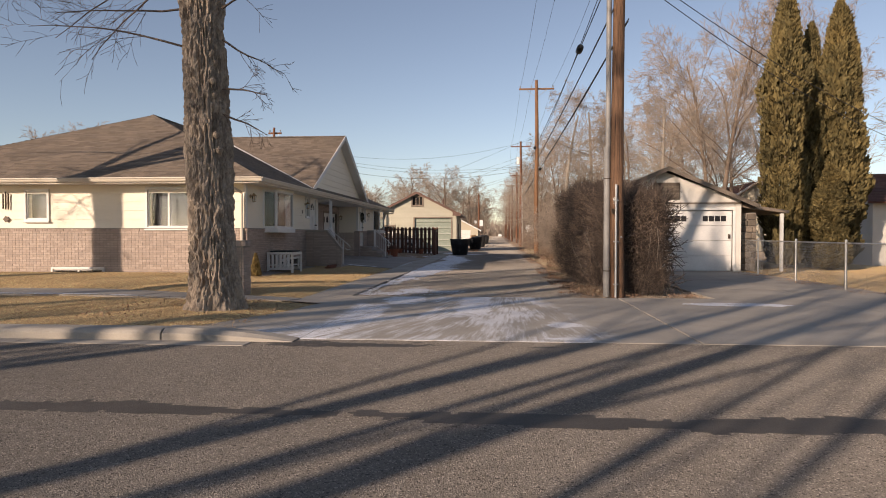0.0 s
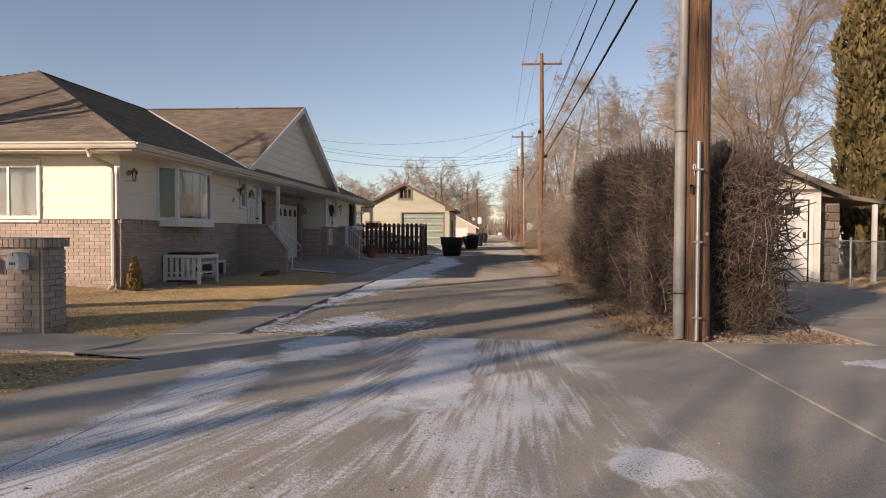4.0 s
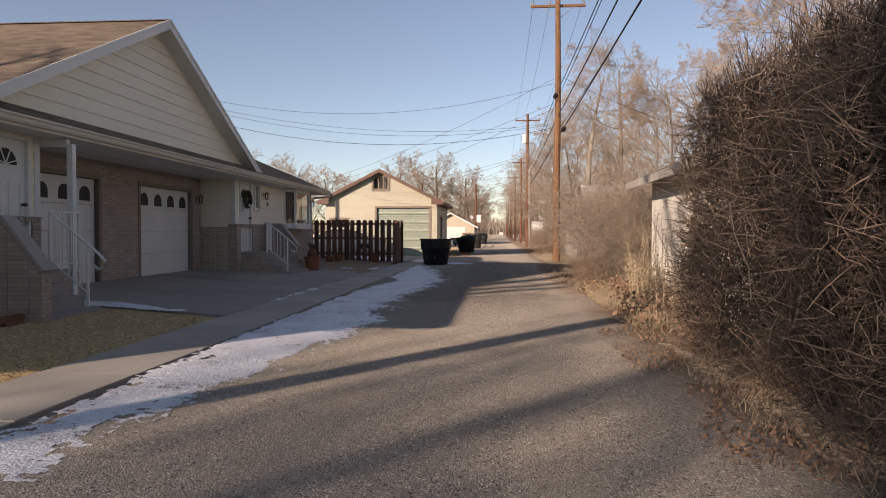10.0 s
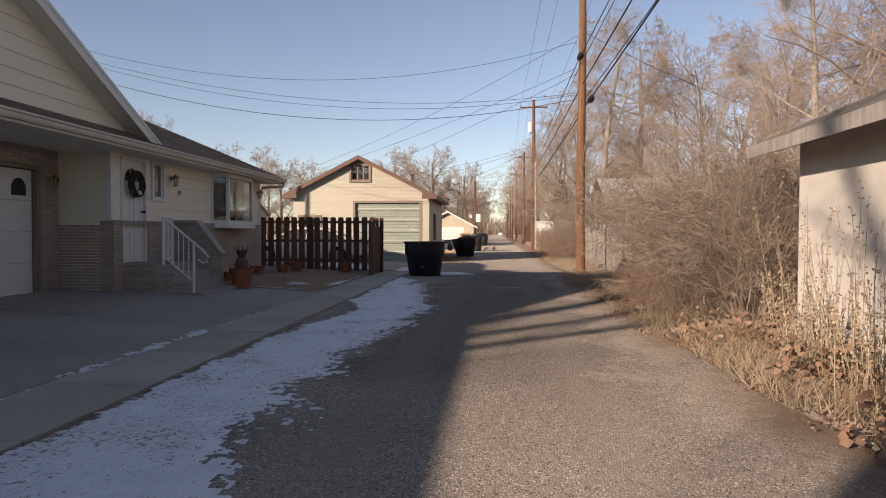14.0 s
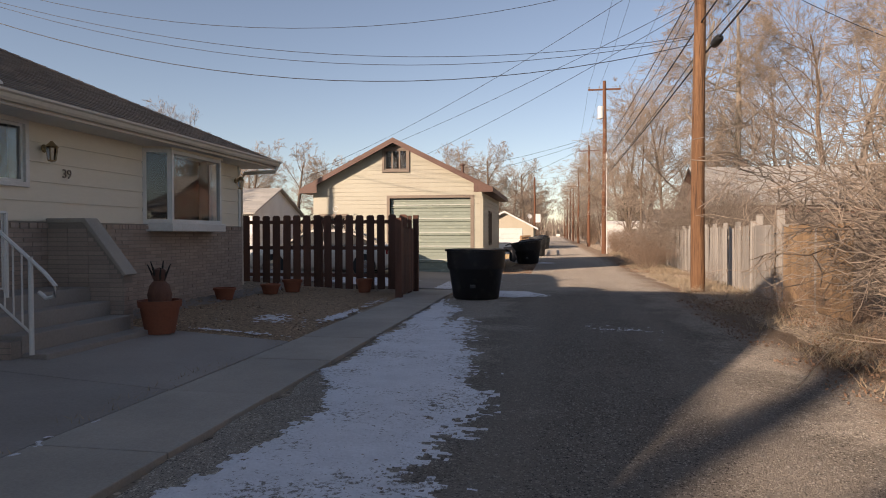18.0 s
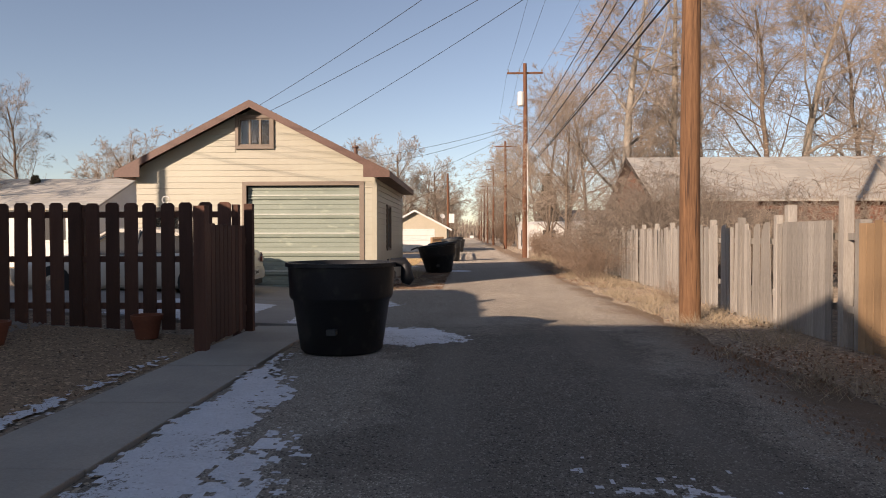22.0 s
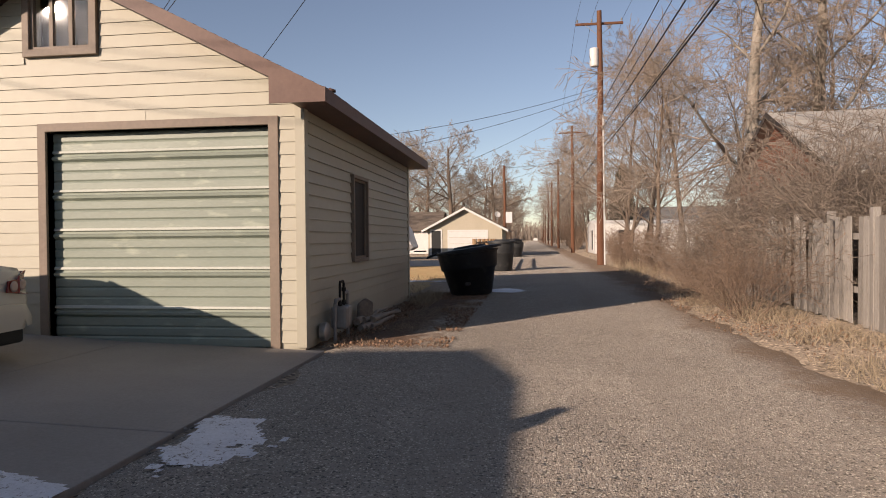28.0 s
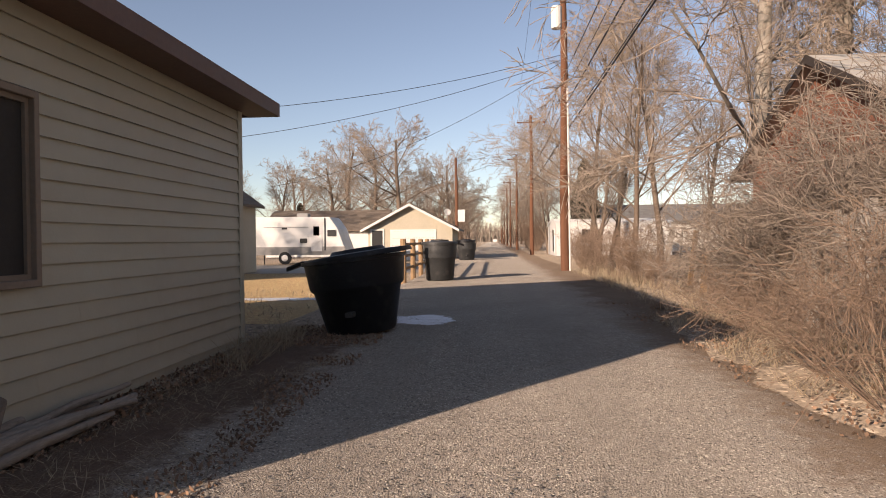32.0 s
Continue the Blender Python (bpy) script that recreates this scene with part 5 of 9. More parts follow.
part("back_wall", g, M["vinyl"], garage)
vinyl_board = lambda b: part("siding_board", b, M["vinyl"], garage)
lap(vinyl_board, gf_, GL, GR, 0.08, 2.85, 0.145, [(GD[0] - 0.1, GD[1] + 0.1, -1, GD[3] + 0.1), (-9.05, -7.95, 0.85, 2.1)], lip=0.018, groove=0.004)
lap(vinyl_board, gf_, GL, GR, 2.85, 4.5, 0.145, [(GW[0] - 0.1, GW[1] + 0.1, GW[2] - 0.1, GW[3] + 0.5)], lambda v: (PK[0] - (PK[1] - 0.1 - v) / RS, PK[0] + (PK[1] - 0.1 - v) / RS), lip=0.018, groove=0.004)
lap(vinyl_board, gsd, GF, GB, 0.08, 2.95, 0.145, [(SW[0] - 0.07, SW[1] + 0.07, SW[2] - 0.07, SW[3] + 0.07)], lip=0.024, groove=0.011)
g = Geo()
g.box(GR - 0.09, GF - 0.03, 0.03, GR + 0.028, GF + 0.09, 2.85)
part("corner_post", g, M["vinyl"], garage, bevel=0.004)
g = Geo()
g.box(GR - 0.09, GB - 0.09, 0.03, GR + 0.028, GB + 0.03, 2.85)
part("corner_post", g, M["vinyl"], garage, bevel=0.004)
g = Geo()
cells(g, gf_, GD[0] - 0.11, GD[1] + 0.12, 0.0, GD[3] + 0.1, [(GD[0], GD[1], -1, GD[3])], -0.2, 0.035)
part("door_frame", g, M["trim_taupe"], garage, "taupe painted door surround", bevel=0.006)
g = Geo()
nrow = 22
for i in range(nrow):
    a, b = GD[3] * i / nrow, GD[3] * (i + 1) / nrow
    rib = i % 4 == 3
    prof = [(a, -0.12), (a + 0.02, -0.105), (b - 0.02, -0.105), (b, -0.12)] if not rib else [(a, -0.12), (a + 0.03, -0.075), (a + 0.06, -0.07), (b - 0.05, -0.10), (b, -0.12)]
    for (v0, d0), (v1, d1) in zip(prof, prof[1:]):
        g.add([gf_(GD[0], v0, d0), gf_(GD[1], v0, d0), gf_(GD[1], v1, d1), gf_(GD[0], v1, d1)], [(0, 1, 2, 3)])
roll = part("roll_door", g, M["green_door"], garage, "pale green ribbed metal roll door")
# ribs in a paler colour than the door
for i in (3, 7, 11, 15, 19):
    b = GD[3] * (i + 1) / nrow
    g = Geo()
    g.prism([gf_(GD[0], b - 0.022, -0.108), gf_(GD[0], b - 0.012, -0.078), gf_(GD[0], b + 0.016, -0.088), gf_(GD[0], b + 0.02, -0.11)], (GD[1] - GD[0], 0, 0))
    part("rib", g, M["rib"], roll, "pale worn rib")
# dark sheet for the unlit inside of the garage
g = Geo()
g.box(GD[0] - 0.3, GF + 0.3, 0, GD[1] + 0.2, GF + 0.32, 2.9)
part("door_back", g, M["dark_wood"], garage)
window(garage, gf_, GW, bars=(-6.35, -6.09), fw=0.09, frame_mat=M["trim_taupe"], shift=False, sill=False)
window(garage, gsd, SW, fw=0.05, frame_mat=M["trim_taupe"], shift=False, sill=False, glassmat=M["screen"])
window(garage, gf_, (-8.95, -8.05, 0.95, 2.0), fw=0.09, frame_mat=M["trim_taupe"], shift=False, sill=False)
OV = 0.36
ye0, ye1 = GF - 0.34, GB + 0.34
lx, rx_ = GL - OV, GR + OV
zl = lambda u: PK[1] - abs(u - PK[0]) * RS
pl = [(lx, ye1, zl(lx)), (lx, ye0, zl(lx)), (PK[0], ye0, PK[1]), (PK[0], ye1, PK[1])]
pr = [(rx_, ye0, zl(rx_)), (rx_, ye1, zl(rx_)), (PK[0], ye1, PK[1]), (PK[0], ye0, PK[1])]
g, gs = Geo(), Geo()
for p in (pl, pr):
    deck(g, p, 0.06)
    shingles(gs, p)
part("roof", g, M["trim_brown"], garage)
tagged(part("shingles", gs, M["shingle"], garage), kind="stuff")
for s, ex in ((-1, lx), (1, rx_)):
    for yy, w in ((ye0 - 0.02, 0.02), (ye1, 0.02)):
        g = Geo()
        g.prism([(PK[0], yy, PK[1] + 0.012), (ex, yy, zl(ex) + 0.012), (ex, yy, zl(ex) - 0.15), (ex - s * 0.62, yy, zl(ex) - 0.15), (ex - s * 0.62, yy, zl(ex - s * 0.62) - 0.17), (PK[0], yy, PK[1] - 0.17)], (0, w, 0))
        part("rake_board", g, M["trim_brown"], garage, "brown painted rake board")
    g = Geo()
    g.box(ex, ye0 - 0.02, zl(ex) - 0.15, ex + s * 0.025, ye1 + 0.02, zl(ex) + 0.01)
    part("fascia", g, M["trim_brown"], garage)
    g = Geo()
    g.box(ex, ye0, zl(ex) - 0.15, (GR if s > 0 else GL) - s * 0.01, ye1, zl(ex) - 0.135)
    part("soffit", g, M["trim_brown"], garage)
g = Geo()
g.tube([(-4.7, 56.9, 3.65), (-4.7, 56.9, 4.34)], 0.065, 10)
g.lathe([(0.075, 0), (0.12, 0.02), (0.12, 0.06), (0.0, 0.11)], (-4.7, 56.9, 4.32), 12)
part("flue", g, M["trim_brown"], garage)


# ---- poles and overhead lines ----
def pole(x, y, h, r, mat_, label, arms=(), extra=None):
    p = thing("utility_pole", x, y, 0, label, "utility pole", group="alley poles")
    g = Geo()
    n = 9
    path = [(0.02 * math.sin(i * 0.9 + x), 0.02 * math.cos(i * 1.3), -0.2 + (h + 0.2) * i / n) for i in range(n + 1)]
    g.tube(path, [r * (1 - 0.38 * i / n) for i in range(n + 1)], 18)
    part("shaft", g, mat_, p, smooth=True)
    for z, half, dy in arms:
        g = Geo()
        g.box(-half, 0.11, z - 0.055, half, 0.20, z + 0.055)
        part("crossarm", g, mat_, p, bevel=0.008)
        for sx in (-half + 0.08, -0.35, half - 0.08):
            g = Geo()
            g.lathe([(0.015, 0), (0.018, 0.06), (0.045, 0.07), (0.05, 0.10), (0.03, 0.12), (0.04, 0.14), (0.025, 0.17)], (sx, 0.155, z + 0.055), 8)
            part("insulator", g, M["pvc"], p)
        for sx in (-1, 1):
            g = Geo()
            g.tube([(0, 0.14, z - 0.6), (sx * half * 0.6, 0.14, z - 0.04)], 0.014, 5)
            part("brace", g, M["zinc"], p)
    return p


P1 = pole(2.655, 14.78, 11.4, 0.155, M["pole_dark"], "dark stained wooden utility pole with conduits at the alley mouth", [(10.9, 1.2, 0)])
g = Geo()
g.tube([(-0.23, -0.02, 0), (-0.23, -0.02, 3.25)], 0.068, 14)
g.tube([(-0.21, -0.02, 3.1), (-0.20, -0.02, 8.6)], 0.055, 14)
part("plastic_conduit", g, M["pvc"], P1, "wide grey plastic riser conduit", smooth=True)
for z in (0.55, 2.55):
    g = Geo()
    g.tube([(-0.23, -0.02, z), (-0.23, -0.02, z + 0.022)], 0.071, 14)
    g.box(-0.17, -0.06, z, -0.10, -0.02, z + 0.022)
    part("strap", g, M["bronze"], P1, "thin dark strap")
g = Geo()
g.tube([(-0.065, -0.205, 0), (-0.065, -0.205, 2.42)], 0.026, 12)
part("steel_conduit", g, M["zinc"], P1, "galvanised steel conduit", smooth=True)
for z in (0.28, 1.2, 2.08):
    g = Geo()
    g.box(-0.115, -0.236, z - 0.012, -0.015, -0.14, z + 0.012)
    part("strap", g, M["zinc"], P1)
g = Geo()
g.box(-0.15, -0.185, 1.87, -0.03, -0.15, 1.90)
g.box(-0.15, -0.185, 1.80, -0.12, -0.14, 1.90)
part("bracket", g, M["bronze"], P1)
g = Geo()
g.lathe([(0.0, 0), (0.02, 0.003), (0.022, 0.008), (0.0, 0.01)], (0, 0, 0), 10)
part("tag", g, M["zinc"], P1, "small round metal tag", m=Matrix.Translation((0.05, -0.18, 1.30)) @ pose(0, 0, 0, 90, 0, 0))
txt = bpy.data.curves.new("pole_number", "FONT")
txt.body, txt.size, txt.extrude, txt.align_x = "0\n1", 0.085, 0.003, "CENTER"
o = new("pole_number", txt)
o.parent = P1
o.matrix_basis = pose(-0.10, -0.152, 2.09, 90, 0, -18)
txt.materials.append(M["white"])
pole(2.68, 45.55, 11.9, 0.17, M["pole"], "tall orange-brown wooden utility pole beside the board fence", [(11.33, 1.2, 0)])
P3 = pole(2.62, 75.2, 11.9, 0.18, M["pole_red"], "reddish utility pole with a transformer and a white riser", [(11.35, 1.1, 0)])
g = Geo()
g.lathe([(0.0, 0), (0.2, 0.0), (0.21, 0.05), (0.21, 0.8), (0.19, 0.84), (0.0, 0.88)], (-0.26, -0.05, 9.3), 14)
part("transformer", g, M["white"], P3, "pale grey transformer can")
g = Geo()
g.tube([(0.17, -0.14, 0), (0.12, -0.12, 7.0)], 0.035, 8)
part("riser", g, M["white"], P3, "white riser pipe")
for y, h in ((101.0, 10.9), (127, 11.2), (153, 10.8), (180, 11.5), (207, 11.0), (236, 11.2), (268, 11.0)):
    pole(2.75 + random.uniform(-0.15, 0.15), y, h, 0.17, M["pole_red"], "reddish wooden utility pole further down the alley", [(h - 0.55, 1.1, 0)])
pole(-14.9, 43.1, 8.5, 0.12, M["pole_red"], "short wooden service pole behind the long house", [(8.15, 0.45, 0)])
PL = pole(-2.84, 98.75, 7.4, 0.15, M["pole_red"], "plain wooden pole beside the yellow garage")
for (bx, z, rr, mat_) in ((0.25, 3.6, 0, M["blue_sign"]),):
    g = Geo()
    g.box(0.1, -0.22, 2.6, 0.62, -0.2, 3.5)
    part("sign", g, mat_, PL, "pale flat metal sign")


def cable(a, b, sag, r=0.013, label="black overhead cable between the poles", n=18):
    a, b = Vector(a), Vector(b)
    g = Geo()
    g.tube([a.lerp(b, i / n) - Vector((0, 0, 4 * sag * (i / n) * (1 - i / n))) for i in range(n + 1)], r, 5)
    ob = part("overhead_cable", g, M["wire"], smooth=True)
    return tagged(ob, label, "cable", "overhead lines")


pts = [(2.67, 14.78), (2.68, 45.55), (2.62, 75.2), (2.75, 101), (2.75, 127), (2.75, 153), (2.75, 180)]
tops = [10.9, 11.33, 11.35, 10.35, 10.65, 10.25, 10.9]
LOW_LINES = ((-0.16, [7.0, 7.2, 7.15, 7.2, 7.1, 7.2, 7.2], 0.18, 0.014), (0.02, [6.5, 6.45, 6.3, 6.4, 6.3, 6.4, 6.4], 0.10, 0.020), (0.18, [5.95, 5.78, 5.5, 5.6, 5.5, 5.6, 5.6], 0.08, 0.022),
             (0.20, [6.0, 6.1, 5.75, 5.8, 5.8, 5.8, 5.8], 0.25, 0.012), (-0.14, [7.3, 6.95, 6.6, 6.7, 6.6, 6.7, 6.7], 0.30, 0.010))
for i, (p, q) in enumerate(zip(pts, pts[1:])):
    for dx in (-1.08, -0.35, 1.08):
        cable((p[0] + dx, p[1] + 0.15, tops[i] + 0.22), (q[0] + dx, q[1] + 0.15, tops[i + 1] + 0.22), 0.5, 0.007)
    for dx, zs_, sag, rr_ in LOW_LINES:
        cable((p[0] + dx, p[1], zs_[i]), (q[0] + dx, q[1], zs_[i + 1]), sag, rr_)
cable((2.67, 14.78, 10.2), (2.3, -40, 10.5), 0.8)
cable((2.83, 14.78, 6.75), (2.5, -40, 6.9), 0.8, 0.022)
# service drops across the alley
for a, b, s, r in (((2.5, 45.55, 7.9), (-14.9, 43.1, 7.6), 1.3, 0.007), ((2.5, 45.55, 6.15), (-14.9, 43.1, 7.3), 0.92, 0.007), ((2.5, 45.55, 6.1), (-14.9, 43.1, 7.2), 1.06, 0.007),
                   ((2.5, 45.55, 5.95), (-14.9, 43.1, 6.8), 1.21, 0.010), ((2.5, 45.55, 7.0), (-13, 60, 4.3), 0.3, 0.007), ((2.5, 45.55, 6.8), (-12, 64, 4.0), 0.3, 0.007), ((2.5, 45.55, 8.1), (-14.5, 62, 4.4), 0.5, 0.007), ((2.83, 14.78, 7.2), (24, 34, 5.2), 0.9, 0.010), ((2.83, 14.78, 7.0), (24, 34, 4.9), 1.1, 0.010),
                   ((2.5, 75.2, 8.3), (-14, 66, 4.6), 0.7, 0.010), ((2.5, 75.2, 8.1), (-17, 70, 4.2), 0.9, 0.010), ((2.5, 75.2, 8.0), (-12, 84, 4.2), 0.8, 0.010),
                   ((2.5, 101, 8.0), (-16, 112, 5.0), 0.6, 0.010), ((2.5, 101, 8.0), (-2.84, 98.75, 7.2), 0.1, 0.010), ((2.8, 45.55, 8.2), (16, 52, 5.5), 0.6, 0.009), ((2.5, 127, 8.2), (-14, 118, 4.6), 0.6, 0.011)):
    cable(a, b, s, r, "thin black service cable crossing the alley")
for x, y, z in ((2.51, 20.4, 6.93), (2.86, 44.6, 5.74), (2.52, 44.7, 7.17)):
    g = Geo()
    g.tube([(x, y - 0.28, z), (x, y - 0.2, z), (x, y + 0.2, z), (x, y + 0.28, z)], [0.03, 0.10, 0.10, 0.03], 10)
    tagged(part("splice_case", g, M["black"], smooth=True), "black cable splice case on the overhead line", "splice case", "splice cases")


# ---- refuse tubs ----
def tub(x, y, rt, rb, h, mat_, label, rz=0, tilt=0, lid="none"):
    t = new("refuse_tub")
    t.matrix_basis = pose(x, y, 0.015, 0, tilt, rz)
    tagged(t, label, "refuse tub", "black refuse tubs")
    prof = [(0.0, 0.0), (rb - 0.03, 0.0), (rb, 0.03), (rb + (rt - rb) * 0.55, h * 0.58), (rb + (rt - rb) * 0.6 + 0.02, h * 0.60), (rb + (rt - rb) * 0.62 + 0.03, h * 0.63), (rt - 0.015, h - 0.05), (rt + 0.02, h - 0.045), (rt + 0.02, h), (rt - 0.02, h), (rt - 0.05, h - 0.06), (rb - 0.02, 0.06), (0.0, 0.05)]
    g = Geo()
    g.lathe(prof, n=40)
    part("tub", g, mat_, t, smooth=True)
    g = Geo()
    g.box(-0.05, -rt - 0.0, 0.26, 0.05, -rb - 0.02, 0.32)
    part("drain_plug", g, M["bin_grey"], t)
    if lid == "flap":
        g = Geo()
        g.tube([(rt - 0.05, 0, h - 0.01), (rt + 0.10, 0.0, h - 0.0), (rt + 0.16, 0.02, h - 0.08)], [0.05, 0.06, 0.05], 8)
        g.tube([(rt + 0.12, 0, h - 0.02), (rt + 0.15, -0.02, h - 0.2), (rt + 0.13, -0.03, h - 0.26)], [0.05, 0.085, 0.05], 10)
        part("handle", g, mat_, t, "black moulded lid hinge", smooth=True)
    if lid in ("lean", "flat"):
        g = Geo()
        g.lathe([(0.0, 0.10), (rt * 0.5, 0.09), (rt * 0.55, 0.045), (rt + 0.02, 0.03), (rt + 0.04, 0.0), (rt + 0.04, -0.03), (rt, -0.03), (rt, 0.01), (0.0, 0.05)], n=36)
        part("lid", g, mat_, t, "black domed plastic lid", smooth=True, m=Matrix.Translation((0.06 if lid == "lean" else 0, 0, h + 0.02)) @ pose(0, 0, 0, 0, -2.5 if lid == "lean" else 0, 0))
        g = Geo()
        g.prism([(-rt + 0.02, -0.16, h - 0.02), (-rt - 0.22, -0.12, h - 0.08), (-rt - 0.26, 0.0, h - 0.1), (-rt - 0.22, 0.12, h - 0.08), (-rt + 0.02, 0.16, h - 0.02)], (0, 0, 0.05))
        part("handle", g, mat_, t, "moulded lid lip", bevel=0.015)
    return t


tub(-2.40, 42.55, 0.635, 0.48, 1.04, M["bin"], "black round plastic refuse tub, open, beside the walk", 0, 0, "flap")
tub(-1.93, 58.45, 0.69, 0.46, 1.0, M["bin"], "black round plastic refuse tub with its lid askew beside the garage", 0, -6, "lean")
tub(-1.78, 69.6, 0.52, 0.42, 1.12, M["bin_grey"], "dark grey refuse tub with a flat lid beside the rail fence", 200, 0, "flat")
tub(-1.75, 89.5, 0.60, 0.46, 1.05, M["bin_grey"], "dark grey open refuse tub by the wooden pole", 0)
tub(-1.9, 92.5, 0.60, 0.46, 1.15, M["bin"], "black refuse tub with a lid further down the alley", 40, 0, "flat")


# ---- fences ----
def board_mesh(name, w, t, h, mat_, ear=0.03):
    g = Geo()
    g.prism([(-w / 2, 0, 0), (w / 2, 0, 0), (w / 2, 0, h - ear), (w / 2 - ear, 0, h), (-w / 2 + ear, 0, h), (-w / 2, 0, h - ear)], (0, t, 0))
    me = bpy.data.meshes.new(name)
    me.from_pydata(g.v, [], g.f)
    me.materials.append(mat_)
    return me


bf = thing("fence", 0, 0, 0, "dark red-brown shadow-box board fence with pots before it", "fence")
pick = board_mesh("picket", 0.185, 0.022, 1.755, M["fence_brown"], 0.035)
y0 = 43.75
x = -8.46
while x < -4.25:
    part("picket", pick, None, bf, m=pose(x, y0, 0.07 + random.uniform(-0.008, 0.008), random.uniform(-0.5, 0.5), random.uniform(-0.4, 0.4), random.uniform(-0.4, 0.4)))
    x += 0.262
for z in (0.35, 1.0, 1.62):
    g = Geo()
    g.box(-8.5, y0 + 0.024, z, -4.1, y0 + 0.082, z + 0.085)
    part("rail", g, M["fence_brown"], bf)
for px in (-8.45, -6.3, -4.12):
    g = Geo()
    g.box(px - 0.045, y0 + 0.03, -0.1, px + 0.045, y0 + 0.12, 1.80)
    part("post", g, M["fence_brown"], bf, bevel=0.005)
gate = thing("gate", 0, 0, 0, "open brown board gate panel at the end of the fence", "gate")
pick2 = board_mesh("picket", 0.125, 0.02, 1.45, M["fence_brown"], 0.02)
for i in range(10):
    part("picket", pick2, None, gate, m=pose(-4.02 - 0.002 * i, 42.62 + 0.142 * i, 0.06 + 0.01 * math.sin(i * 2.1), 0, 0, 90))
for z in (0.3, 1.25):
    g = Geo()
    g.box(-4.09, 42.5, z, -4.045, 44.05, z + 0.085)
    part("rail", g, M["fence_brown"], gate)
g = Geo()
g.box(-4.12, 42.40, -0.1, -3.98, 42.54, 1.72)
part("post", g, M["fence_brown"], gate, bevel=0.006)
g = Geo()
g.box(-4.08, 44.02, 0.0, -3.96, 44.12, 1.82)
part("post", g, M["fence_brown"], gate, bevel=0.006)

rf = thing("fence", 0, 0, 0, "weathered grey-white picket fence with loose boards", "fence", group="alley fence")
pk = [board_mesh("picket", w, 0.02, h, M["fence_grey"], e) for w, h, e in ((0.10, 1.52, 0.01), (0.09, 1.47, 0.02), (0.115, 1.55, 0.005))]
fx = lambda y: 3.72 + 0.035 * (y - 44.6)
y = 44.7
k = 0
while y < 59.5:
    if random.random() > 0.06:
        part("picket", pk[k % 3], None, rf, m=pose(fx(y) - 0.02, y, random.uniform(-0.02, 0.03), random.uniform(-1.2, 1.2), random.uniform(-1.5, 1.5), 92))
    if k % 9 == 0:
        g = Geo()
        g.box(fx(y) - 0.05, y + 0.05, -0.1, fx(y) + 0.05, y + 0.15, 1.66)
        part("post", g, M["fence_grey"], rf, bevel=0.005)
    y += 0.158
    k += 1
for z in (0.45, 1.22):
    g = Geo()
    g.prism([(fx(44.6) + 0.0, 44.6, z), (fx(44.6) + 0.04, 44.6, z), (fx(44.6) + 0.04, 44.6, z + 0.09), (fx(44.6), 44.6, z + 0.09)], (0.035 * 15, 15, 0))
    part("rail", g, M["fence_grey"], rf)
rf2 = thing("fence", 0, 0, 0, "solid weathered and tan board fence panels by the shrubs", "fence", group="alley fence")
pk4 = board_mesh("board", 0.14, 0.02, 1.55, M["fence_grey"], 0.0)
pk5 = board_mesh("board", 0.14, 0.02, 1.52, M["fence_tan"], 0.0)
for i in range(9):
    part("board", pk4, None, rf2, m=pose(3.73, 44.58 - 0.145 * i, 0.0, 0, 0, 90 + random.uniform(-0.6, 0.6)))
for i in range(21):
    part("board", pk5, None, rf2, m=pose(3.76, 42.75 - 0.145 * i, random.uniform(-0.02, 0.02), 0, 0, 90 + random.uniform(-0.6, 0.6)))
for yy, hh in ((43.2, 1.85), (44.6, 1.8), (42.85, 1.55), (41.2, 1.5)):
    g = Geo()
    g.box(3.74, yy - 0.06, -0.1, 3.87, yy + 0.06, hh)
    part("post", g, M["fence_grey"], rf2, bevel=0.006)
for z in (0.4, 1.3):
    g = Geo()
    g.box(3.79, 39.7, z, 3.83, 44.6, z + 0.09)
    part("rail", g, M["fence_grey"], rf2)

# chain-link fence of the neighbour's yard
cl = thing("chain_link_fence", 0, 0, 0, "galvanised chain-link fence with pipe posts", "fence")
cpts = [(9.25, 25.9), (8.95, 23.5), (8.75, 20.2), (8.55, 17.05), (8.6, 14.6), (12.6, 14.3), (17, 14.3)]
for x, y in cpts:
    g = Geo()
    g.tube([(x, y, -0.1), (x, y, 1.18)], 0.03, 8)
    g.lathe([(0.035, 0), (0.035, 0.03), (0.0, 0.06)], (x, y, 1.18), 8)
    part("post", g, M["zinc"], cl, smooth=True)
seg = []
for (xa, ya), (xb, yb) in zip(cpts, cpts[1:]):
    g = Geo()
    g.tube([(xa, ya, 1.14), (xb, yb, 1.14)], 0.018, 6)
    part("top_rail", g, M["zinc"], cl)
    L = math.hypot(xb - xa, yb - ya)
    n = int(L / 0.07)
    for i in range(-16, n):
        for s in (1, -1):
            a0, a1 = (i, i + 16) if s > 0 else (i + 16, i)
            za, zb = 0.04, 1.14
            t0, t1 = a0 / n, a1 / n
            if t1 < t0:
                t0, t1, za, zb = t1, t0, zb, za
            if t1 <= 0 or t0 >= 1:
                continue
            dz = (zb - za) / (t1 - t0)
            c0, c1 = max(t0, 0), min(t1, 1)
            seg.append((xa + (xb - xa) * c0, ya + (yb - ya) * c0, za + dz * (c0 - t0), xa + (xb - xa) * c1, ya + (yb - ya) * c1, za + dz * (c1 - t0), 0.0022, 0.0022))
tagged(part("mesh", sticks_mesh("mesh", seg, M["zinc"]), None, cl), kind="stuff")


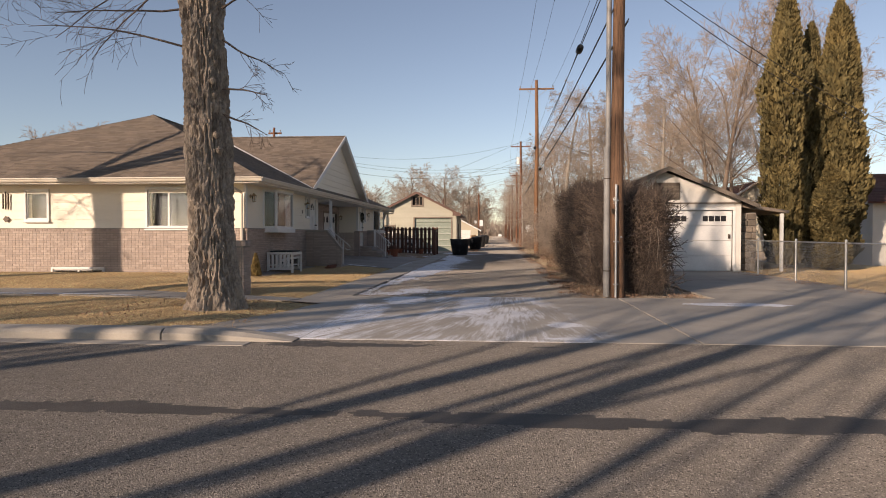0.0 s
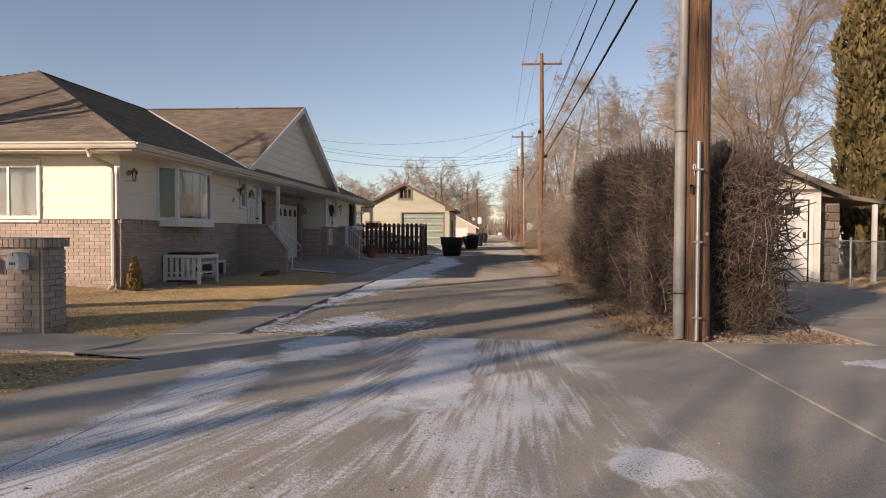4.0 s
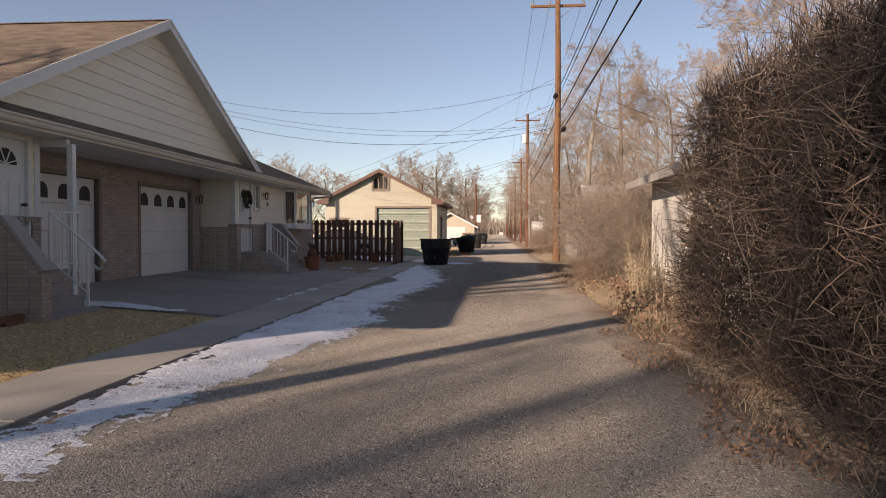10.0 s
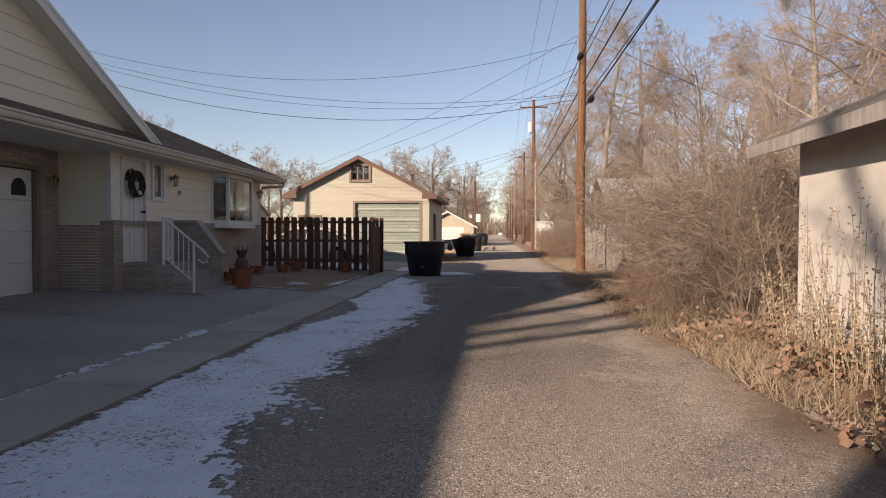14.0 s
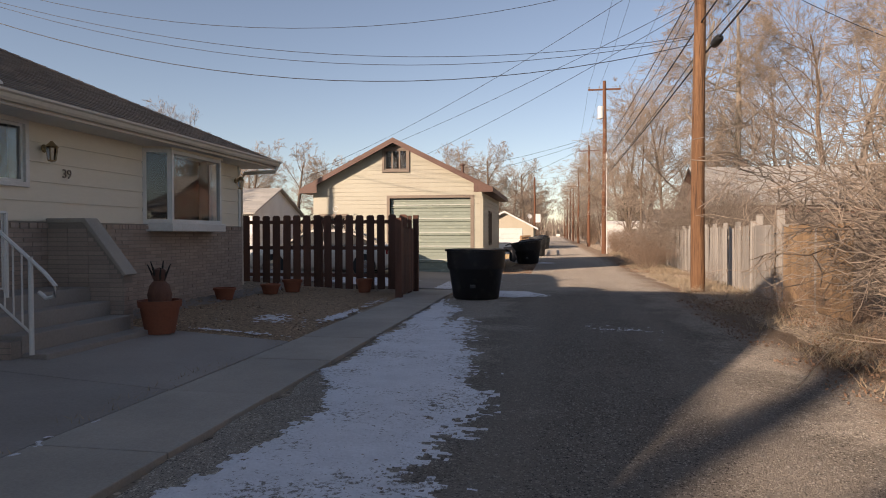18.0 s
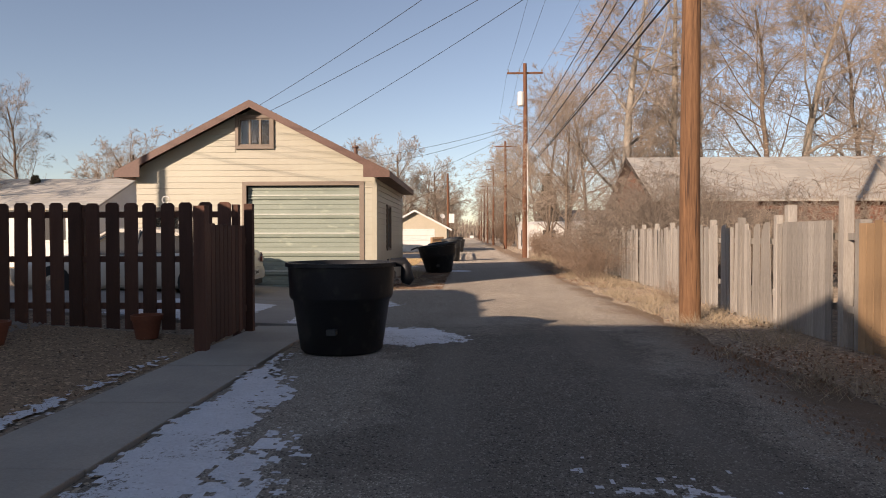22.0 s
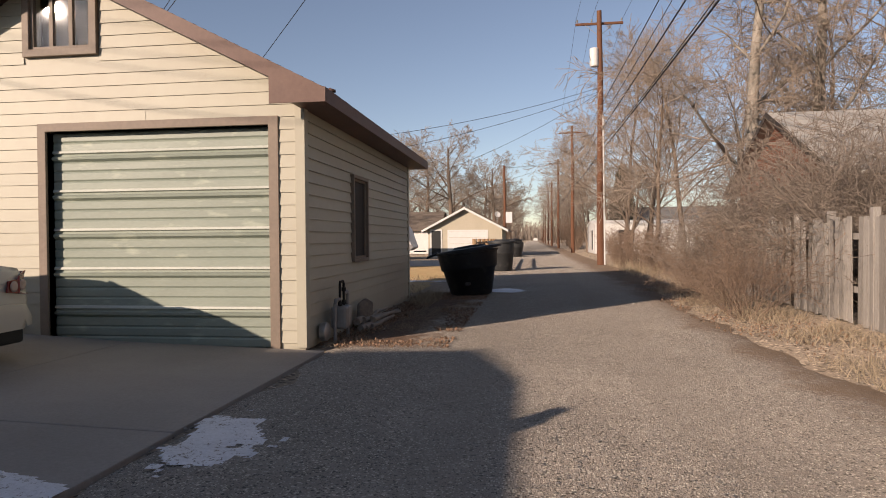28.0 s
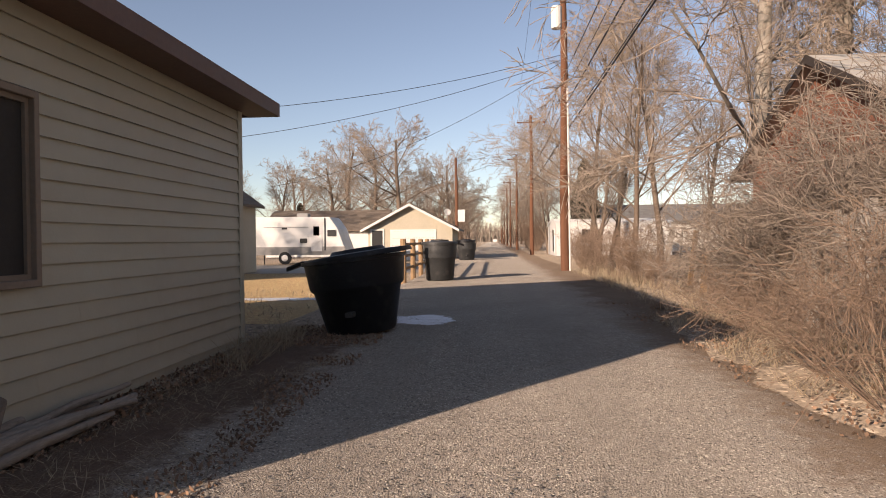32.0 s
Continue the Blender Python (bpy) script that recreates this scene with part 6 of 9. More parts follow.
# ---- white garage beside the hedge ----
wg = thing("garage", 0, 0, 0, "white stuccoed garage with grey eaves and a white overhead door", "garage")
A0, A1, AX0, AX1, AZ, APX, APZ = 24.9, 30.98, 3.5, 8.88, 2.58, 6.2, 3.75
wf = lambda u, v, d: (u, A0 - d, v)
g = Geo()
cells(g, wf, AX0, AX1, 0, 2.45, [(6.02, 8.58, -1, 2.24)], -0.2, 0.0)
part("front_wall", g, M["stucco"], wg)
g = Geo()
g.prism([(AX0, A0, 2.45), (AX1, A0, 2.45), (AX1, A0, AZ), (APX, A0, APZ - 0.12), (AX0, A0, AZ)], (0, 0.2, 0))
part("gable_wall", g, M["stucco"], wg)
g = Geo()
g.box(AX0, A0 + 0.201, 0, AX0 + 0.2, A1, AZ)
part("side_wall", g, M["stucco"], wg)
g = Geo()
g.box(AX1 - 0.2, A0 + 0.201, 0, AX1, A1, AZ)
part("side_wall", g, M["stucco"], wg)
g = Geo()
g.prism([(AX0 + 0.201, A1, 0), (AX1 - 0.201, A1, 0), (AX1 - 0.201, A1, AZ), (APX, A1, APZ - 0.12), (AX0 + 0.201, A1, AZ)], (0, -0.2, 0))
part("back_wall", g, M["stucco"], wg)
g = Geo()
g.box(AX0 + 0.0, A0 - 0.03, 2.46, AX1, A0 - 0.001, 2.52)
part("beam", g, M["trim_taupe"], wg)
g = Geo()
cells(g, wf, 5.92, 8.68, 0, 2.34, [(6.02, 8.58, -1, 2.24)], -0.1, 0.03)
part("door_frame", g, M["white"], wg, bevel=0.006)
for i in range(4):
    g = Geo()
    a, b = 0.02 + 0.555 * i, 0.02 + 0.555 * (i + 1) - 0.008
    cells(g, wf, 6.025, 8.575, a, b, [], -0.12, -0.07)
    part("door_panel", g, M["white"], wg, bevel=0.004)
for k in range(8):
    u = 6.13 + k * 0.215 + (0.55 if k > 3 else 0)
    g = Geo()
    cells(g, wf, u, u + 0.185, 1.83, 2.03, [], -0.07, -0.064)
    part("door_light", g, M["black"], wg, "small square dark window")
g = Geo()
g.box(8.44, A0 + 0.02, 1.2, 8.5, A0 + 0.06, 1.36)
part("handle", g, M["bronze"], wg)
ov = 0.5
sl = (APZ - AZ) / (APX - AX0)
ex0, ex1 = AX0 - ov, AX1 + ov
ez = AZ - ov * sl + 0.05
gs, g = Geo(), Geo()
rpl = [(ex0, A1 + 0.32, ez), (ex0, A0 - 0.4, ez), (APX, A0 - 0.4, APZ + 0.05), (APX, A1 + 0.32, APZ + 0.05)]
rpr = [(ex1, A0 - 0.4, ez), (ex1, A1 + 0.32, ez), (APX, A1 + 0.32, APZ + 0.05), (APX, A0 - 0.4, APZ + 0.05)]
for p in (rpl, rpr):
    deck(g, p, 0.05)
    shingles(gs, p)
part("roof", g, M["trim_taupe"], wg)
tagged(part("shingles", gs, M["grey_shingle"], wg), kind="stuff")
for s, ex in ((-1, ex0), (1, ex1)):
    for yy in (A0 - 0.42, A1 + 0.32):
        g = Geo()
        g.prism([(APX, yy, APZ + 0.065), (ex, yy, ez + 0.015), (ex, yy, ez - 0.14), (APX, yy, APZ - 0.10)], (0, 0.02, 0))
        part("rake_board", g, M["stone"] if yy < A0 else M["fence_grey"], wg, "dark grey rake board")
    g = Geo()
    g.box(ex - 0.012, A0 - 0.42, ez - 0.14, ex + 0.012, A1 + 0.34, ez + 0.012)
    part("fascia", g, M["fence_grey"], wg, "peeling grey eave board")
g = Geo()
cells(g, wf, 5.75, 6.7, 2.62, 3.25, [], 0.0, 0.03)
for k in range(7):
    g.box(5.78, A0 - 0.045, 2.65 + k * 0.085, 6.67, A0 - 0.03, 2.69 + k * 0.085)
part("gable_vent", g, M["stone"], wg, "dark louvred gable vent")
# stone pier and lean-to beside it
pier = thing("stone_pier", 0, 0, 0, "dark rough fieldstone pier supporting a lean-to roof", "pier")
g = Geo()
g.box(9.0, 25.3, 0, 9.55, 25.9, 2.15)
part("core", g, M["mortar"], pier)
random.seed(5)
for i in range(9):
    z = 0.02 + i * 0.235
    u = 9.0
    while u < 9.52:
        w = random.uniform(0.18, 0.42)
        e = min(u + w, 9.56)
        g = Geo()
        g.box(u + 0.008, 25.24 + random.uniform(-0.02, 0.01), z, e - 0.008, 25.32, z + 0.22)
        part("stone", g, M["stone"], pier, bevel=0.03)
        u = e
g = Geo()
g.prism([(8.9, 25.0, 2.35), (10.6, 25.0, 2.12), (10.6, 25.0, 2.22), (8.9, 25.0, 2.48)], (0, 4.5, 0))
part("lean_to_roof", g, M["trim_taupe"], pier)
g = Geo()
g.box(10.35, 25.1, 0, 10.45, 25.2, 2.12)
part("post", g, M["white"], pier)


# ---- mailbox pier: single bricks ----
mb = thing("mailbox_pier", 0, 0, 0, "tan brick mailbox pier with a soldier-course cap", "mailbox pier")
MX0, MX1, MY0, MY1, MZ = -6.31, -5.41, 14.0, 14.42, 1.20
zb = H(-5.7, 14.2) - 0.02
g = Geo()
g.box(MX0 + 0.01, MY0 + 0.01, zb - 0.1, MX1 - 0.01, MY1 - 0.01, MZ)
part("core", g, M["mortar"], mb)


def brick_mesh(l, d, h):
    g = Geo()
    g.box(0, 0, 0, l, d, h)
    me = bpy.data.meshes.new("brick")
    me.from_pydata(g.v, [], g.f)
    me.materials.append(M["brick"])
    return me


bl_, bs_ = brick_mesh(0.205, 0.03, 0.064), brick_mesh(0.097, 0.03, 0.064)
sold = brick_mesh(0.062, 0.05, 0.095)
rows = int((MZ - 0.10 - zb) / 0.075)
for r in range(rows):
    z = zb + r * 0.075
    for face in range(4):
        L = (MX1 - MX0) if face % 2 == 0 else (MY1 - MY0)
        u = 0.0
        first = bs_ if r % 2 else bl_
        me = first
        while u < L - 0.05:
            w = 0.205 if me is bl_ else 0.097
            if u + w > L + 0.01:
                me, w = bs_, 0.097
                if u + w > L + 0.012:
                    break
            d = random.uniform(0.012, 0.018)
            if face == 0:
                m_ = pose(MX0 + u, MY0 - d + 0.01, z)
            elif face == 1:
                m_ = pose(MX1 + d - 0.01, MY0 + u, z, 0, 0, 90)
            elif face == 2:
                m_ = pose(MX1 - u, MY1 + d - 0.01, z, 0, 0, 180)
            else:
                m_ = pose(MX0 - d + 0.01, MY1 - u, z, 0, 0, 270)
            part("brick", me, None, mb, m=m_)
            u += w + 0.010
            me = bl_
for face in range(4):
    L = (MX1 - MX0 + 0.06) if face % 2 == 0 else (MY1 - MY0 + 0.06)
    n = int(L / 0.072)
    for k in range(n):
        u = k * L / n
        a, b = MX0 - 0.03, MY0 - 0.03
        m_ = [pose(a + u, b - 0.012, MZ - 0.097), pose(MX1 + 0.042, b + u, MZ - 0.097, 0, 0, 90), pose(MX1 + 0.03 - u, MY1 + 0.042, MZ - 0.097, 0, 0, 180), pose(a - 0.012, MY1 + 0.03 - u, MZ - 0.097, 0, 0, 270)][face]
        part("brick", sold, None, mb, m=m_)
g = Geo()
g.box(MX0 - 0.04, MY0 - 0.04, MZ, MX1 + 0.04, MY1 + 0.04, MZ + 0.02)
part("cap", g, M["mortar"], mb)
for cx in (MX0 + 0.18, MX1 - 0.25):
    t = thing("mailbox", cx, MY0 - 0.02, 0.83, "white metal mailbox set in the brick pier", "mailbox", group="mailboxes")
    g = Geo()
    w, h = 0.085, 0.13
    g.prism([(w, 0, 0), *[(w * math.cos(a), 0, h + w * math.sin(a)) for a in np.linspace(0, math.pi, 11)], (-w, 0, 0)], (0, -0.16, 0))
    part("body", g, M["white"], t, bevel=0.004)
    g = Geo()
    g.prism([(w * 0.95, -0.161, 0.005), *[(w * 0.95 * math.cos(a), -0.161, h + w * 0.95 * math.sin(a)) for a in np.linspace(0, math.pi, 11)], (-w * 0.95, -0.161, 0.005)], (0, -0.012, 0))
    part("door", g, M["white"], t, bevel=0.003)
    g = Geo()
    g.box(-0.012, -0.19, 0.17, 0.012, -0.174, 0.21)
    part("latch", g, M["zinc"], t)
    g = Geo()
    for q in range(3):
        g.box(-0.04 + q * 0.03, -0.1745, 0.06, -0.02 + q * 0.03, -0.1735, 0.095)
    part("number", g, M["black"], t, "small dark house number")


# ---- plants ----
def branch(out, rng, p, d, length, r, level, spec, droop):
    """Grows one limb and its side limbs; out collects sticks by level."""
    nseg, kids, ratio, ang, curl = spec[level]
    pts_ = [p.copy()]
    dirs = []
    q, v = p.copy(), d.copy()
    for i in range(nseg):
        v = (v + Vector((rng.uniform(-1, 1), rng.uniform(-1, 1), rng.uniform(-1, 1) + droop[level])) * curl).normalized()
        nq = q + v * (length / nseg)
        ra, rb = r * (1 - 0.75 * i / nseg), r * (1 - 0.75 * (i + 1) / nseg)
        out[level].append((*q, *nq, ra, rb))
        q = nq
        pts_.append(q.copy())
        dirs.append(v.copy())
    if level + 1 >= len(spec):
        return
    for k in range(kids):
        f = rng.uniform(0.12, 1.0) if level else 0.22 + 0.78 * (k + rng.random()) / kids
        i = min(int(f * nseg), nseg - 1)
        base = pts_[i].lerp(pts_[i + 1], f * nseg - i)
        axis = dirs[i]
        side_ = axis.cross(Vector((rng.uniform(-1, 1), rng.uniform(-1, 1), rng.uniform(-1, 1)))).normalized()
        a = radians(rng.uniform(ang * 0.6, ang * 1.25))
        nd = (axis * math.cos(a) + side_ * math.sin(a)).normalized()
        branch(out, rng, base, nd, length * ratio * rng.uniform(0.7, 1.2) * (1.15 - 0.5 * f), max(r * (1 - 0.75 * f) * (0.46 if level else 0.38), 0.0035), level + 1, spec, droop)


def grow(name, seed, height, r, spec, label, bark, twig, lean=(0, 0, 1), droop=(0.1, 0.15, 0.1, 0.05, 0.0), twig_scale=1.0, split=2, category="tree", group=""):
    """A bare tree: its trunk and limbs, and a crown of twigs."""
    rng = random.Random(seed)
    out = [[] for _ in spec]
    branch(out, rng, Vector((0, 0, -0.15)), Vector(lean).normalized(), height, r, 0, spec, droop)
    t = thing(name, 0, 0, 0, label, category, group=group)
    big = [s for l in out[:split] for s in l]
    small = [s for l in out[split:] for s in l]
    me = sticks_mesh("trunk", big, bark, 7)
    part("trunk", me, None, t)
    a = np.array(small)
    a[:, 6:8] = np.maximum(a[:, 6:8] * 1.25 * twig_scale, (0.011, 0.0065))
    part("crown", sticks_mesh("crown", a, twig, 3), None, t, "bare twigs")
    return t


BROAD = [(7, 11, 0.55, 50, 0.10), (6, 9, 0.5, 45, 0.17), (5, 7, 0.46, 42, 0.2), (4, 5, 0.5, 40, 0.22), (2, 0, 0, 0, 0.25)]
OLD = [(10, 10, 0.42, 62, 0.075), (7, 10, 0.55, 50, 0.2), (5, 8, 0.52, 46, 0.24), (4, 6, 0.55, 44, 0.28), (3, 0, 0, 0, 0.3)]
TALL = [(8, 17, 0.46, 42, 0.12), (6, 8, 0.5, 42, 0.22), (4, 6, 0.52, 38, 0.2), (3, 5, 0.55, 40, 0.24), (2, 0, 0, 0, 0.25)]
THIN = [(6, 12, 0.5, 45, 0.12), (5, 9, 0.5, 42, 0.18), (4, 9, 0.55, 40, 0.2), (2, 0, 0, 0, 0.22)]
treeA = grow("tree", 11, 8.5, 0.26, BROAD, "bare spreading deciduous tree in winter", M["bark_grey"], M["twig"], group="bare trees")
treeB = grow("tree", 12, 13, 0.19, TALL, "tall brushy bare tree with fine twigs", M["bark_grey"], M["twig"], group="bare trees")
treeC = grow("tree", 27, 14.0, 0.29, OLD, "large bare cottonwood with pale crooked limbs", M["bark_pale"], M["twig"], lean=(0.07, 0, 1), droop=(0.05, 0.12, -0.1, -0.25, -0.3), group="bare trees")
treeE = grow("tree", 44, 14, 0.21, [(8, 9, 0.42, 36, 0.05), (6, 6, 0.5, 38, 0.14), (4, 5, 0.5, 40, 0.2), (3, 0, 0, 0, 0.24)], "tall bare tree across the street", M["bark_grey"], M["twig"], group="bare trees")
treeD = grow("tree", 31, 6.5, 0.16, THIN, "small bare tree with dense twigs", M["bark_grey"], M["twig_grey"], group="bare trees")


def plant(src, x, y, s=1.0, rz=0.0, z=0.0, label="", sz=None):
    o = copy_thing(src, pose(x, y, z, 0, 0, rz))
    o.scale = (s, s, sz or s)
    if label:
        o["label"] = label
    return o


treeA.matrix_basis = pose(-15.5, 112, 0, 0, 0, 40)
treeB.matrix_basis = pose(14.5, 46, 0, 0, 0, 0)
treeC.matrix_basis = pose(7.0, 67.6, 0, 0, 0, 270)
treeD.matrix_basis = pose(-9, 132, 0, 0, 0, 0)
rng = random.Random(4)
# left horizon
for x, y, s in ((-22, 100, 1.05), (-29, 108, 1.15), (-38, 104, 1.2), (-10.5, 128, 0.9), (-19, 135, 1.15), (-28, 140, 1.2), (-6, 150, 0.9), (-13, 165, 1.1), (-47, 120, 1.2), (-7, 185, 1.0), (-35, 75, 1.0), (-45, 85, 1.1), (-27, 62, 0.9), (-36, 52, 1.0), (-30, 44, 0.85), (-44, 42, 0.95), (-8.5, 108, 1.15), (-12.5, 118, 1.25), (-17, 124, 1.3), (-5.6, 132, 1.2), (-8, 146, 1.3), (-6, 168, 1.35), (-9, 198, 1.4), (-6.5, 225, 1.4), (-33, 95, 1.2), (-25, 88, 1.0), (-10, 260, 1.6), (-16, 210, 1.5), (-24, 180, 1.4), (-34, 165, 1.4), (-46, 150, 1.4), (-60, 110, 1.3), (-58, 135, 1.3)):
    plant(treeA, x, y, s * rng.uniform(0.9, 1.1), rng.uniform(0, 360))
for x, y, s in ((-5.2, 120, 0.9), (-6.5, 170, 1.2), (-5.6, 205, 1.2), (-8, 240, 1.4), (-6, 280, 1.5), (-24, 120, 1.3), (-33, 128, 1.4)):
    plant(treeD, x, y, s, rng.uniform(0, 360))
plant(treeB, -24, 68, 0.62, 80)
# right side
for x, y, s, rz in ((13.5, 66.5, 0.92, 30), (5.6, 88, 0.9, 100), (8.5, 96, 1.0, 200), (13, 40, 0.95, 140), (18, 52, 1.0, 260), (22, 44, 1.05, 20), (26, 34, 0.9, 75), (7.2, 112, 0.9, 10), (6.5, 140, 0.9, 50), (6.0, 170, 0.95, 90), (8, 200, 1.0, 140), (14, 58, 0.85, 190), (20, 70, 1.0, 5), (34, 50, 1.0, 220), (6.4, 255, 1.2, 0), (4.7, 72.5, 0.6, 80), (7.4, 80, 0.85, 300), (16, 82, 1.0, 40), (12, 88, 0.9, 170), (6.4, 125, 0.9, 30), (7.5, 155, 1.0, 210), (7, 215, 1.1, 10)):
    plant(treeB, x, y, s, rz)
plant(treeC, 9.6, 68.6, 1.0, 120)
plant(treeC, 16.0, 68, 0.95, 210)
plant(treeC, 12.0, 49, 0.8, 300)
plant(treeC, 24.0, 62, 1.0, 30)
for x, y, s in ((4.6, 80, 0.75), (5.2, 84, 0.8), (4.4, 104, 0.9), (4.5, 120, 1.0), (4.8, 134, 1.0), (5, 150, 1.1), (4.8, 190, 1.2), (5.5, 230, 1.4), (7, 90, 1.0)):
    plant(treeD, x, y, s, rng.uniform(0, 360))
# unseen trees set for their shadows: across the street, behind the walk's start, and in the lawn strip
for x, y, s, rz in ((-9.75, -7.2, 1.1, 140), (-16.0, -7.2, 1.1, 30), (-18.0, -7.6, 1.15, 190), (-23.2, -7.4, 1.2, 80)):
    plant(treeE, x, y, s, rz)
plant(treeB, -20.4, -7.6, 0.98, 60)
for x, y, s, rz in ((-10.55, -7.6, 0.5, 220), (-8.3, -7.4, 0.42, 300), (-7.6, -7.5, 0.35, 100)):
    plant(treeE, x, y, s, rz, sz=0.95)
treeE.matrix_basis = pose(-11.0, -7.0, 0, 0, 0, 15)

# the cottonwood at the kerb
ck = thing("tree", -4.57, 10.70, 0.10, "big cottonwood trunk with deeply furrowed bark at the kerb", "tree")
nz, na = 190, 110
gv, gf = [], []
hts = np.linspace(-0.15, 6.2, nz)
for h in hts:
    flare = 0.15 * math.exp(-max(h, 0) / 0.28)
    rr = 0.345 + flare + (0.012 if h < 4.3 else 0.0) + 0.06 * clamp((h - 4.6) / 1.4) - 0.02 * clamp(h / 4)
    cx = -0.05 * h * 0.75
    for k in range(na):
        a = k * math.tau / na
        lob = 1 + 0.05 * math.sin(3 * a + 0.7) + 0.09 * math.exp(-max(h, 0) / 0.25) * math.sin(7 * a)
        v = Vector((math.cos(a), math.sin(a), 0))
        fur = (1 - 2.4 * abs(noise.noise((v.x * 8.0, v.y * 8.0, h * 3.0))) - 1.2 * abs(noise.noise((v.x * 15, v.y * 15, h * 9.0)))) * 0.052 + noise.noise((v.x * 2, v.y * 2, h * 1.0)) * 0.04
        rad = rr * lob - 0.02 + fur
        gv.append((cx + v.x * rad, v.y * rad, h))
for j in range(nz - 1):
    for k in range(na):
        gf.append((j * na + k, j * na + (k + 1) % na, (j + 1) * na + (k + 1) % na, (j + 1) * na + k))
g = Geo()
g.v, g.f = gv, gf
part("trunk", g, M["bark"], ck, "grey-brown furrowed trunk")
LIMB = [(7, 8, 0.5, 45, 0.10), (6, 6, 0.5, 45, 0.18), (4, 5, 0.5, 42, 0.2), (3, 0, 0, 0, 0.24)]
rngk = random.Random(9)
tiers = [[] for _ in LIMB]
for d, L, r, z in (((-0.25, 0.1, 1), 7.5, 0.26, 5.9), ((0.45, -0.1, 1), 6.5, 0.2, 5.9), ((-0.6, -0.5, 0.8), 5.5, 0.15, 5.6), ((0.1, 0.7, 0.9), 6.0, 0.16, 5.8)):
    branch(tiers, rngk, Vector((-0.22, 0, z)), Vector(d).normalized(), L, r, 0, LIMB, (0.1, 0, -0.15, -0.2))
part("limb", sticks_mesh("limb", [s for l in tiers[:2] for s in l], M["bark"], 7), None, ck)
low = [[] for _ in range(3)]
LOW = [(7, 7, 0.45, 45, 0.16), (4, 5, 0.5, 42, 0.2), (3, 0, 0, 0, 0.24)]
for d, L, z, x0 in (((-1, -0.1, 0.35), 2.6, 4.3, -0.45), ((-0.9, -0.5, -0.15), 1.9, 4.9, -0.5), ((-1, 0.3, 0.2), 2.4, 5.2, -0.5), ((-0.7, -0.4, -0.6), 1.9, 5.3, -0.5), ((1, -0.2, -0.1), 0.9, 3.6, 0.2), ((1, 0.1, -0.5), 1.1, 4.4, 0.2), ((0.9, -0.3, 0.5), 1.6, 4.9, 0.2), ((1, 0.2, -0.3), 0.8, 3.2, 0.2), ((-0.9, -0.6, -0.5), 2.3, 5.7, -0.5), ((-1, -0.3, -0.25), 2.8, 5.9, -0.5)):
    branch(low, rngk, Vector((x0, -0.1, z)), Vector(d).normalized(), L, 0.022, 0, LOW, (-0.05, -0.2, -0.2))
a = np.array([s for l in tiers[2:] for s in l] + [s for l in low for s in l])
a[:, 6:8] = np.maximum(a[:, 6:8], 0.003)
part("crown", sticks_mesh("crown", a, M["twig_dark"], 3), None, ck)
for k in range(26):
    z = rngk.uniform(2.2, 4.6)
    g = Geo()
    g.lathe([(0.0, -0.07), (0.05, -0.03), (0.06, 0.02), (0.0, 0.07)], (0.23 + rngk.uniform(-0.03, 0.05) - 0.035 * z, -0.12 + rngk.uniform(-0.15, 0.2), z), 6)
    part("burl", g, M["bark"], ck, smooth=True)


# out-of-view copies in the lawn strip, set for the shadows they cast
for x, y, rz, s in ((-10.1, 11.3, 130, 0.55), (-17.4, 10.6, 250, 1.0), (-31, 11.0, 40, 1.0)):
    copy_thing(ck, pose(x, y, 0.1, 0, 0, rz)).scale = (s, s, 1.0)


def shrub(name, seed, height, spread, stems, kids, mat_, label, arch=0.25, r=0.009, category="shrub", group="", fine=0.0052):
    rng_ = random.Random(seed)
    out = [[], [], []]
    spec = [(7, kids, 0.42, 48, 0.10 + arch * 0.5), (4, 4, 0.5, 55, 0.30), (3, 0, 0, 0, 0.38)]
    for i in range(stems):
        a = rng_.uniform(0, math.tau)
        b = math.sqrt(rng_.random())
        lean_ = Vector((math.cos(a) * b * spread, math.sin(a) * b * spread, 1)).normalized()
        branch(out, rng_, Vector((math.cos(a) * b * 0.35 * spread, math.sin(a) * b * 0.35 * spread, -0.05)), lean_, height * rng_.uniform(0.65, 1.1), r * rng_.uniform(0.7, 1.4), 0, spec, (-0.10 * arch * 4, -0.1, -0.05))
    t = thing(name, 0, 0, 0, label, category, group=group)
    tagged(part("stem_clump", sticks_mesh("stem_clump", out[0], mat_, 4), None, t), kind="stuff")
    a = np.array([s for l in out[1:] for s in l])
    a[:, 6:8] = np.maximum(a[:, 6:8], (fine, fine * 0.6))
    tagged(part("twig_mass", sticks_mesh("twig_mass", a, mat_, 3), None, t), kind="stuff")
    return t


shA = shrub("shrub", 3, 3.0, 0.62, 60, 5, M["twig"], "large bare tangled shrub with arching tan stems", 0.3, 0.007, group="alley shrubs", fine=0.0054)
shB = shrub("shrub", 7, 2.2, 0.9, 36, 6, M["twig_red"], "bare reddish-brown shrub beside the alley", 0.3, 0.007, group="alley shrubs", fine=0.0040)
shC = shrub("shrub", 17, 1.6, 0.5, 60, 3, M["twig_red"], "rust-coloured upright shrub clump by the pole", 0.12, 0.006, group="alley shrubs")
shD = shrub("shrub", 27, 3.0, 0.8, 70, 7, M["twig_grey"], "dense rounded grey-brown bare shrub behind the picket fence", 0.32, 0.008, group="alley shrubs", fine=0.0054)
shD.matrix_basis = pose(5.9, 55.0, 0, 0, 0, 0)
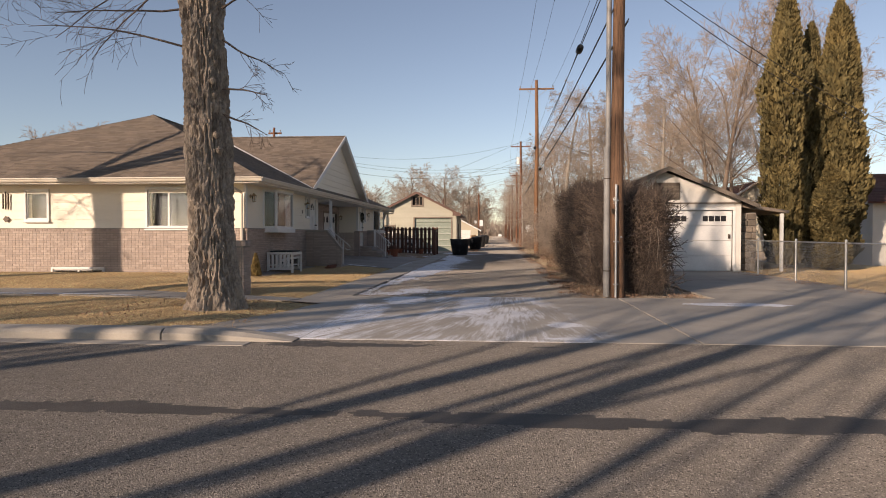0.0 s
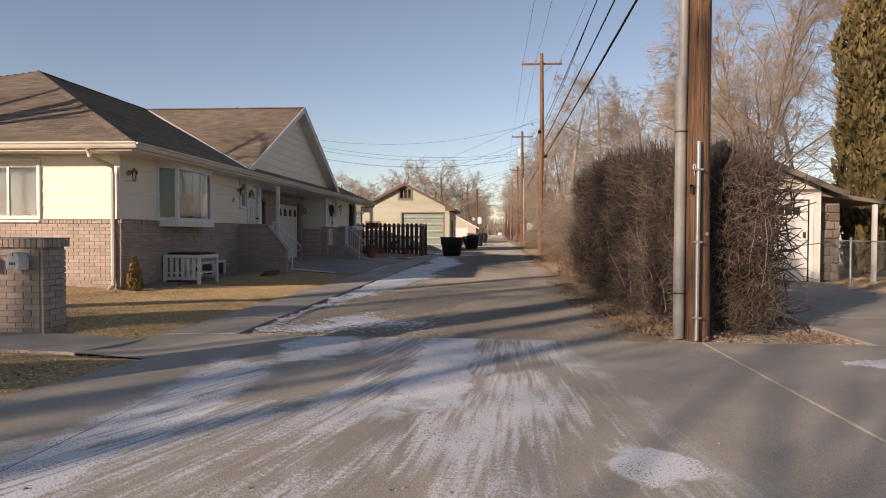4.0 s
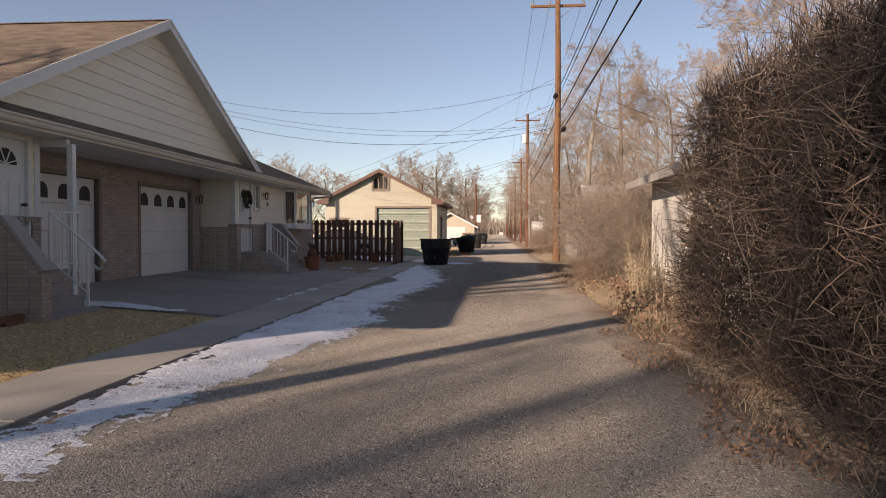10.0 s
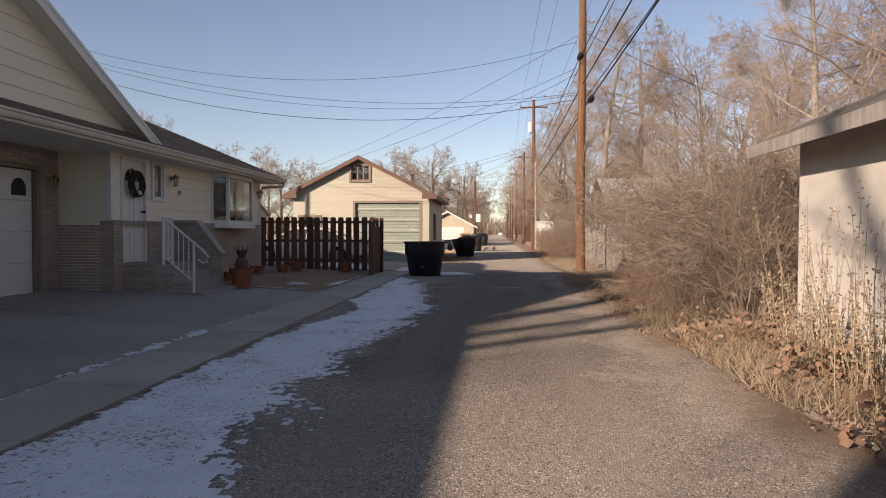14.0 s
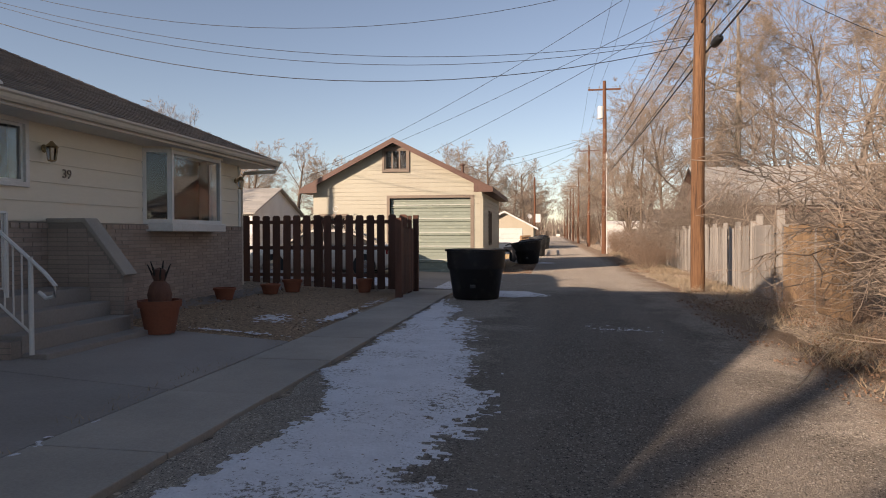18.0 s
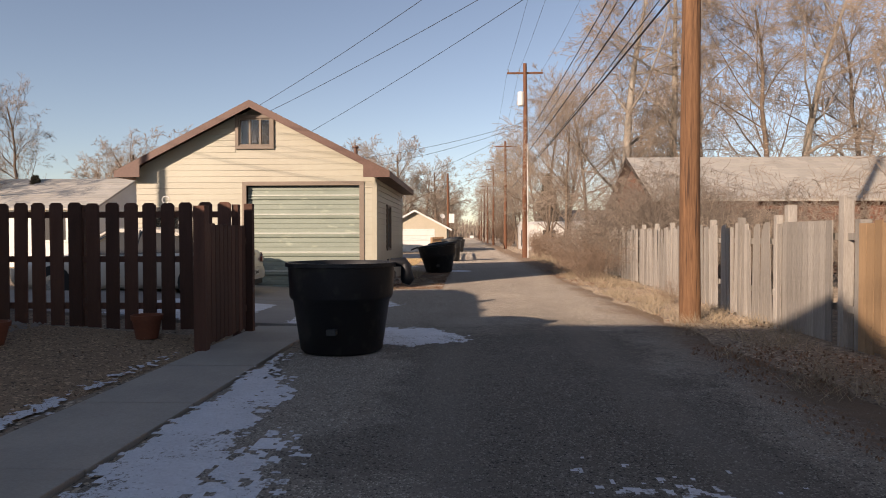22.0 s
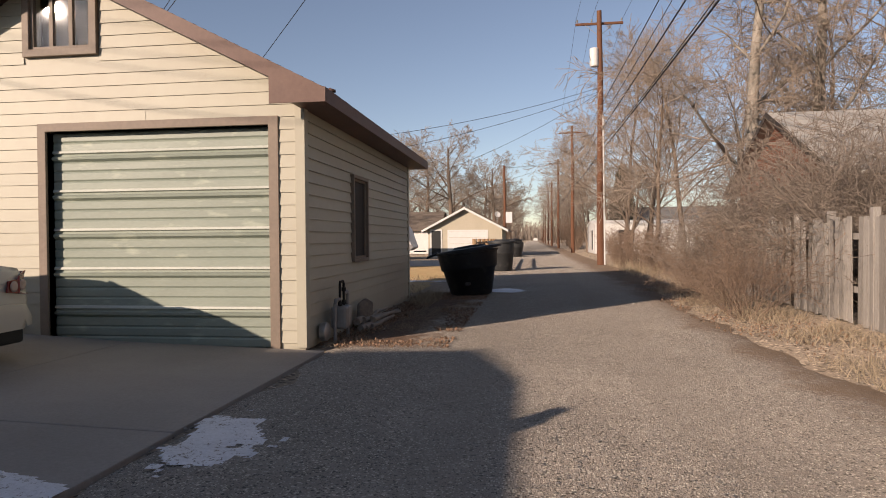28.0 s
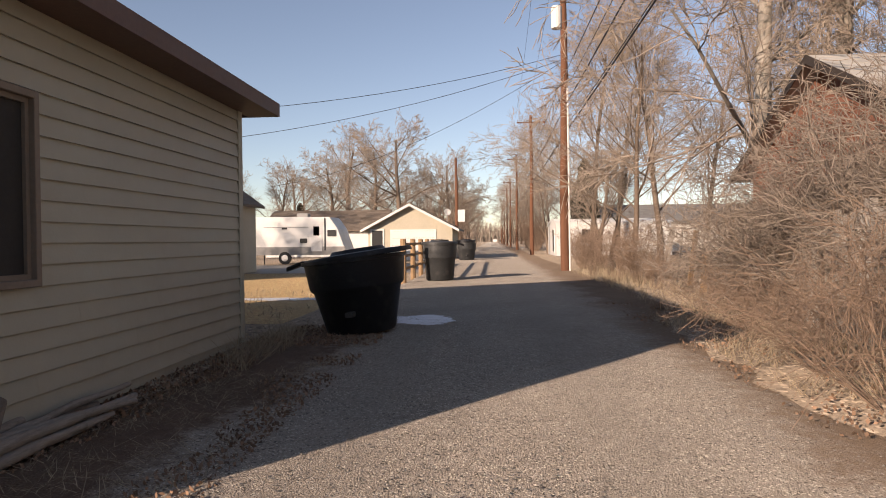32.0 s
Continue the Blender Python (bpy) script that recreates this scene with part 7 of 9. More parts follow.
shA.matrix_basis = pose(3.6, 33.2, 0, 0, 0, 0)
shB.matrix_basis = pose(2.8, 54.6, 0, 0, 0, 0)
shB.scale = (0.72, 0.72, 0.72)
shC.matrix_basis = pose(3.5, 69.5, 0, 0, 0, 0)
for x, y, s, rz in ((3.3, 34.8, 1.0, 70), (4.4, 34.2, 1.15, 130), (3.4, 36.2, 0.95, 200), (4.5, 36.6, 1.25, 260), (5.0, 38.4, 1.2, 300), (5.6, 40.6, 1.1, 160), (5.6, 33.0, 1.2, 210), (4.3, 32.5, 0.95, 330), (3.4, 32.3, 0.75, 45), (6.2, 46.5, 0.9, 10), (6.5, 51.0, 0.9, 60)):
    plant(shA, x, y, s, rz)
for x, y, s, rz in ((2.95, 56.0, 0.6, 40), (3.2, 57.2, 0.42, 90), (3.3, 59.0, 0.45, 330), (3.5, 61.0, 0.45, 30), (3.3, 48.2, 0.25, 0), (3.3, 40.6, 0.38, 30), (3.2, 38.6, 0.36, 60), (2.6, 33.0, 0.4, 10), (2.6, 35.5, 0.42, 100)):
    plant(shB, x, y, s, rz)
for x, y, s, rz in ((5.9, 57.0, 1.1, 150), (6.9, 56.4, 0.85, 10), (7.9, 55.6, 0.8, 80), (5.6, 58.9, 1.2, 200), (6.9, 57.8, 0.9, 260), (6.2, 60.2, 1.3, 40), (4.1, 59.8, 0.75, 15), (4.4, 61.5, 0.8, 95), (5.3, 60.6, 0.85, 330), (9.2, 56.4, 0.8, 300), (6.4, 52.6, 0.6, 20), (10.6, 56.9, 0.8, 170), (5.5, 56.2, 1.1, 70), (5.2, 57.9, 1.1, 110), (6.4, 54.2, 0.85, 250), (7.4, 54.4, 0.7, 210)):
    plant(shD, x, y, s, rz)
for x, y, s, rz in ((3.9, 68.2, 1.0, 40), (3.3, 72.2, 0.9, 90), (4.3, 71.0, 1.1, 140), (3.9, 66.3, 0.6, 10), (3.6, 77, 1.0, 75), (3.9, 79.5, 1.2, 120), (4.2, 118, 2.2, 10), (4.4, 124, 2.6, 60), (4.6, 130, 2.4, 90), (-4.4, 104, 2.2, 0), (-4.0, 110, 2.0, 50), (-4.6, 96.8, 1.4, 20)):
    plant(shC, x, y, s, rz)

# the dense clipped hedge by the first pole
rn = np.random.RandomState(8)


def hedge_face(y):
    """The alley side of the hedge: it bulges out away from the pole."""
    return 2.62 - 0.34 * clamp((y - 15.2) / 5.5) + 0.10 * noise.noise((0.3, y * 0.55, 2.0))


def hedge_top(x, y):
    return 2.36 + 0.30 * clamp((y - 16) / 4) - 0.75 * clamp((y - 22.6) / 1.4) ** 2 + 0.13 * noise.noise((x, y * 0.9, 1.0)) - 0.3 * clamp((15.5 - y) / 0.5)


def hedge_points(n, depth, x1=3.75, y0=15.1, y1=23.9, skin=0.7):
    """Points in the hedge, most of them within depth of the alley side, the street end and the top."""
    y = rn.uniform(y0, y1, n)
    f = np.array([hedge_face(b) for b in y])
    x = f + (x1 - f) * rn.rand(n)
    h = rn.rand(n) ** 0.85
    pick_ = rn.rand(n)
    a = pick_ < skin * 0.62
    x[a] = f[a] + rn.rand(a.sum()) ** 1.5 * depth
    b = (pick_ >= skin * 0.62) & (pick_ < skin * 0.86)
    y[b] = y0 + rn.rand(b.sum()) * depth
    x[b] = 2.46 + (x1 - 2.46) * rn.rand(b.sum())
    c = (pick_ >= skin * 0.86) & (pick_ < skin)
    h[c] = 1 - rn.rand(c.sum()) * 0.1
    t = np.array([hedge_top(p, q) for p, q in zip(x, y)])
    z = h * t
    lump = np.array([noise.noise((p * 1.1, q * 1.1, r * 1.1)) + 0.5 * noise.noise((p * 3, q * 3, r * 3)) for p, q, r in zip(x, y, z)])
    x = x - np.where(x < 3.0, 0.30 * lump + 0.10 * np.sin(np.clip(z / 2.7, 0, 1) * math.pi), 0)
    return np.stack([x, y, z], 1)


def twigs_at(p, lmin, lmax, r, up, out, spread=1.0, bend=0.3, tip=0.45):
    """Crooked twigs of three pieces growing from the points p, up and out towards the alley and the street."""
    n = len(p)
    d = rn.normal(0, spread, (n, 3))
    d[:, 2] += up
    d[:, 0] -= np.where(p[:, 0] < 3.0, out, -0.2)
    d[:, 1] -= np.where(p[:, 1] < 15.7, out, 0.0)
    d /= np.linalg.norm(d, axis=1, keepdims=True)
    L = rn.uniform(lmin, lmax, n)[:, None] / 3
    R_ = (r * rn.uniform(0.6, 1.4, n))[:, None]
    rows = []
    for k in range(3):
        q = p + d * L
        rows.append(np.concatenate([p, q, R_ * (1 - (1 - tip) * k / 3), R_ * (1 - (1 - tip) * (k + 1) / 3)], 1))
        p = q
        d = d + rn.normal(0, bend, (n, 3))
        d /= np.linalg.norm(d, axis=1, keepdims=True)
    return np.concatenate(rows)


hedge = thing("hedge", 0, 0, 0, "dense dark leafless hedge with dry leaves at its foot", "hedge")
# inner branches, coloured darker to deepen the shade inside the hedge
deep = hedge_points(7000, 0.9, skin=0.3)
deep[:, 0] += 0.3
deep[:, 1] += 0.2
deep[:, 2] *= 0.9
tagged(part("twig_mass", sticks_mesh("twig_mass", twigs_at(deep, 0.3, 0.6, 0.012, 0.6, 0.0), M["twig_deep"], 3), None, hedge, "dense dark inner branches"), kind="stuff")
tagged(part("twig_mass", sticks_mesh("twig_mass", twigs_at(hedge_points(22000, 0.36), 0.14, 0.36, 0.0042, 0.45, 0.42), M["twig_dark"], 3), None, hedge), kind="stuff")
tagged(part("twig_mass", sticks_mesh("twig_mass", twigs_at(hedge_points(3600, 0.14, skin=0.97), 0.2, 0.5, 0.0046, 0.6, 0.42, 0.9), M["twig_mid"], 3), None, hedge, "paler tan twigs"), kind="stuff")
crest = hedge_points(2300, 0.3, skin=0.2)
crest[:, 2] = [hedge_top(p, q) - 0.12 for p, q in crest[:, :2]]
tagged(part("twig_mass", sticks_mesh("twig_mass", twigs_at(crest, 0.2, 0.5, 0.0042, 2.2, 0.1, 0.6, 0.12), M["twig_dark"], 3), None, hedge, "upright shoots along the top"), kind="stuff")
shoots = hedge_points(18, 0.1, skin=1.0)
shoots[:, 2] *= 0.35
tagged(part("shoot_clump", sticks_mesh("shoot_clump", twigs_at(shoots, 0.7, 1.3, 0.0065, 2.4, 0.3, 0.45, 0.25), M["log"], 5), None, hedge, "long pale bare shoots"), kind="stuff")
seg = []
for i in range(130):
    x, y = rn.uniform(2.75, 3.6), rn.uniform(15.5, 23.7)
    p = np.array([x, y, -0.05])
    for k in range(6):
        q = p + np.array([rn.normal(0, 0.10), rn.normal(0, 0.10), 0.42])
        seg.append((*p, *q, 0.016 - 0.002 * k, 0.014 - 0.002 * k))
        p = q
tagged(part("stem_clump", sticks_mesh("stem_clump", seg, M["bark_grey"], 5), None, hedge, "crooked grey stems"), kind="stuff")


def flakes(n, pts, size, up=0.0, seed=1, thin=0.6):
    """Small curled leaf quads at pts."""
    r_ = np.random.RandomState(seed)
    u = r_.normal(0, 1, (n, 3))
    u[:, 2] += up
    u /= np.linalg.norm(u, axis=1, keepdims=True)
    w = np.cross(u, r_.normal(0, 1, (n, 3)))
    w /= np.linalg.norm(w, axis=1, keepdims=True)
    s = (size * r_.uniform(0.55, 1.35, n))[:, None]
    v = np.stack([pts - u * s, pts + w * s * thin, pts + u * s, pts - w * s * thin], axis=1).reshape(-1, 3)
    return v, np.arange(4 * n).reshape(n, 4)


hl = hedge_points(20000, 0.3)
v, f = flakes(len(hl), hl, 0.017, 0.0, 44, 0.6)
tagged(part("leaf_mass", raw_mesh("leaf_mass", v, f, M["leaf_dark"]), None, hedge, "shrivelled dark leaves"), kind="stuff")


def scatter(n, x0, x1, y0, y1, seed, z=0.0, zr=0.02, bias=None):
    r_ = np.random.RandomState(seed)
    x, y = r_.uniform(x0, x1, n), r_.uniform(y0, y1, n)
    keep_ = np.array([noise.noise((a * 1.1, b * 1.1, seed)) for a, b in zip(x, y)]) > -0.12
    x, y = x[keep_], y[keep_]
    h = np.array([H(a, b) for a, b in zip(x, y)])
    return np.stack([x, y, h + z + r_.uniform(0, zr, len(x))], axis=1)


leaf_sets = [(9000, 1.45, 2.9, 14.9, 25.2, 2), (3800, 1.9, 3.4, 24.5, 31, 3), (12000, -3.15, -1.55, 51.2, 58.9, 4), (700, -6.2, -3.6, 9.3, 12.6, 5), (1500, 2.2, 3.6, 44, 58, 6), (700, 2.4, 4.4, 14.5, 15.3, 7), (1100, 8.2, 9.2, 15, 26, 8), (6500, 1.5, 3.6, 31, 43, 9), (500, -7.1, -6.4, 18.6, 24, 10), (2600, 1.9, 3.4, 52, 62, 12), (400, -7.0, -4.2, 37, 43.4, 13)]
vs_, fs_, off = [], [], 0
for n, a, b, c, d, sd in leaf_sets:
    p = scatter(n, a, b, c, d, sd, 0.0, 0.045)
    v, f = flakes(len(p), p, 0.018, 0.9, sd)
    vs_.append(v)
    fs_.append(f + off)
    off += len(v)
tagged(part("leaf_litter", raw_mesh("leaf_litter", np.concatenate(vs_), np.concatenate(fs_), M["leaf_dead"])), "scattered dry brown leaves", "leaf litter", kind="stuff")


def blades(n, x0, x1, y0, y1, h, seed, lean=0.5, w=0.006, z=0.0):
    r_ = np.random.RandomState(seed)
    p = scatter(n, x0, x1, y0, y1, seed, z, 0.0)
    n = len(p)
    hh = h * r_.uniform(0.4, 1.3, n)
    t = r_.normal(0, lean, (n, 2)) * hh[:, None]
    a = r_.uniform(0, math.tau, n)
    sd = np.stack([np.cos(a), np.sin(a), np.zeros(n)], 1) * w
    tip = p + np.concatenate([t, hh[:, None]], axis=1)
    v = np.stack([p - sd, p + sd, tip], axis=1).reshape(-1, 3)
    return v, np.arange(3 * n).reshape(n, 3)


def blade_set(name, sets, mat_, label, category):
    vs2, fs2, o2 = [], [], 0
    for s in sets:
        v, f = blades(*s)
        vs2.append(v)
        fs2.append(f + o2)
        o2 += len(v)
    return tagged(part(name, raw_mesh(name, np.concatenate(vs2), np.concatenate(fs2), mat_)), label, category, kind="stuff")


blade_set("dry_grass", [(9000, 2.2, 3.7, 44, 60, 0.16, 21, 0.8, 0.004), (6000, 2.0, 3.35, 25.0, 32, 0.22, 22, 0.8, 0.004), (2500, 1.9, 2.6, 15, 25, 0.09, 23, 0.9, 0.004), (5200, 1.9, 3.4, 31, 44, 0.17, 24, 0.9, 0.0045), (6500, -3.15, -1.65, 51.2, 58.9, 0.06, 25, 2.2, 0.0035), (900, -3.12, -2.5, 55.6, 58.4, 0.22, 31, 0.8, 0.004),
                        (1500, 2.7, 4.2, 60, 74, 0.3, 26, 0.5, 0.006), (700, 2.9, 4, 66, 74, 0.5, 27, 0.4, 0.006), (1200, 9.0, 12, 15, 26, 0.12, 28, 0.6), (900, -4.3, -4.05, 14.2, 43, 0.05, 29, 0.8, 0.004), (1200, -8, -3.5, 59.5, 66, 0.12, 30, 0.6), (4000, -7.2, -4.15, 36.9, 43.5, 0.03, 44, 0.9, 0.003, 0.0)], M["straw"], "tufts of dead straw-coloured grass along the verge", "dry grass")
blade_set("lawn_grass", [(9000, -7.1, -4.15, 18.5, 26.0, 0.035, 41, 0.9, 0.004, 0.0), (9000, -12, -4.2, 14.15, 18.4, 0.035, 42, 0.9, 0.004, 0.0), (9000, -10, -3.4, 8.7, 12.6, 0.035, 43, 0.9, 0.004, 0.0)], M["lawn_blade"], "short dormant lawn grass", "grass")

# tall dead weed stalks by the white garage
seg = []
fl = []
rw = random.Random(14)
for i in range(210):
    x, y = rw.uniform(2.35, 3.35), rw.uniform(25.2, 30.7)
    x = max(x, 2.85 + 0.2 * rw.random()) if y > 28 else x
    h = rw.uniform(0.4, 1.0) if rw.random() < 0.8 else rw.uniform(1.1, 1.9)
    p = Vector((x, y, -0.02))
    d = Vector((rw.uniform(-0.22, 0.15), rw.uniform(-0.15, 0.15), 1)).normalized()
    for k in range(6):
        d = (d + Vector((rw.uniform(-0.06, 0.06), rw.uniform(-0.06, 0.06), 0))).normalized()
        q = p + d * h / 6
        seg.append((*p, *q, 0.006 - 0.0006 * k, 0.0055 - 0.0006 * k))
        if k > 1:
            for _ in range(7):
                f = rw.random()
                c = p.lerp(q, f)
                fl.append(tuple(c + Vector((rw.uniform(-0.03, 0.03), rw.uniform(-0.03, 0.03), rw.uniform(-0.02, 0.02)))))
        p = q
weeds = thing("weed_clump", 0, 0, 0, "tall dead pale weed stalks with seed heads against the white wall", "weeds")
tagged(part("stalk_mass", sticks_mesh("stalk_mass", seg, M["straw"], 4), None, weeds), kind="stuff")
fp = np.array(fl)
v, f = flakes(len(fp), fp, 0.014, 0.2, 5, 0.8)
tagged(part("seed_mass", raw_mesh("seed_mass", v, f, M["straw"]), None, weeds), kind="stuff")
p = scatter(3200, 2.0, 3.35, 25.0, 31, 77, 0.0, 1.0)
p[:, 2] = p[:, 2] ** 2 * 0.42 + 0.015
v, f = flakes(len(p), p, 0.036, 0.3, 6, 0.75)
tagged(part("leaf_mass", raw_mesh("leaf_mass", v, f, M["leaf_dead"]), None, weeds), kind="stuff")


# ---- evergreens ----
def conifer(name, seed, height, radius, n, mat_, label, size=0.13, taper=0.8, clump=0.35, category="tree"):
    r_ = np.random.RandomState(seed)
    t = thing(name, 0, 0, 0, label, category)
    z = r_.uniform(0.02, 1.0, n)
    prof = np.minimum(np.minimum(1.0, (z / 0.08) ** 0.5), ((1.0 - z) / taper) ** 0.65 if taper else 1.0) * radius
    a = r_.uniform(0, math.tau, n)
    bl2 = np.array([noise.noise((math.cos(q) * 1.6, math.sin(q) * 1.6, zz * height * 0.55 + seed)) + 0.5 * noise.noise((math.cos(q) * 4, math.sin(q) * 4, zz * height * 1.6)) for q, zz in zip(a, z)])
    rad = prof * (0.82 + clump * bl2) * (1 - 0.38 * r_.rand(n) ** 2.2)
    p = np.stack([np.cos(a) * rad, np.sin(a) * rad, z * height], 1)
    u = np.stack([np.cos(a) * 0.45, np.sin(a) * 0.45, np.full(n, 1.0)], 1) + r_.normal(0, 0.38, (n, 3))
    u /= np.linalg.norm(u, axis=1, keepdims=True)
    w = np.cross(u, r_.normal(0, 1, (n, 3)))
    w /= np.linalg.norm(w, axis=1, keepdims=True)
    s = (size * r_.uniform(0.5, 1.4, n))[:, None]
    v = np.stack([p - u * s * 0.6, p + w * s * 0.34, p + u * s, p - w * s * 0.34], axis=1).reshape(-1, 3)
    tagged(part("foliage", raw_mesh("foliage", v, np.arange(4 * n).reshape(n, 4), mat_), None, t), kind="stuff")
    g = Geo()
    g.tube([(0, 0, -0.1), (0.03, 0.02, height * 0.5), (0, 0, height * 0.93)], [radius * 0.16, radius * 0.1, 0.01], 8)
    part("trunk", g, M["bark_grey"], t)
    return t


c1 = conifer("cedar_tree", 3, 11.0, 0.98, 24000, M["cedar"], "tall columnar olive-brown cedar", 0.15, 0.42, 0.55)
c1.matrix_basis = pose(11.35, 27.2, 0, 0, 0, 0)
c2 = copy_thing(c1, pose(12.75, 28.2, 0, 0, 0, 110))
c2.scale = (0.8, 0.8, 0.9)
c3 = copy_thing(c1, pose(13.75, 28.0, 0, 0, 0, 220))
c3.scale = (1.05, 1.05, 0.97)
c4 = copy_thing(c1, pose(12.6, 26.2, 0, 0, 0, 300))
c4.scale = (0.75, 0.75, 0.36)
ye = conifer("small_evergreen", 5, 0.72, 0.22, 2600, M["yew"], "small yellowing evergreen bush at the house corner", 0.055, 0.9)
ye.matrix_basis = pose(-6.85, 18.5, 0.14, 0, 0, 0)
ye.scale = (0.8, 0.8, 0.9)
s1 = conifer("spruce_tree", 9, 8.5, 2.2, 9000, M["spruce"], "dark spruce among bare trees", 0.28, 1.0)
s1.matrix_basis = pose(-20.0, 116, 0, 0, 0, 0)
s1.scale = (0.6, 0.6, 0.6)
for x, y, s in ((8.0, 108, 0.95), (-22, 66, 0.5)):
    q = copy_thing(s1, pose(x, y, 0, 0, 0, x * 30))
    q.scale = (s, s, s)


# ---- old snow ----
def snow_field(name, x0, x1, y0, y1, cell, cover, z, label, mat_=None, category="snow", rise=0.014):
    nx_, ny_ = int((x1 - x0) / cell), int((y1 - y0) / cell)
    idx = -np.ones((nx_ + 1, ny_ + 1), dtype=int)
    gx = [x0 + i * cell for i in range(nx_ + 1)]
    gy = [y0 + j * cell for j in range(ny_ + 1)]
    c = np.array([[cover(a, b) for b in gy] for a in gx])
    v, f = [], []

    def vert(i, j):
        if idx[i, j] < 0:
            idx[i, j] = len(v)
            t = clamp(c[i, j] * 3)
            v.append((gx[i] + 0.4 * cell * noise.noise((gx[i] * 9, gy[j] * 9, 0)), gy[j] + 0.4 * cell * noise.noise((gx[i] * 9, gy[j] * 9, 5)), z(gx[i], gy[j]) - 0.004 + rise * t + 0.004 * noise.noise((gx[i] * 14, gy[j] * 14, 2))))
        return idx[i, j]

    for i in range(nx_):
        for j in range(ny_):
            if c[i, j] + c[i + 1, j] + c[i + 1, j + 1] + c[i, j + 1] > 0:
                f.append((vert(i, j), vert(i + 1, j), vert(i + 1, j + 1), vert(i, j + 1)))
    g = Geo()
    g.v, g.f = v, f
    return tagged(part(name, g, mat_ or M["snow"], smooth=True), label, category, kind="stuff")


def n3(x, y, s, k=0.0):
    return noise.noise((x * s, y * s, k)) + 0.5 * noise.noise((x * s * 2.3, y * s * 2.3, k + 4)) + 0.3 * noise.noise((x * s * 6, y * s * 6, k + 9))


def interp(t, table):
    for (a, va), (b, vb) in zip(table, table[1:]):
        if t <= b:
            return va + (vb - va) * clamp((t - a) / (b - a))
    return table[-1][1]


RIGHT = [(14.4, -2.55), (17, -2.6), (19.8, -2.2), (22.4, -1.9), (24.8, -1.55), (29, -1.75), (33.6, -1.3), (36, -1.55), (39, -2.2), (40.5, -2.5), (42.2, -2.9)]
LEFT = [(14.4, -3.06), (24.5, -3.08), (31, -3.0), (33.6, -2.5), (34.9, -3.0), (36, -3.0), (42.2, -3.08)]


def band(x, y):
    m_ = min((x - interp(y, LEFT)) / 0.3, (interp(y, RIGHT) - x) / (0.55 if y < 26 else 0.85))
    track = 0.30 * max(0, math.sin((x + 0.04 * math.sin(y)) * 15)) * clamp((26 - y) / 3) + 0.25 * clamp(1 - abs(x + 2.35 + 0.12 * math.sin(y * 0.4)) / 0.12) * clamp((y - 33) / 1.5)
    lugs = 0.25 * math.sin(y * 40 + 3 * math.sin(x * 18)) * clamp((22 - y) / 2) if math.sin(x * 6) > 0 else 0.0
    return clamp(m_, -2, 0.75) + 0.42 * n3(x, y, 1.3) - (0.28 if y < 22 else 0.10) - track + lugs + 0.45 * noise.noise((x * 14, y * 14, 1)) + 0.38 * noise.noise((x * 31, y * 31, 1))


alley_z = lambda x, y: 0.012 * noise.noise((x * 0.9, y * 0.35, 7.7)) + 0.018
snow_field("snow_band", -3.12, -0.6, 14.6, 42.3, 0.028, band, alley_z, "thin tracked band of old snow along the alley edge", rise=0.007)


def blob(cx, cy, rx, ry, k=0.0):
    return lambda x, y: 1 - math.hypot((x - cx) / rx, (y - cy) / ry) + 0.45 * n3(x, y, 1.7, k) + 0.2 * noise.noise((x * 18, y * 18, 1))


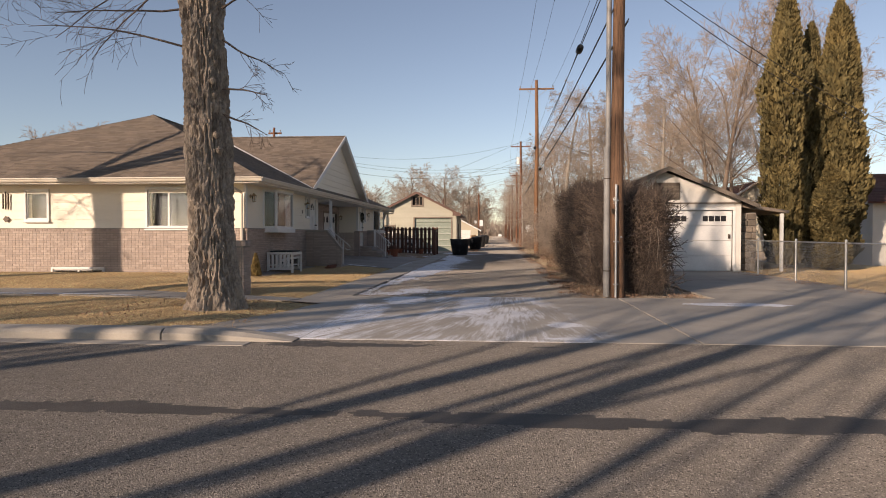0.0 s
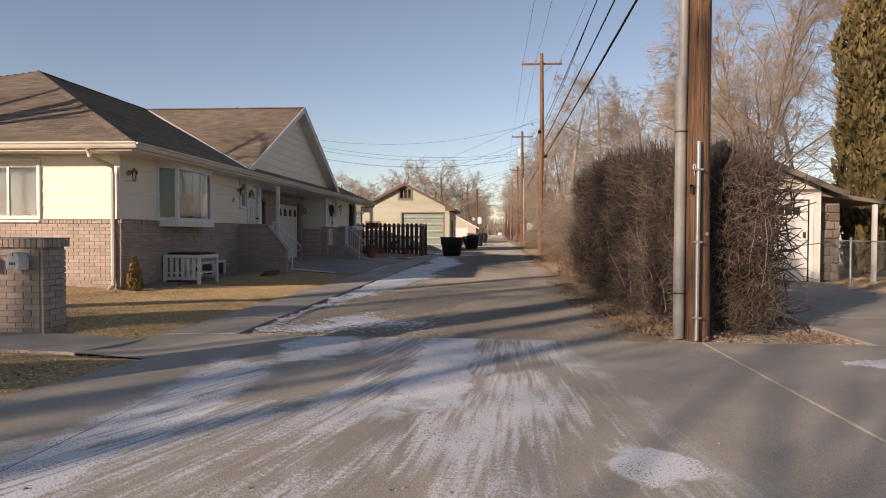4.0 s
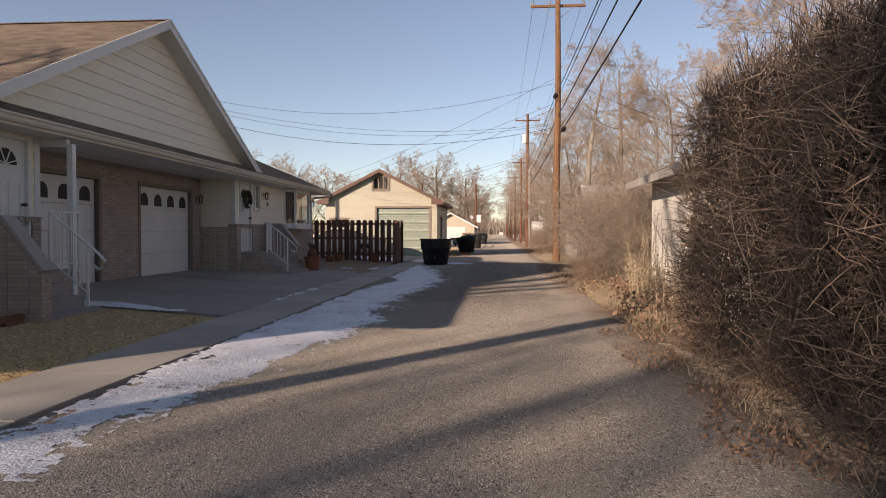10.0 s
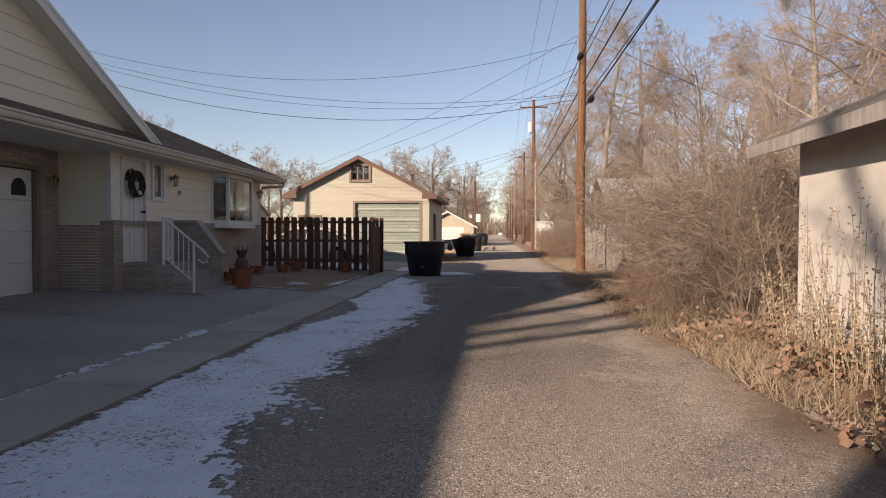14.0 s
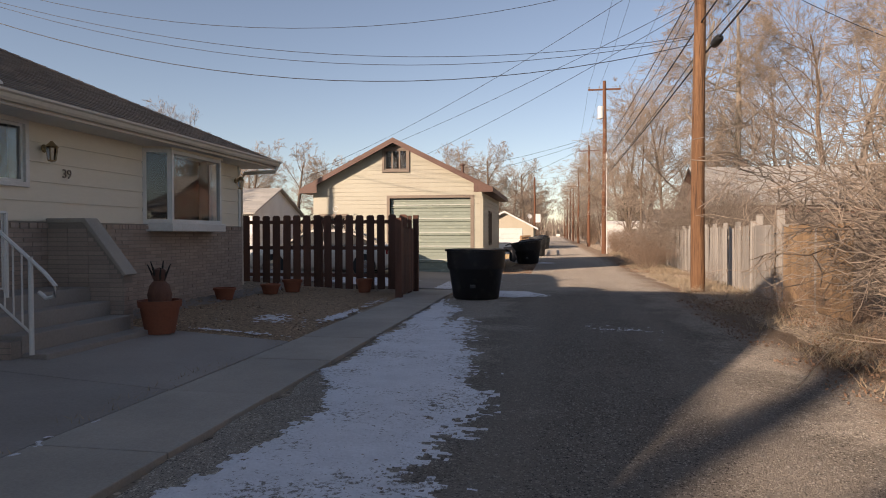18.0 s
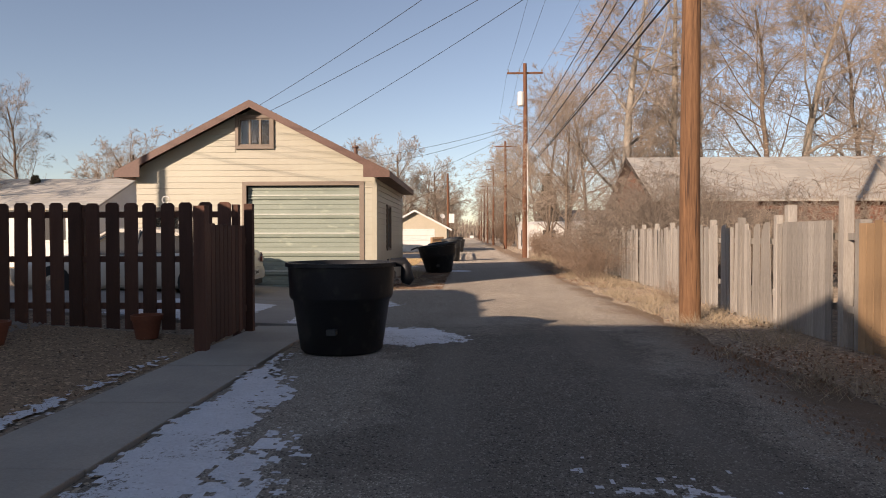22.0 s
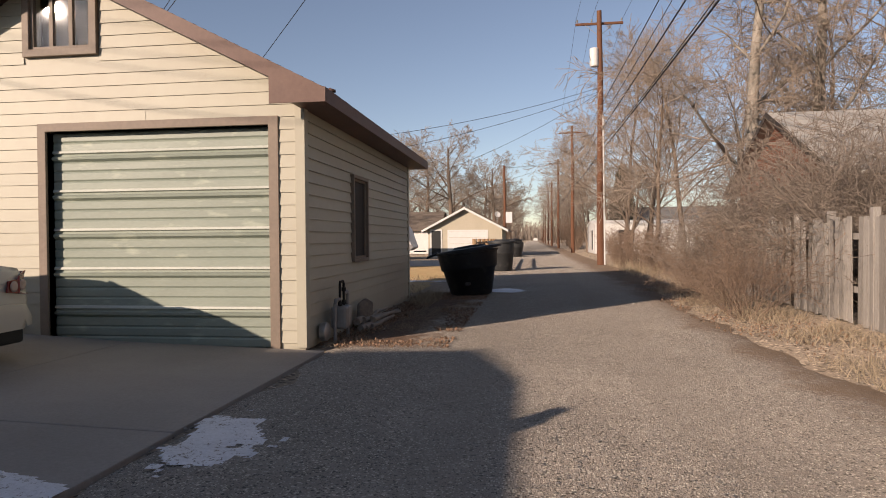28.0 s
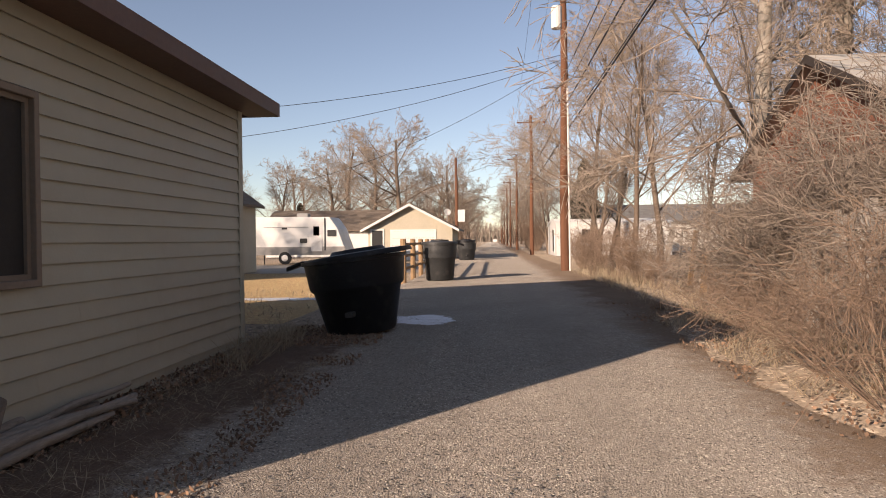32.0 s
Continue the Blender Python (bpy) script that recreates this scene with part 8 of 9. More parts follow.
for cx, cy, rx, ry, zf, txt_ in ((-1.75, 43.6, 0.75, 0.8, alley_z, "melting snow patch beside the refuse tub"), (-2.55, 47.65, 0.36, 0.55, alley_z, "ragged melting snow patch on the alley"), (-1.25, 59.75, 0.5, 0.55, alley_z, "melting snow patch by the refuse tub"), (-4.6, 63.5, 1.3, 0.3, lambda x, y: H(x, y) + 0.0, "snow strip behind the garage"),
                                 (-2.35, 15.0, 0.95, 0.75, alley_z, "faint ragged snow patch at the alley mouth"), (-1.7, 15.7, 1.3, 1.3, alley_z, "faint dusting of snow on the gravel"), (-5.0, 37.0, 1.5, 0.16, lambda x, y: H(x, y) + 0.012, "faint ragged snow along the back lawn"), (-4.28, 40, 0.18, 3.0, lambda x, y: H(x, y) + 0.012, "faint ragged snow along the back lawn"), (-6.3, 26.25, 1.4, 0.25, lambda x, y: H(x, y) + 0.012, "snow edge beside the driveway"), (-9, 12.9, 1.9, 0.14, lambda x, y: H(x, y) + 0.016, "strip of snow on the sidewalk"), (4.6, 13.2, 0.9, 0.25, lambda x, y: 0.014, "streak of snow on the apron"), (0.25, 38.3, 1.5, 1.6, alley_z, "faint dusting of snow on the gravel"), (-5.0, 38.3, 1.5, 1.3, lambda x, y: H(x, y) + 0.014, "faint dusting of snow on the back lawn"), (-4.05, 30.0, 0.16, 4.5, lambda x, y: H(x, y) + 0.016, "faint broken line of snow along the walk")):
    speck = "faint" in txt_
    bf_ = blob(cx, cy, rx, ry, cx)
    snow_field("snow_patch", cx - rx * 1.5, cx + rx * 1.5, cy - ry * 1.5, cy + ry * 1.5, 0.024 if speck else 0.04, (lambda x, y, b=bf_, k=speck, cx=cx, cy=cy, rx=rx: b(x, y) + (0.75 * noise.noise((x * 13, y * 13, 3)) + (0.9 if cy < 20 else 0.5) * noise.noise((x * 33, y * 33, 3)) - (0.6 if cy < 20 else 0.62 if rx < 0.2 or abs(cy - 37.0) < 0.3 else 1.12 if cx > 0 else 0.95) if k else 0.3 * noise.noise((x * 11, y * 11, 2)) - (0.25 + 0.5 * noise.noise((x * 4, y * 4, 7)) if 47 < cy < 48 else 0.0))), zf, txt_, rise=0.004 if speck else 0.008)

pad_edge = lambda x, y: min((x + 6.6 + 0.3 * noise.noise((y, 1, 1))) / 0.4, (-2.93 - 0.12 * clamp((45.6 - y) / 0.5) - x) / 0.12, (y - 44.7) / 0.1, (47.13 - 0.3 * clamp((x + 3.8) / 0.9) - y) / 0.12)
snow_field("snow_patch", -6.9, -2.8, 44.6, 47.4, 0.04, lambda x, y: min(pad_edge(x, y), 0.9) + 0.10 * n3(x, y, 1.9, 5) + 0.12 * noise.noise((x * 15, y * 15, 3)) - 0.02, lambda x, y: H(x, y) + 0.016, "smooth sheet of snow left on the parking pad", rise=0.02)
snow_field("damp_streak", -16, 9, 4.55, 5.75, 0.06, lambda x, y: 0.22 - abs(y - 5.12 - 0.12 * noise.noise((x * 0.3, 0, 1))) * 1.6 + 0.28 * n3(x * 0.35, y, 1.5, 2) + 0.15 * noise.noise((x * 6, y * 14, 1)),
           lambda x, y: 0.006, "dark damp seam along the middle of the street", M["seal"], "damp patch", 0.002)

snow_field("damp_streak", -7, 1.5, 7.2, 8.5, 0.03, lambda x, y: 0.10 - abs(y - 8.22) * 1.1 - 0.35 * clamp((x + 0.6) / 1.5) + 0.42 * n3(x * 0.6, y * 1.4, 1.4, 12) + 0.16 * noise.noise((x * 7, y * 15, 4)),
           lambda x, y: 0.006, "dark damp stains along the edge of the apron", M["seal"], "damp patch", 0.001)

# ---- loose stones on the alley ----
r_ = np.random.RandomState(3)
n = 110000
px = np.concatenate([r_.uniform(-2.9, 2.5, n), r_.uniform(-2.6, 2.5, 900)])
py = np.concatenate([14.45 + 47 * r_.rand(n) ** 1.1, r_.uniform(9, 14.4, 900)])
keep_ = ~((px < -1.8) & (py > 51.1)) & ~((px > 1.6) & (r_.rand(len(px)) < 0.75))
px, py = px[keep_], py[keep_]
s = 0.0035 + 0.009 * r_.rand(len(px)) ** 3
pz = np.where(py > 14.4, 0.014, 0.009)
a = r_.uniform(0, math.tau, len(px))
dx, dy = np.cos(a), np.sin(a)
sx, sy, sz = s * r_.uniform(0.8, 1.5, len(s)), s * r_.uniform(0.7, 1.1, len(s)), s * r_.uniform(0.5, 0.9, len(s))
cn = np.stack([px, py, pz], 1)
e1 = np.stack([dx * sx, dy * sx, 0 * sx], 1)
e2 = np.stack([-dy * sy, dx * sy, 0 * sy], 1)
e3 = np.stack([0 * sz, 0 * sz, sz], 1)
v = np.stack([cn + e1, cn + e2, cn - e1, cn - e2, cn + e3, cn - e3 * 0.3], 1).reshape(-1, 3)
tri = np.array([(0, 1, 4), (1, 2, 4), (2, 3, 4), (3, 0, 4)])
f = (np.arange(len(px))[:, None, None] * 6 + tri[None]).reshape(-1, 3)
tagged(part("gravel_stones", raw_mesh("gravel_stones", v, f, M["pebble"])), "loose grey gravel stones on the alley", "gravel", kind="stuff")
# pale stones along the house
n = 900
r_ = np.random.RandomState(6)
px = np.concatenate([r_.uniform(-6.98, -6.55, n), r_.uniform(-7.15, -6.6, n)])
py = np.concatenate([r_.uniform(18.4, 23.6, n), r_.uniform(36.6, 43.5, n)])
s = 0.02 + 0.03 * r_.rand(2 * n)
pz = np.array([H(a, b) + 0.012 for a, b in zip(px, py)])
cn = np.stack([px, py, pz], 1)
a = r_.uniform(0, math.tau, 2 * n)
e1 = np.stack([np.cos(a) * s, np.sin(a) * s, 0 * s], 1)
e2 = np.stack([-np.sin(a) * s * 0.8, np.cos(a) * s * 0.8, 0 * s], 1)
e3 = np.stack([0 * s, 0 * s, s * 0.7], 1)
v = np.stack([cn + e1, cn + e2, cn - e1, cn - e2, cn + e3, cn - e3 * 0.3], 1).reshape(-1, 3)
f = (np.arange(2 * n)[:, None, None] * 6 + tri[None]).reshape(-1, 3)
tagged(part("bed_stones", raw_mesh("bed_stones", v, f, M["mortar"])), "pale landscaping stones at the foot of the house", "stones", kind="stuff")


# ---- things by the house ----
def wall_lamp(x, y, z):
    t = thing("wall_lamp", x, y, z, "brass carriage wall lamp with clear glass", "wall lamp", rz=0.5, group="wall lamps")
    g = Geo()
    g.lathe([(0.0, 0), (0.055, 0.0), (0.05, 0.012), (0.02, 0.02)], n=12)
    part("back_plate", g, M["brass"], t, m=pose(0.02, 0, 0.06, 0, 90, 0))
    g = Geo()
    g.tube([(0.02, 0, 0.06), (0.08, 0, 0.10), (0.13, 0, 0.14)], 0.01, 6)
    part("arm", g, M["brass"], t)
    g = Geo()
    g.lathe([(0.015, 0.15), (0.03, 0.13), (0.085, 0.08), (0.08, 0.075)], (0.13, 0, 0), 6)
    part("cap", g, M["brass"], t)
    g = Geo()
    g.lathe([(0.05, -0.10), (0.075, 0.075)], (0.13, 0, 0), 6)
    part("lantern_glass", g, M["glass"], t).visible_shadow = False
    g = Geo()
    for k in range(6):
        a = k * math.tau / 6
        g.tube([(0.13 + 0.05 * math.cos(a), 0.05 * math.sin(a), -0.10), (0.13 + 0.076 * math.cos(a), 0.076 * math.sin(a), 0.08)], 0.005, 4)
    g.lathe([(0.0, -0.12), (0.05, -0.105), (0.052, -0.09)], (0.13, 0, 0), 6)
    part("cage", g, M["brass"], t)
    return t


wx = lambda y: HX + 0.022 - (y - HY) * math.tan(radians(0.5))
for y, z in ((18.75, 2.40), (24.28, 2.42), (36.3, 2.42), (41.5, 2.42)):
    wall_lamp(wx(y), y, z)
wall_lamp(XR - 0.08, 33.78, 2.2)

for y, body in ((23.9, "37"), (36.62, "39")):
    tx = bpy.data.curves.new("house_number", "FONT")
    tx.body, tx.size, tx.extrude = body, 0.17, 0.006
    tx.materials.append(M["trim_taupe"])
    o = new("house_number", tx)
    o.matrix_basis = Matrix.Translation((wx(y) + 0.012, y, 2.13)) @ pose(0, 0, 0, 90, 0, 90)
    tagged(o, "dark metal house number on the siding", "house number", "house numbers")

wr = thing("wreath", wx(34.88) + 0.06, 34.88, 2.25, "dark green wreath with a pale bow on the white door", "wreath")
r_ = np.random.RandomState(2)
n = 1400
a = r_.uniform(0, math.tau, n)
b = r_.uniform(0, math.tau, n)
rr = 0.2 + 0.055 * np.cos(b) * r_.uniform(0.5, 1.3, n)
p = np.stack([0.05 * np.sin(b), rr * np.cos(a), rr * np.sin(a)], 1)
v, f = flakes(n, p, 0.03, 0, 3, 0.4)
tagged(part("greenery", raw_mesh("greenery", v, f, M["spruce"]), None, wr), kind="stuff")
g = Geo()
g.lathe([(0.0, -0.05), (0.05, -0.03), (0.06, 0.0), (0.04, 0.04), (0, 0.05)], (0.04, 0.0, -0.17), 8)
part("bow", g, M["white"], wr)

bench = thing("garden_bench", -6.64, 20.45, H(-6.6, 20.4), "white wooden potting bench with slatted end against brick wall", "bench")
for k in range(6):
    g = Geo()
    g.box(-0.40 + k * 0.125, -0.46, 0.13, -0.40 + k * 0.125 + 0.07, -0.44, 0.56)
    part("slat", g, M["white"], bench)
for yy in (-0.47, 0.41):
    for z in (0.09, 0.57):
        g = Geo()
        g.box(-0.42, yy, z, 0.40, yy + 0.05, z + 0.07)
        part("rail", g, M["white"], bench, bevel=0.005)
for sx in (-0.42, 0.35):
    for sy in (-0.48, 0.40):
        g = Geo()
        g.box(sx, sy, 0, sx + 0.06, sy + 0.06, 0.64)
        part("leg", g, M["white"], bench, bevel=0.005)
    g = Geo()
    g.box(sx + 0.005, -0.42, 0.56, sx + 0.055, 0.40, 0.63)
    part("rail", g, M["white"], bench, bevel=0.005)
g = Geo()
g.box(-0.40, -0.42, 0.22, 0.34, 0.40, 0.25)
part("shelf", g, M["white"], bench)
g = Geo()
g.box(-0.36, -0.40, 0.64, 0.36, 0.42, 0.685)
part("cover", g, M["black"], bench, "dark folded mat on top", bevel=0.02)

bsw = thing("basement_window", -7.08, 21.70, 0.0, "low white-framed basement window in the brick", "window")
for nm_, a_, b_, c_, d_ in (("sill", -0.06, 1.46, 0.10, 0.165), ("head", -0.06, 1.46, 0.50, 0.565), ("jamb", -0.03, 0.05, 0.166, 0.499), ("mullion", 0.68, 0.76, 0.166, 0.499), ("jamb", 1.36, 1.44, 0.166, 0.499)):
    g = Geo()
    g.box(0.0, a_, c_, 0.10 if nm_ == "sill" else 0.07, b_, d_)
    part(nm_, g, M["white"], bsw, bevel=0.004)
for a_ in (0.051, 0.761):
    g = Geo()
    g.box(0.012, a_, 0.166, 0.03, a_ + 0.6, 0.499)
    part("pane", g, M["smoked"], bsw, "dark glass")

rb = thing("brick_stack", 0, 0, 0, "loose red bricks stacked by the stair wall", "bricks")
rbk = brick_mesh(0.20, 0.095, 0.06)
rbm = rbk.copy()
rbm.materials.clear()
rbm.materials.append(M["red_brick"])
random.seed(3)
for k in range(14):
    part("brick", rbm, None, rb, m=pose(-5.98 + random.uniform(-0.06, 0.06) + (k // 7) * 0.02, 23.2 + (k % 7) * 0.13, H(-5.9, 23.6) + 0.004 + (k // 7) * 0.062, 0, 0, random.uniform(60, 120)))


def pot(x, y, r, h, label, plant_=False):
    t = thing("flowerpot", x, y, H(x, y) + 0.01, label, "flowerpot", group="terracotta pots")
    g = Geo()
    g.lathe([(0.0, 0), (r * 0.68, 0), (r * 0.92, h * 0.8), (r, h * 0.8), (r * 1.03, h), (r * 0.9, h), (r * 0.86, h * 0.86), (0.0, h * 0.82)], n=24)
    part("pot", g, M["terracotta"], t, smooth=True)
    g = Geo()
    g.lathe([(0.0, h * 0.84), (r * 0.87, h * 0.85)], n=20)
    part("soil", g, M["soil"], t)
    return t


big = pot(-5.72, 36.42, 0.26, 0.42, "large terracotta pot with a painted ornament on the driveway")
orn = thing("garden_ornament", -5.72, 36.42, H(-5.8, 36.5) + 0.37, "small dark garden ornament with a reddish body in the pot", "ornament")
g = Geo()
g.lathe([(0.0, 0), (0.13, 0.0), (0.15, 0.12), (0.12, 0.24), (0.07, 0.3), (0.09, 0.36), (0.07, 0.44), (0.0, 0.47)], n=14)
part("figure", g, M["fence_brown"], orn, smooth=True)
g = Geo()
for k in range(7):
    a_ = k * 0.9
    g.tube([(0.05 * math.cos(a_), 0.05 * math.sin(a_), 0.3), (0.14 * math.cos(a_), 0.14 * math.sin(a_), 0.47 + 0.04 * (k % 3))], [0.02, 0.006], 5)
part("stems", g, M["dark_wood"], orn)
for x, y, r, h in ((-6.70, 39.9, 0.20, 0.22), (-6.45, 41.3, 0.20, 0.20), (-6.25, 41.95, 0.21, 0.26), (-4.98, 43.0, 0.19, 0.30), (-6.6, 37.7, 0.15, 0.2)):
    pot(x, y, r, h, "empty terracotta flowerpot at the wall")
bird = thing("garden_spinner", -8.2, 50.4, 0, "white ornamental hanger on a thin pole", "garden ornament")
g = Geo()
g.tube([(0, 0, 0), (0, 0, 2.15)], 0.012, 6)
part("pole", g, M["zinc"], bird)
g = Geo()
g.tube([(0, 0, 2.15)] + [(0.09 * math.sin(a_), 0, 2.24 - 0.09 * math.cos(a_)) for a_ in np.linspace(0, 6, 12)], 0.012, 5)
part("scroll", g, M["white"], bird)
wc = thing("wind_chime", -14.35, 18.40, 2.0, "dark metal wind chime hanging on the siding", "wind chime")
for k in range(3):
    g = Geo()
    g.tube([(-0.08 + k * 0.08, -0.03, 0.1), (-0.08 + k * 0.08, -0.03, 0.55 + 0.06 * (k == 1))], 0.022, 8)
    part("tube", g, M["bronze"], wc)
g = Geo()
g.prism([(-0.10, -0.02, -0.2), (0.0, -0.02, -0.1), (0.10, -0.02, -0.2), (0.0, -0.02, -0.3)], (0, -0.015, 0))
part("pendant", g, M["bronze"], wc)

# gas meter and sticks at the garage wall
gm = thing("gas_meter", GR + 0.2, 51.86, 0, "grey gas meter with bent pipes by the garage wall", "gas meter")
g = Geo()
g.box(-0.11, -0.15, 0.15, 0.10, 0.0, 0.44)
part("body", g, M["pvc"], gm, "dark grey front half", bevel=0.035)
g = Geo()
g.box(-0.10, 0.001, 0.17, 0.09, 0.14, 0.44)
part("body", g, M["zinc"], gm, bevel=0.02)
g = Geo()
g.tube([(0, -0.09, 0.44), (0, -0.09, 0.72), (0, -0.07, 0.745), (0, 0.06, 0.745), (0, 0.08, 0.72), (0, 0.08, 0.44)], 0.017, 8)
part("pipe", g, M["dark_wood"], gm, "black pipe loop", smooth=True)
for zz, yy in ((0.47, -0.09), (0.48, 0.08), (0.64, 0.08)):
    g = Geo()
    g.lathe([(0.0, -0.025), (0.03, -0.025), (0.03, 0.025), (0.0, 0.025)], (0, yy, zz), 6)
    part("union_nut", g, M["dark_wood"], gm)
g = Geo()
g.tube([(0.0, 0.08, 0.58), (0.0, 0.22, 0.60), (0.0, 0.245, 0.57), (0, 0.245, 0.0)], 0.024, 8)
part("pipe", g, M["pvc"], gm, smooth=True)
g = Geo()
g.tube([(0, -0.09, 0.53), (-0.02, -0.2, 0.53), (-0.02, -0.24, 0.48), (-0.02, -0.24, 0.0)], 0.022, 8)
part("pipe", g, M["pvc"], gm, smooth=True)
g = Geo()
g.lathe([(0.0, 0.0), (0.11, 0.0), (0.115, 0.02), (0.115, 0.07), (0.08, 0.09), (0.0, 0.09)], n=18)
part("regulator", g, M["zinc"], gm, "grey round regulator", smooth=True, m=pose(-0.14, -0.40, 0.16, 0, 90, 0))
rs = random.Random(5)
for k in range(10):
    g = Geo()
    n_ = 9
    L = rs.uniform(1.0, 1.9)
    p_ = Vector((-3.06 + 0.045 * (k % 5) + rs.uniform(0, 0.05), 52.55 + rs.uniform(0.0, 0.5), 0.05 + 0.075 * (k // 5)))
    a_ = 1.57 + rs.uniform(-0.12, 0.1)
    path = []
    for i in range(n_):
        path.append(p_.copy())
        a_ += rs.uniform(-0.16, 0.16) - (a_ - 1.53) * 0.25
        p_ = p_ + Vector((math.cos(a_), math.sin(a_), rs.uniform(-0.03, 0.03))) * L / n_
        p_.z = max(p_.z, 0.045)
    r0 = rs.uniform(0.032, 0.055)
    g.tube(path, [r0 * (1 - 0.06 * i) * rs.uniform(0.9, 1.12) for i in range(n_)], 9)
    tagged(part("dead_branch", g, M["log"], smooth=True), "bleached crooked dead branch lying by the garage", "branch", "dead branches")
fst = Geo()
fst.prism([(-3.12, 52.95, 0.12), (-2.98, 53.2, 0.12), (-2.99, 53.3, 0.33), (-3.08, 53.22, 0.40), (-3.13, 53.05, 0.34)], (0.07, -0.02, 0.02))
tagged(part("stone", fst, M["stone"], bevel=0.03), "grey field stone leaning on the garage wall", "stone")

# ---- parked car ----
car = thing("car", -5.56, 48.95, H(-5.6, 48.2) - 0.01, "pearl-white four-door sedan parked tail to the alley", "car", rz=4)


def loft(rows):
    """rows: x, and a list of (y, z) from the middle of one side over the top to the other."""
    g = Geo()
    n_ = len(rows[0][1])
    v_ = [(x_, y_, z_) for x_, ring in rows for y_, z_ in ring]
    f_ = [(i * n_ + j, i * n_ + (j + 1) % n_, (i + 1) * n_ + (j + 1) % n_, (i + 1) * n_ + j) for i in range(len(rows) - 1) for j in range(n_)]
    f_ += [tuple(range(n_)), tuple(range((len(rows) - 1) * n_, len(rows) * n_))[::-1]]
    return g.add(v_, f_)


def hull(w, lo, mid, hi, crown):
    half = [(w * 0.86, lo), (w * 0.97, lo + 0.10), (w, mid - 0.1), (w, mid), (w * 0.97, hi - 0.10), (w * 0.90, hi - 0.02), (w * 0.6, hi + crown * 0.7), (w * 0.2, hi + crown)]
    return half + [(-a_, b_) for a_, b_ in reversed(half)]


g = loft([(x_, hull(w_, lo, 0.62, hi, cr)) for x_, w_, lo, hi, cr in ((0.0, 0.74, 0.42, 0.80, 0.0), (-0.03, 0.80, 0.34, 0.90, 0.01), (-0.10, 0.85, 0.28, 0.955, 0.02), (-0.30, 0.885, 0.24, 0.975, 0.03), (-0.62, 0.90, 0.20, 0.975, 0.03), (-1.3, 0.90, 0.19, 0.95, 0.02), (-2.4, 0.90, 0.19, 0.92, 0.02), (-3.4, 0.90, 0.19, 0.90, 0.04), (-4.1, 0.88, 0.2, 0.82, 0.05), (-4.6, 0.82, 0.22, 0.72, 0.04), (-4.82, 0.68, 0.3, 0.6, 0.0))])
part("body", g, M["pearl"], car, smooth=True)


def cab(w, z0_, rw, z1_):
    half = [(w, z0_), (w - (w - rw) * 0.55, z0_ + (z1_ - z0_) * 0.6), (rw, z1_ - 0.03), (rw * 0.6, z1_), (rw * 0.2, z1_ + 0.01)]
    return half + [(-a_, b_) for a_, b_ in reversed(half)]


g = loft([(-0.62, cab(0.62, 0.96, 0.58, 0.985)), (-1.1, cab(0.76, 0.94, 0.60, 1.20)), (-1.5, cab(0.80, 0.93, 0.60, 1.37)), (-2.0, cab(0.81, 0.92, 0.61, 1.43)), (-2.7, cab(0.81, 0.91, 0.61, 1.42)), (-3.2, cab(0.78, 0.90, 0.58, 1.18)), (-3.6, cab(0.70, 0.90, 0.60, 0.96))])
part("window_glass", g, M["smoked"], car, "tinted wrap of windows", smooth=True)
g = loft([(x_, [(0.63, z_ - 0.07), (0.6, z_ - 0.005), (0.3, z_ + 0.028), (-0.3, z_ + 0.028), (-0.6, z_ - 0.005), (-0.63, z_ - 0.07)]) for x_, z_ in ((-1.42, 1.345), (-1.6, 1.395), (-2.0, 1.435), (-2.7, 1.425), (-2.85, 1.37))])
part("roof", g, M["pearl"], car, smooth=True)
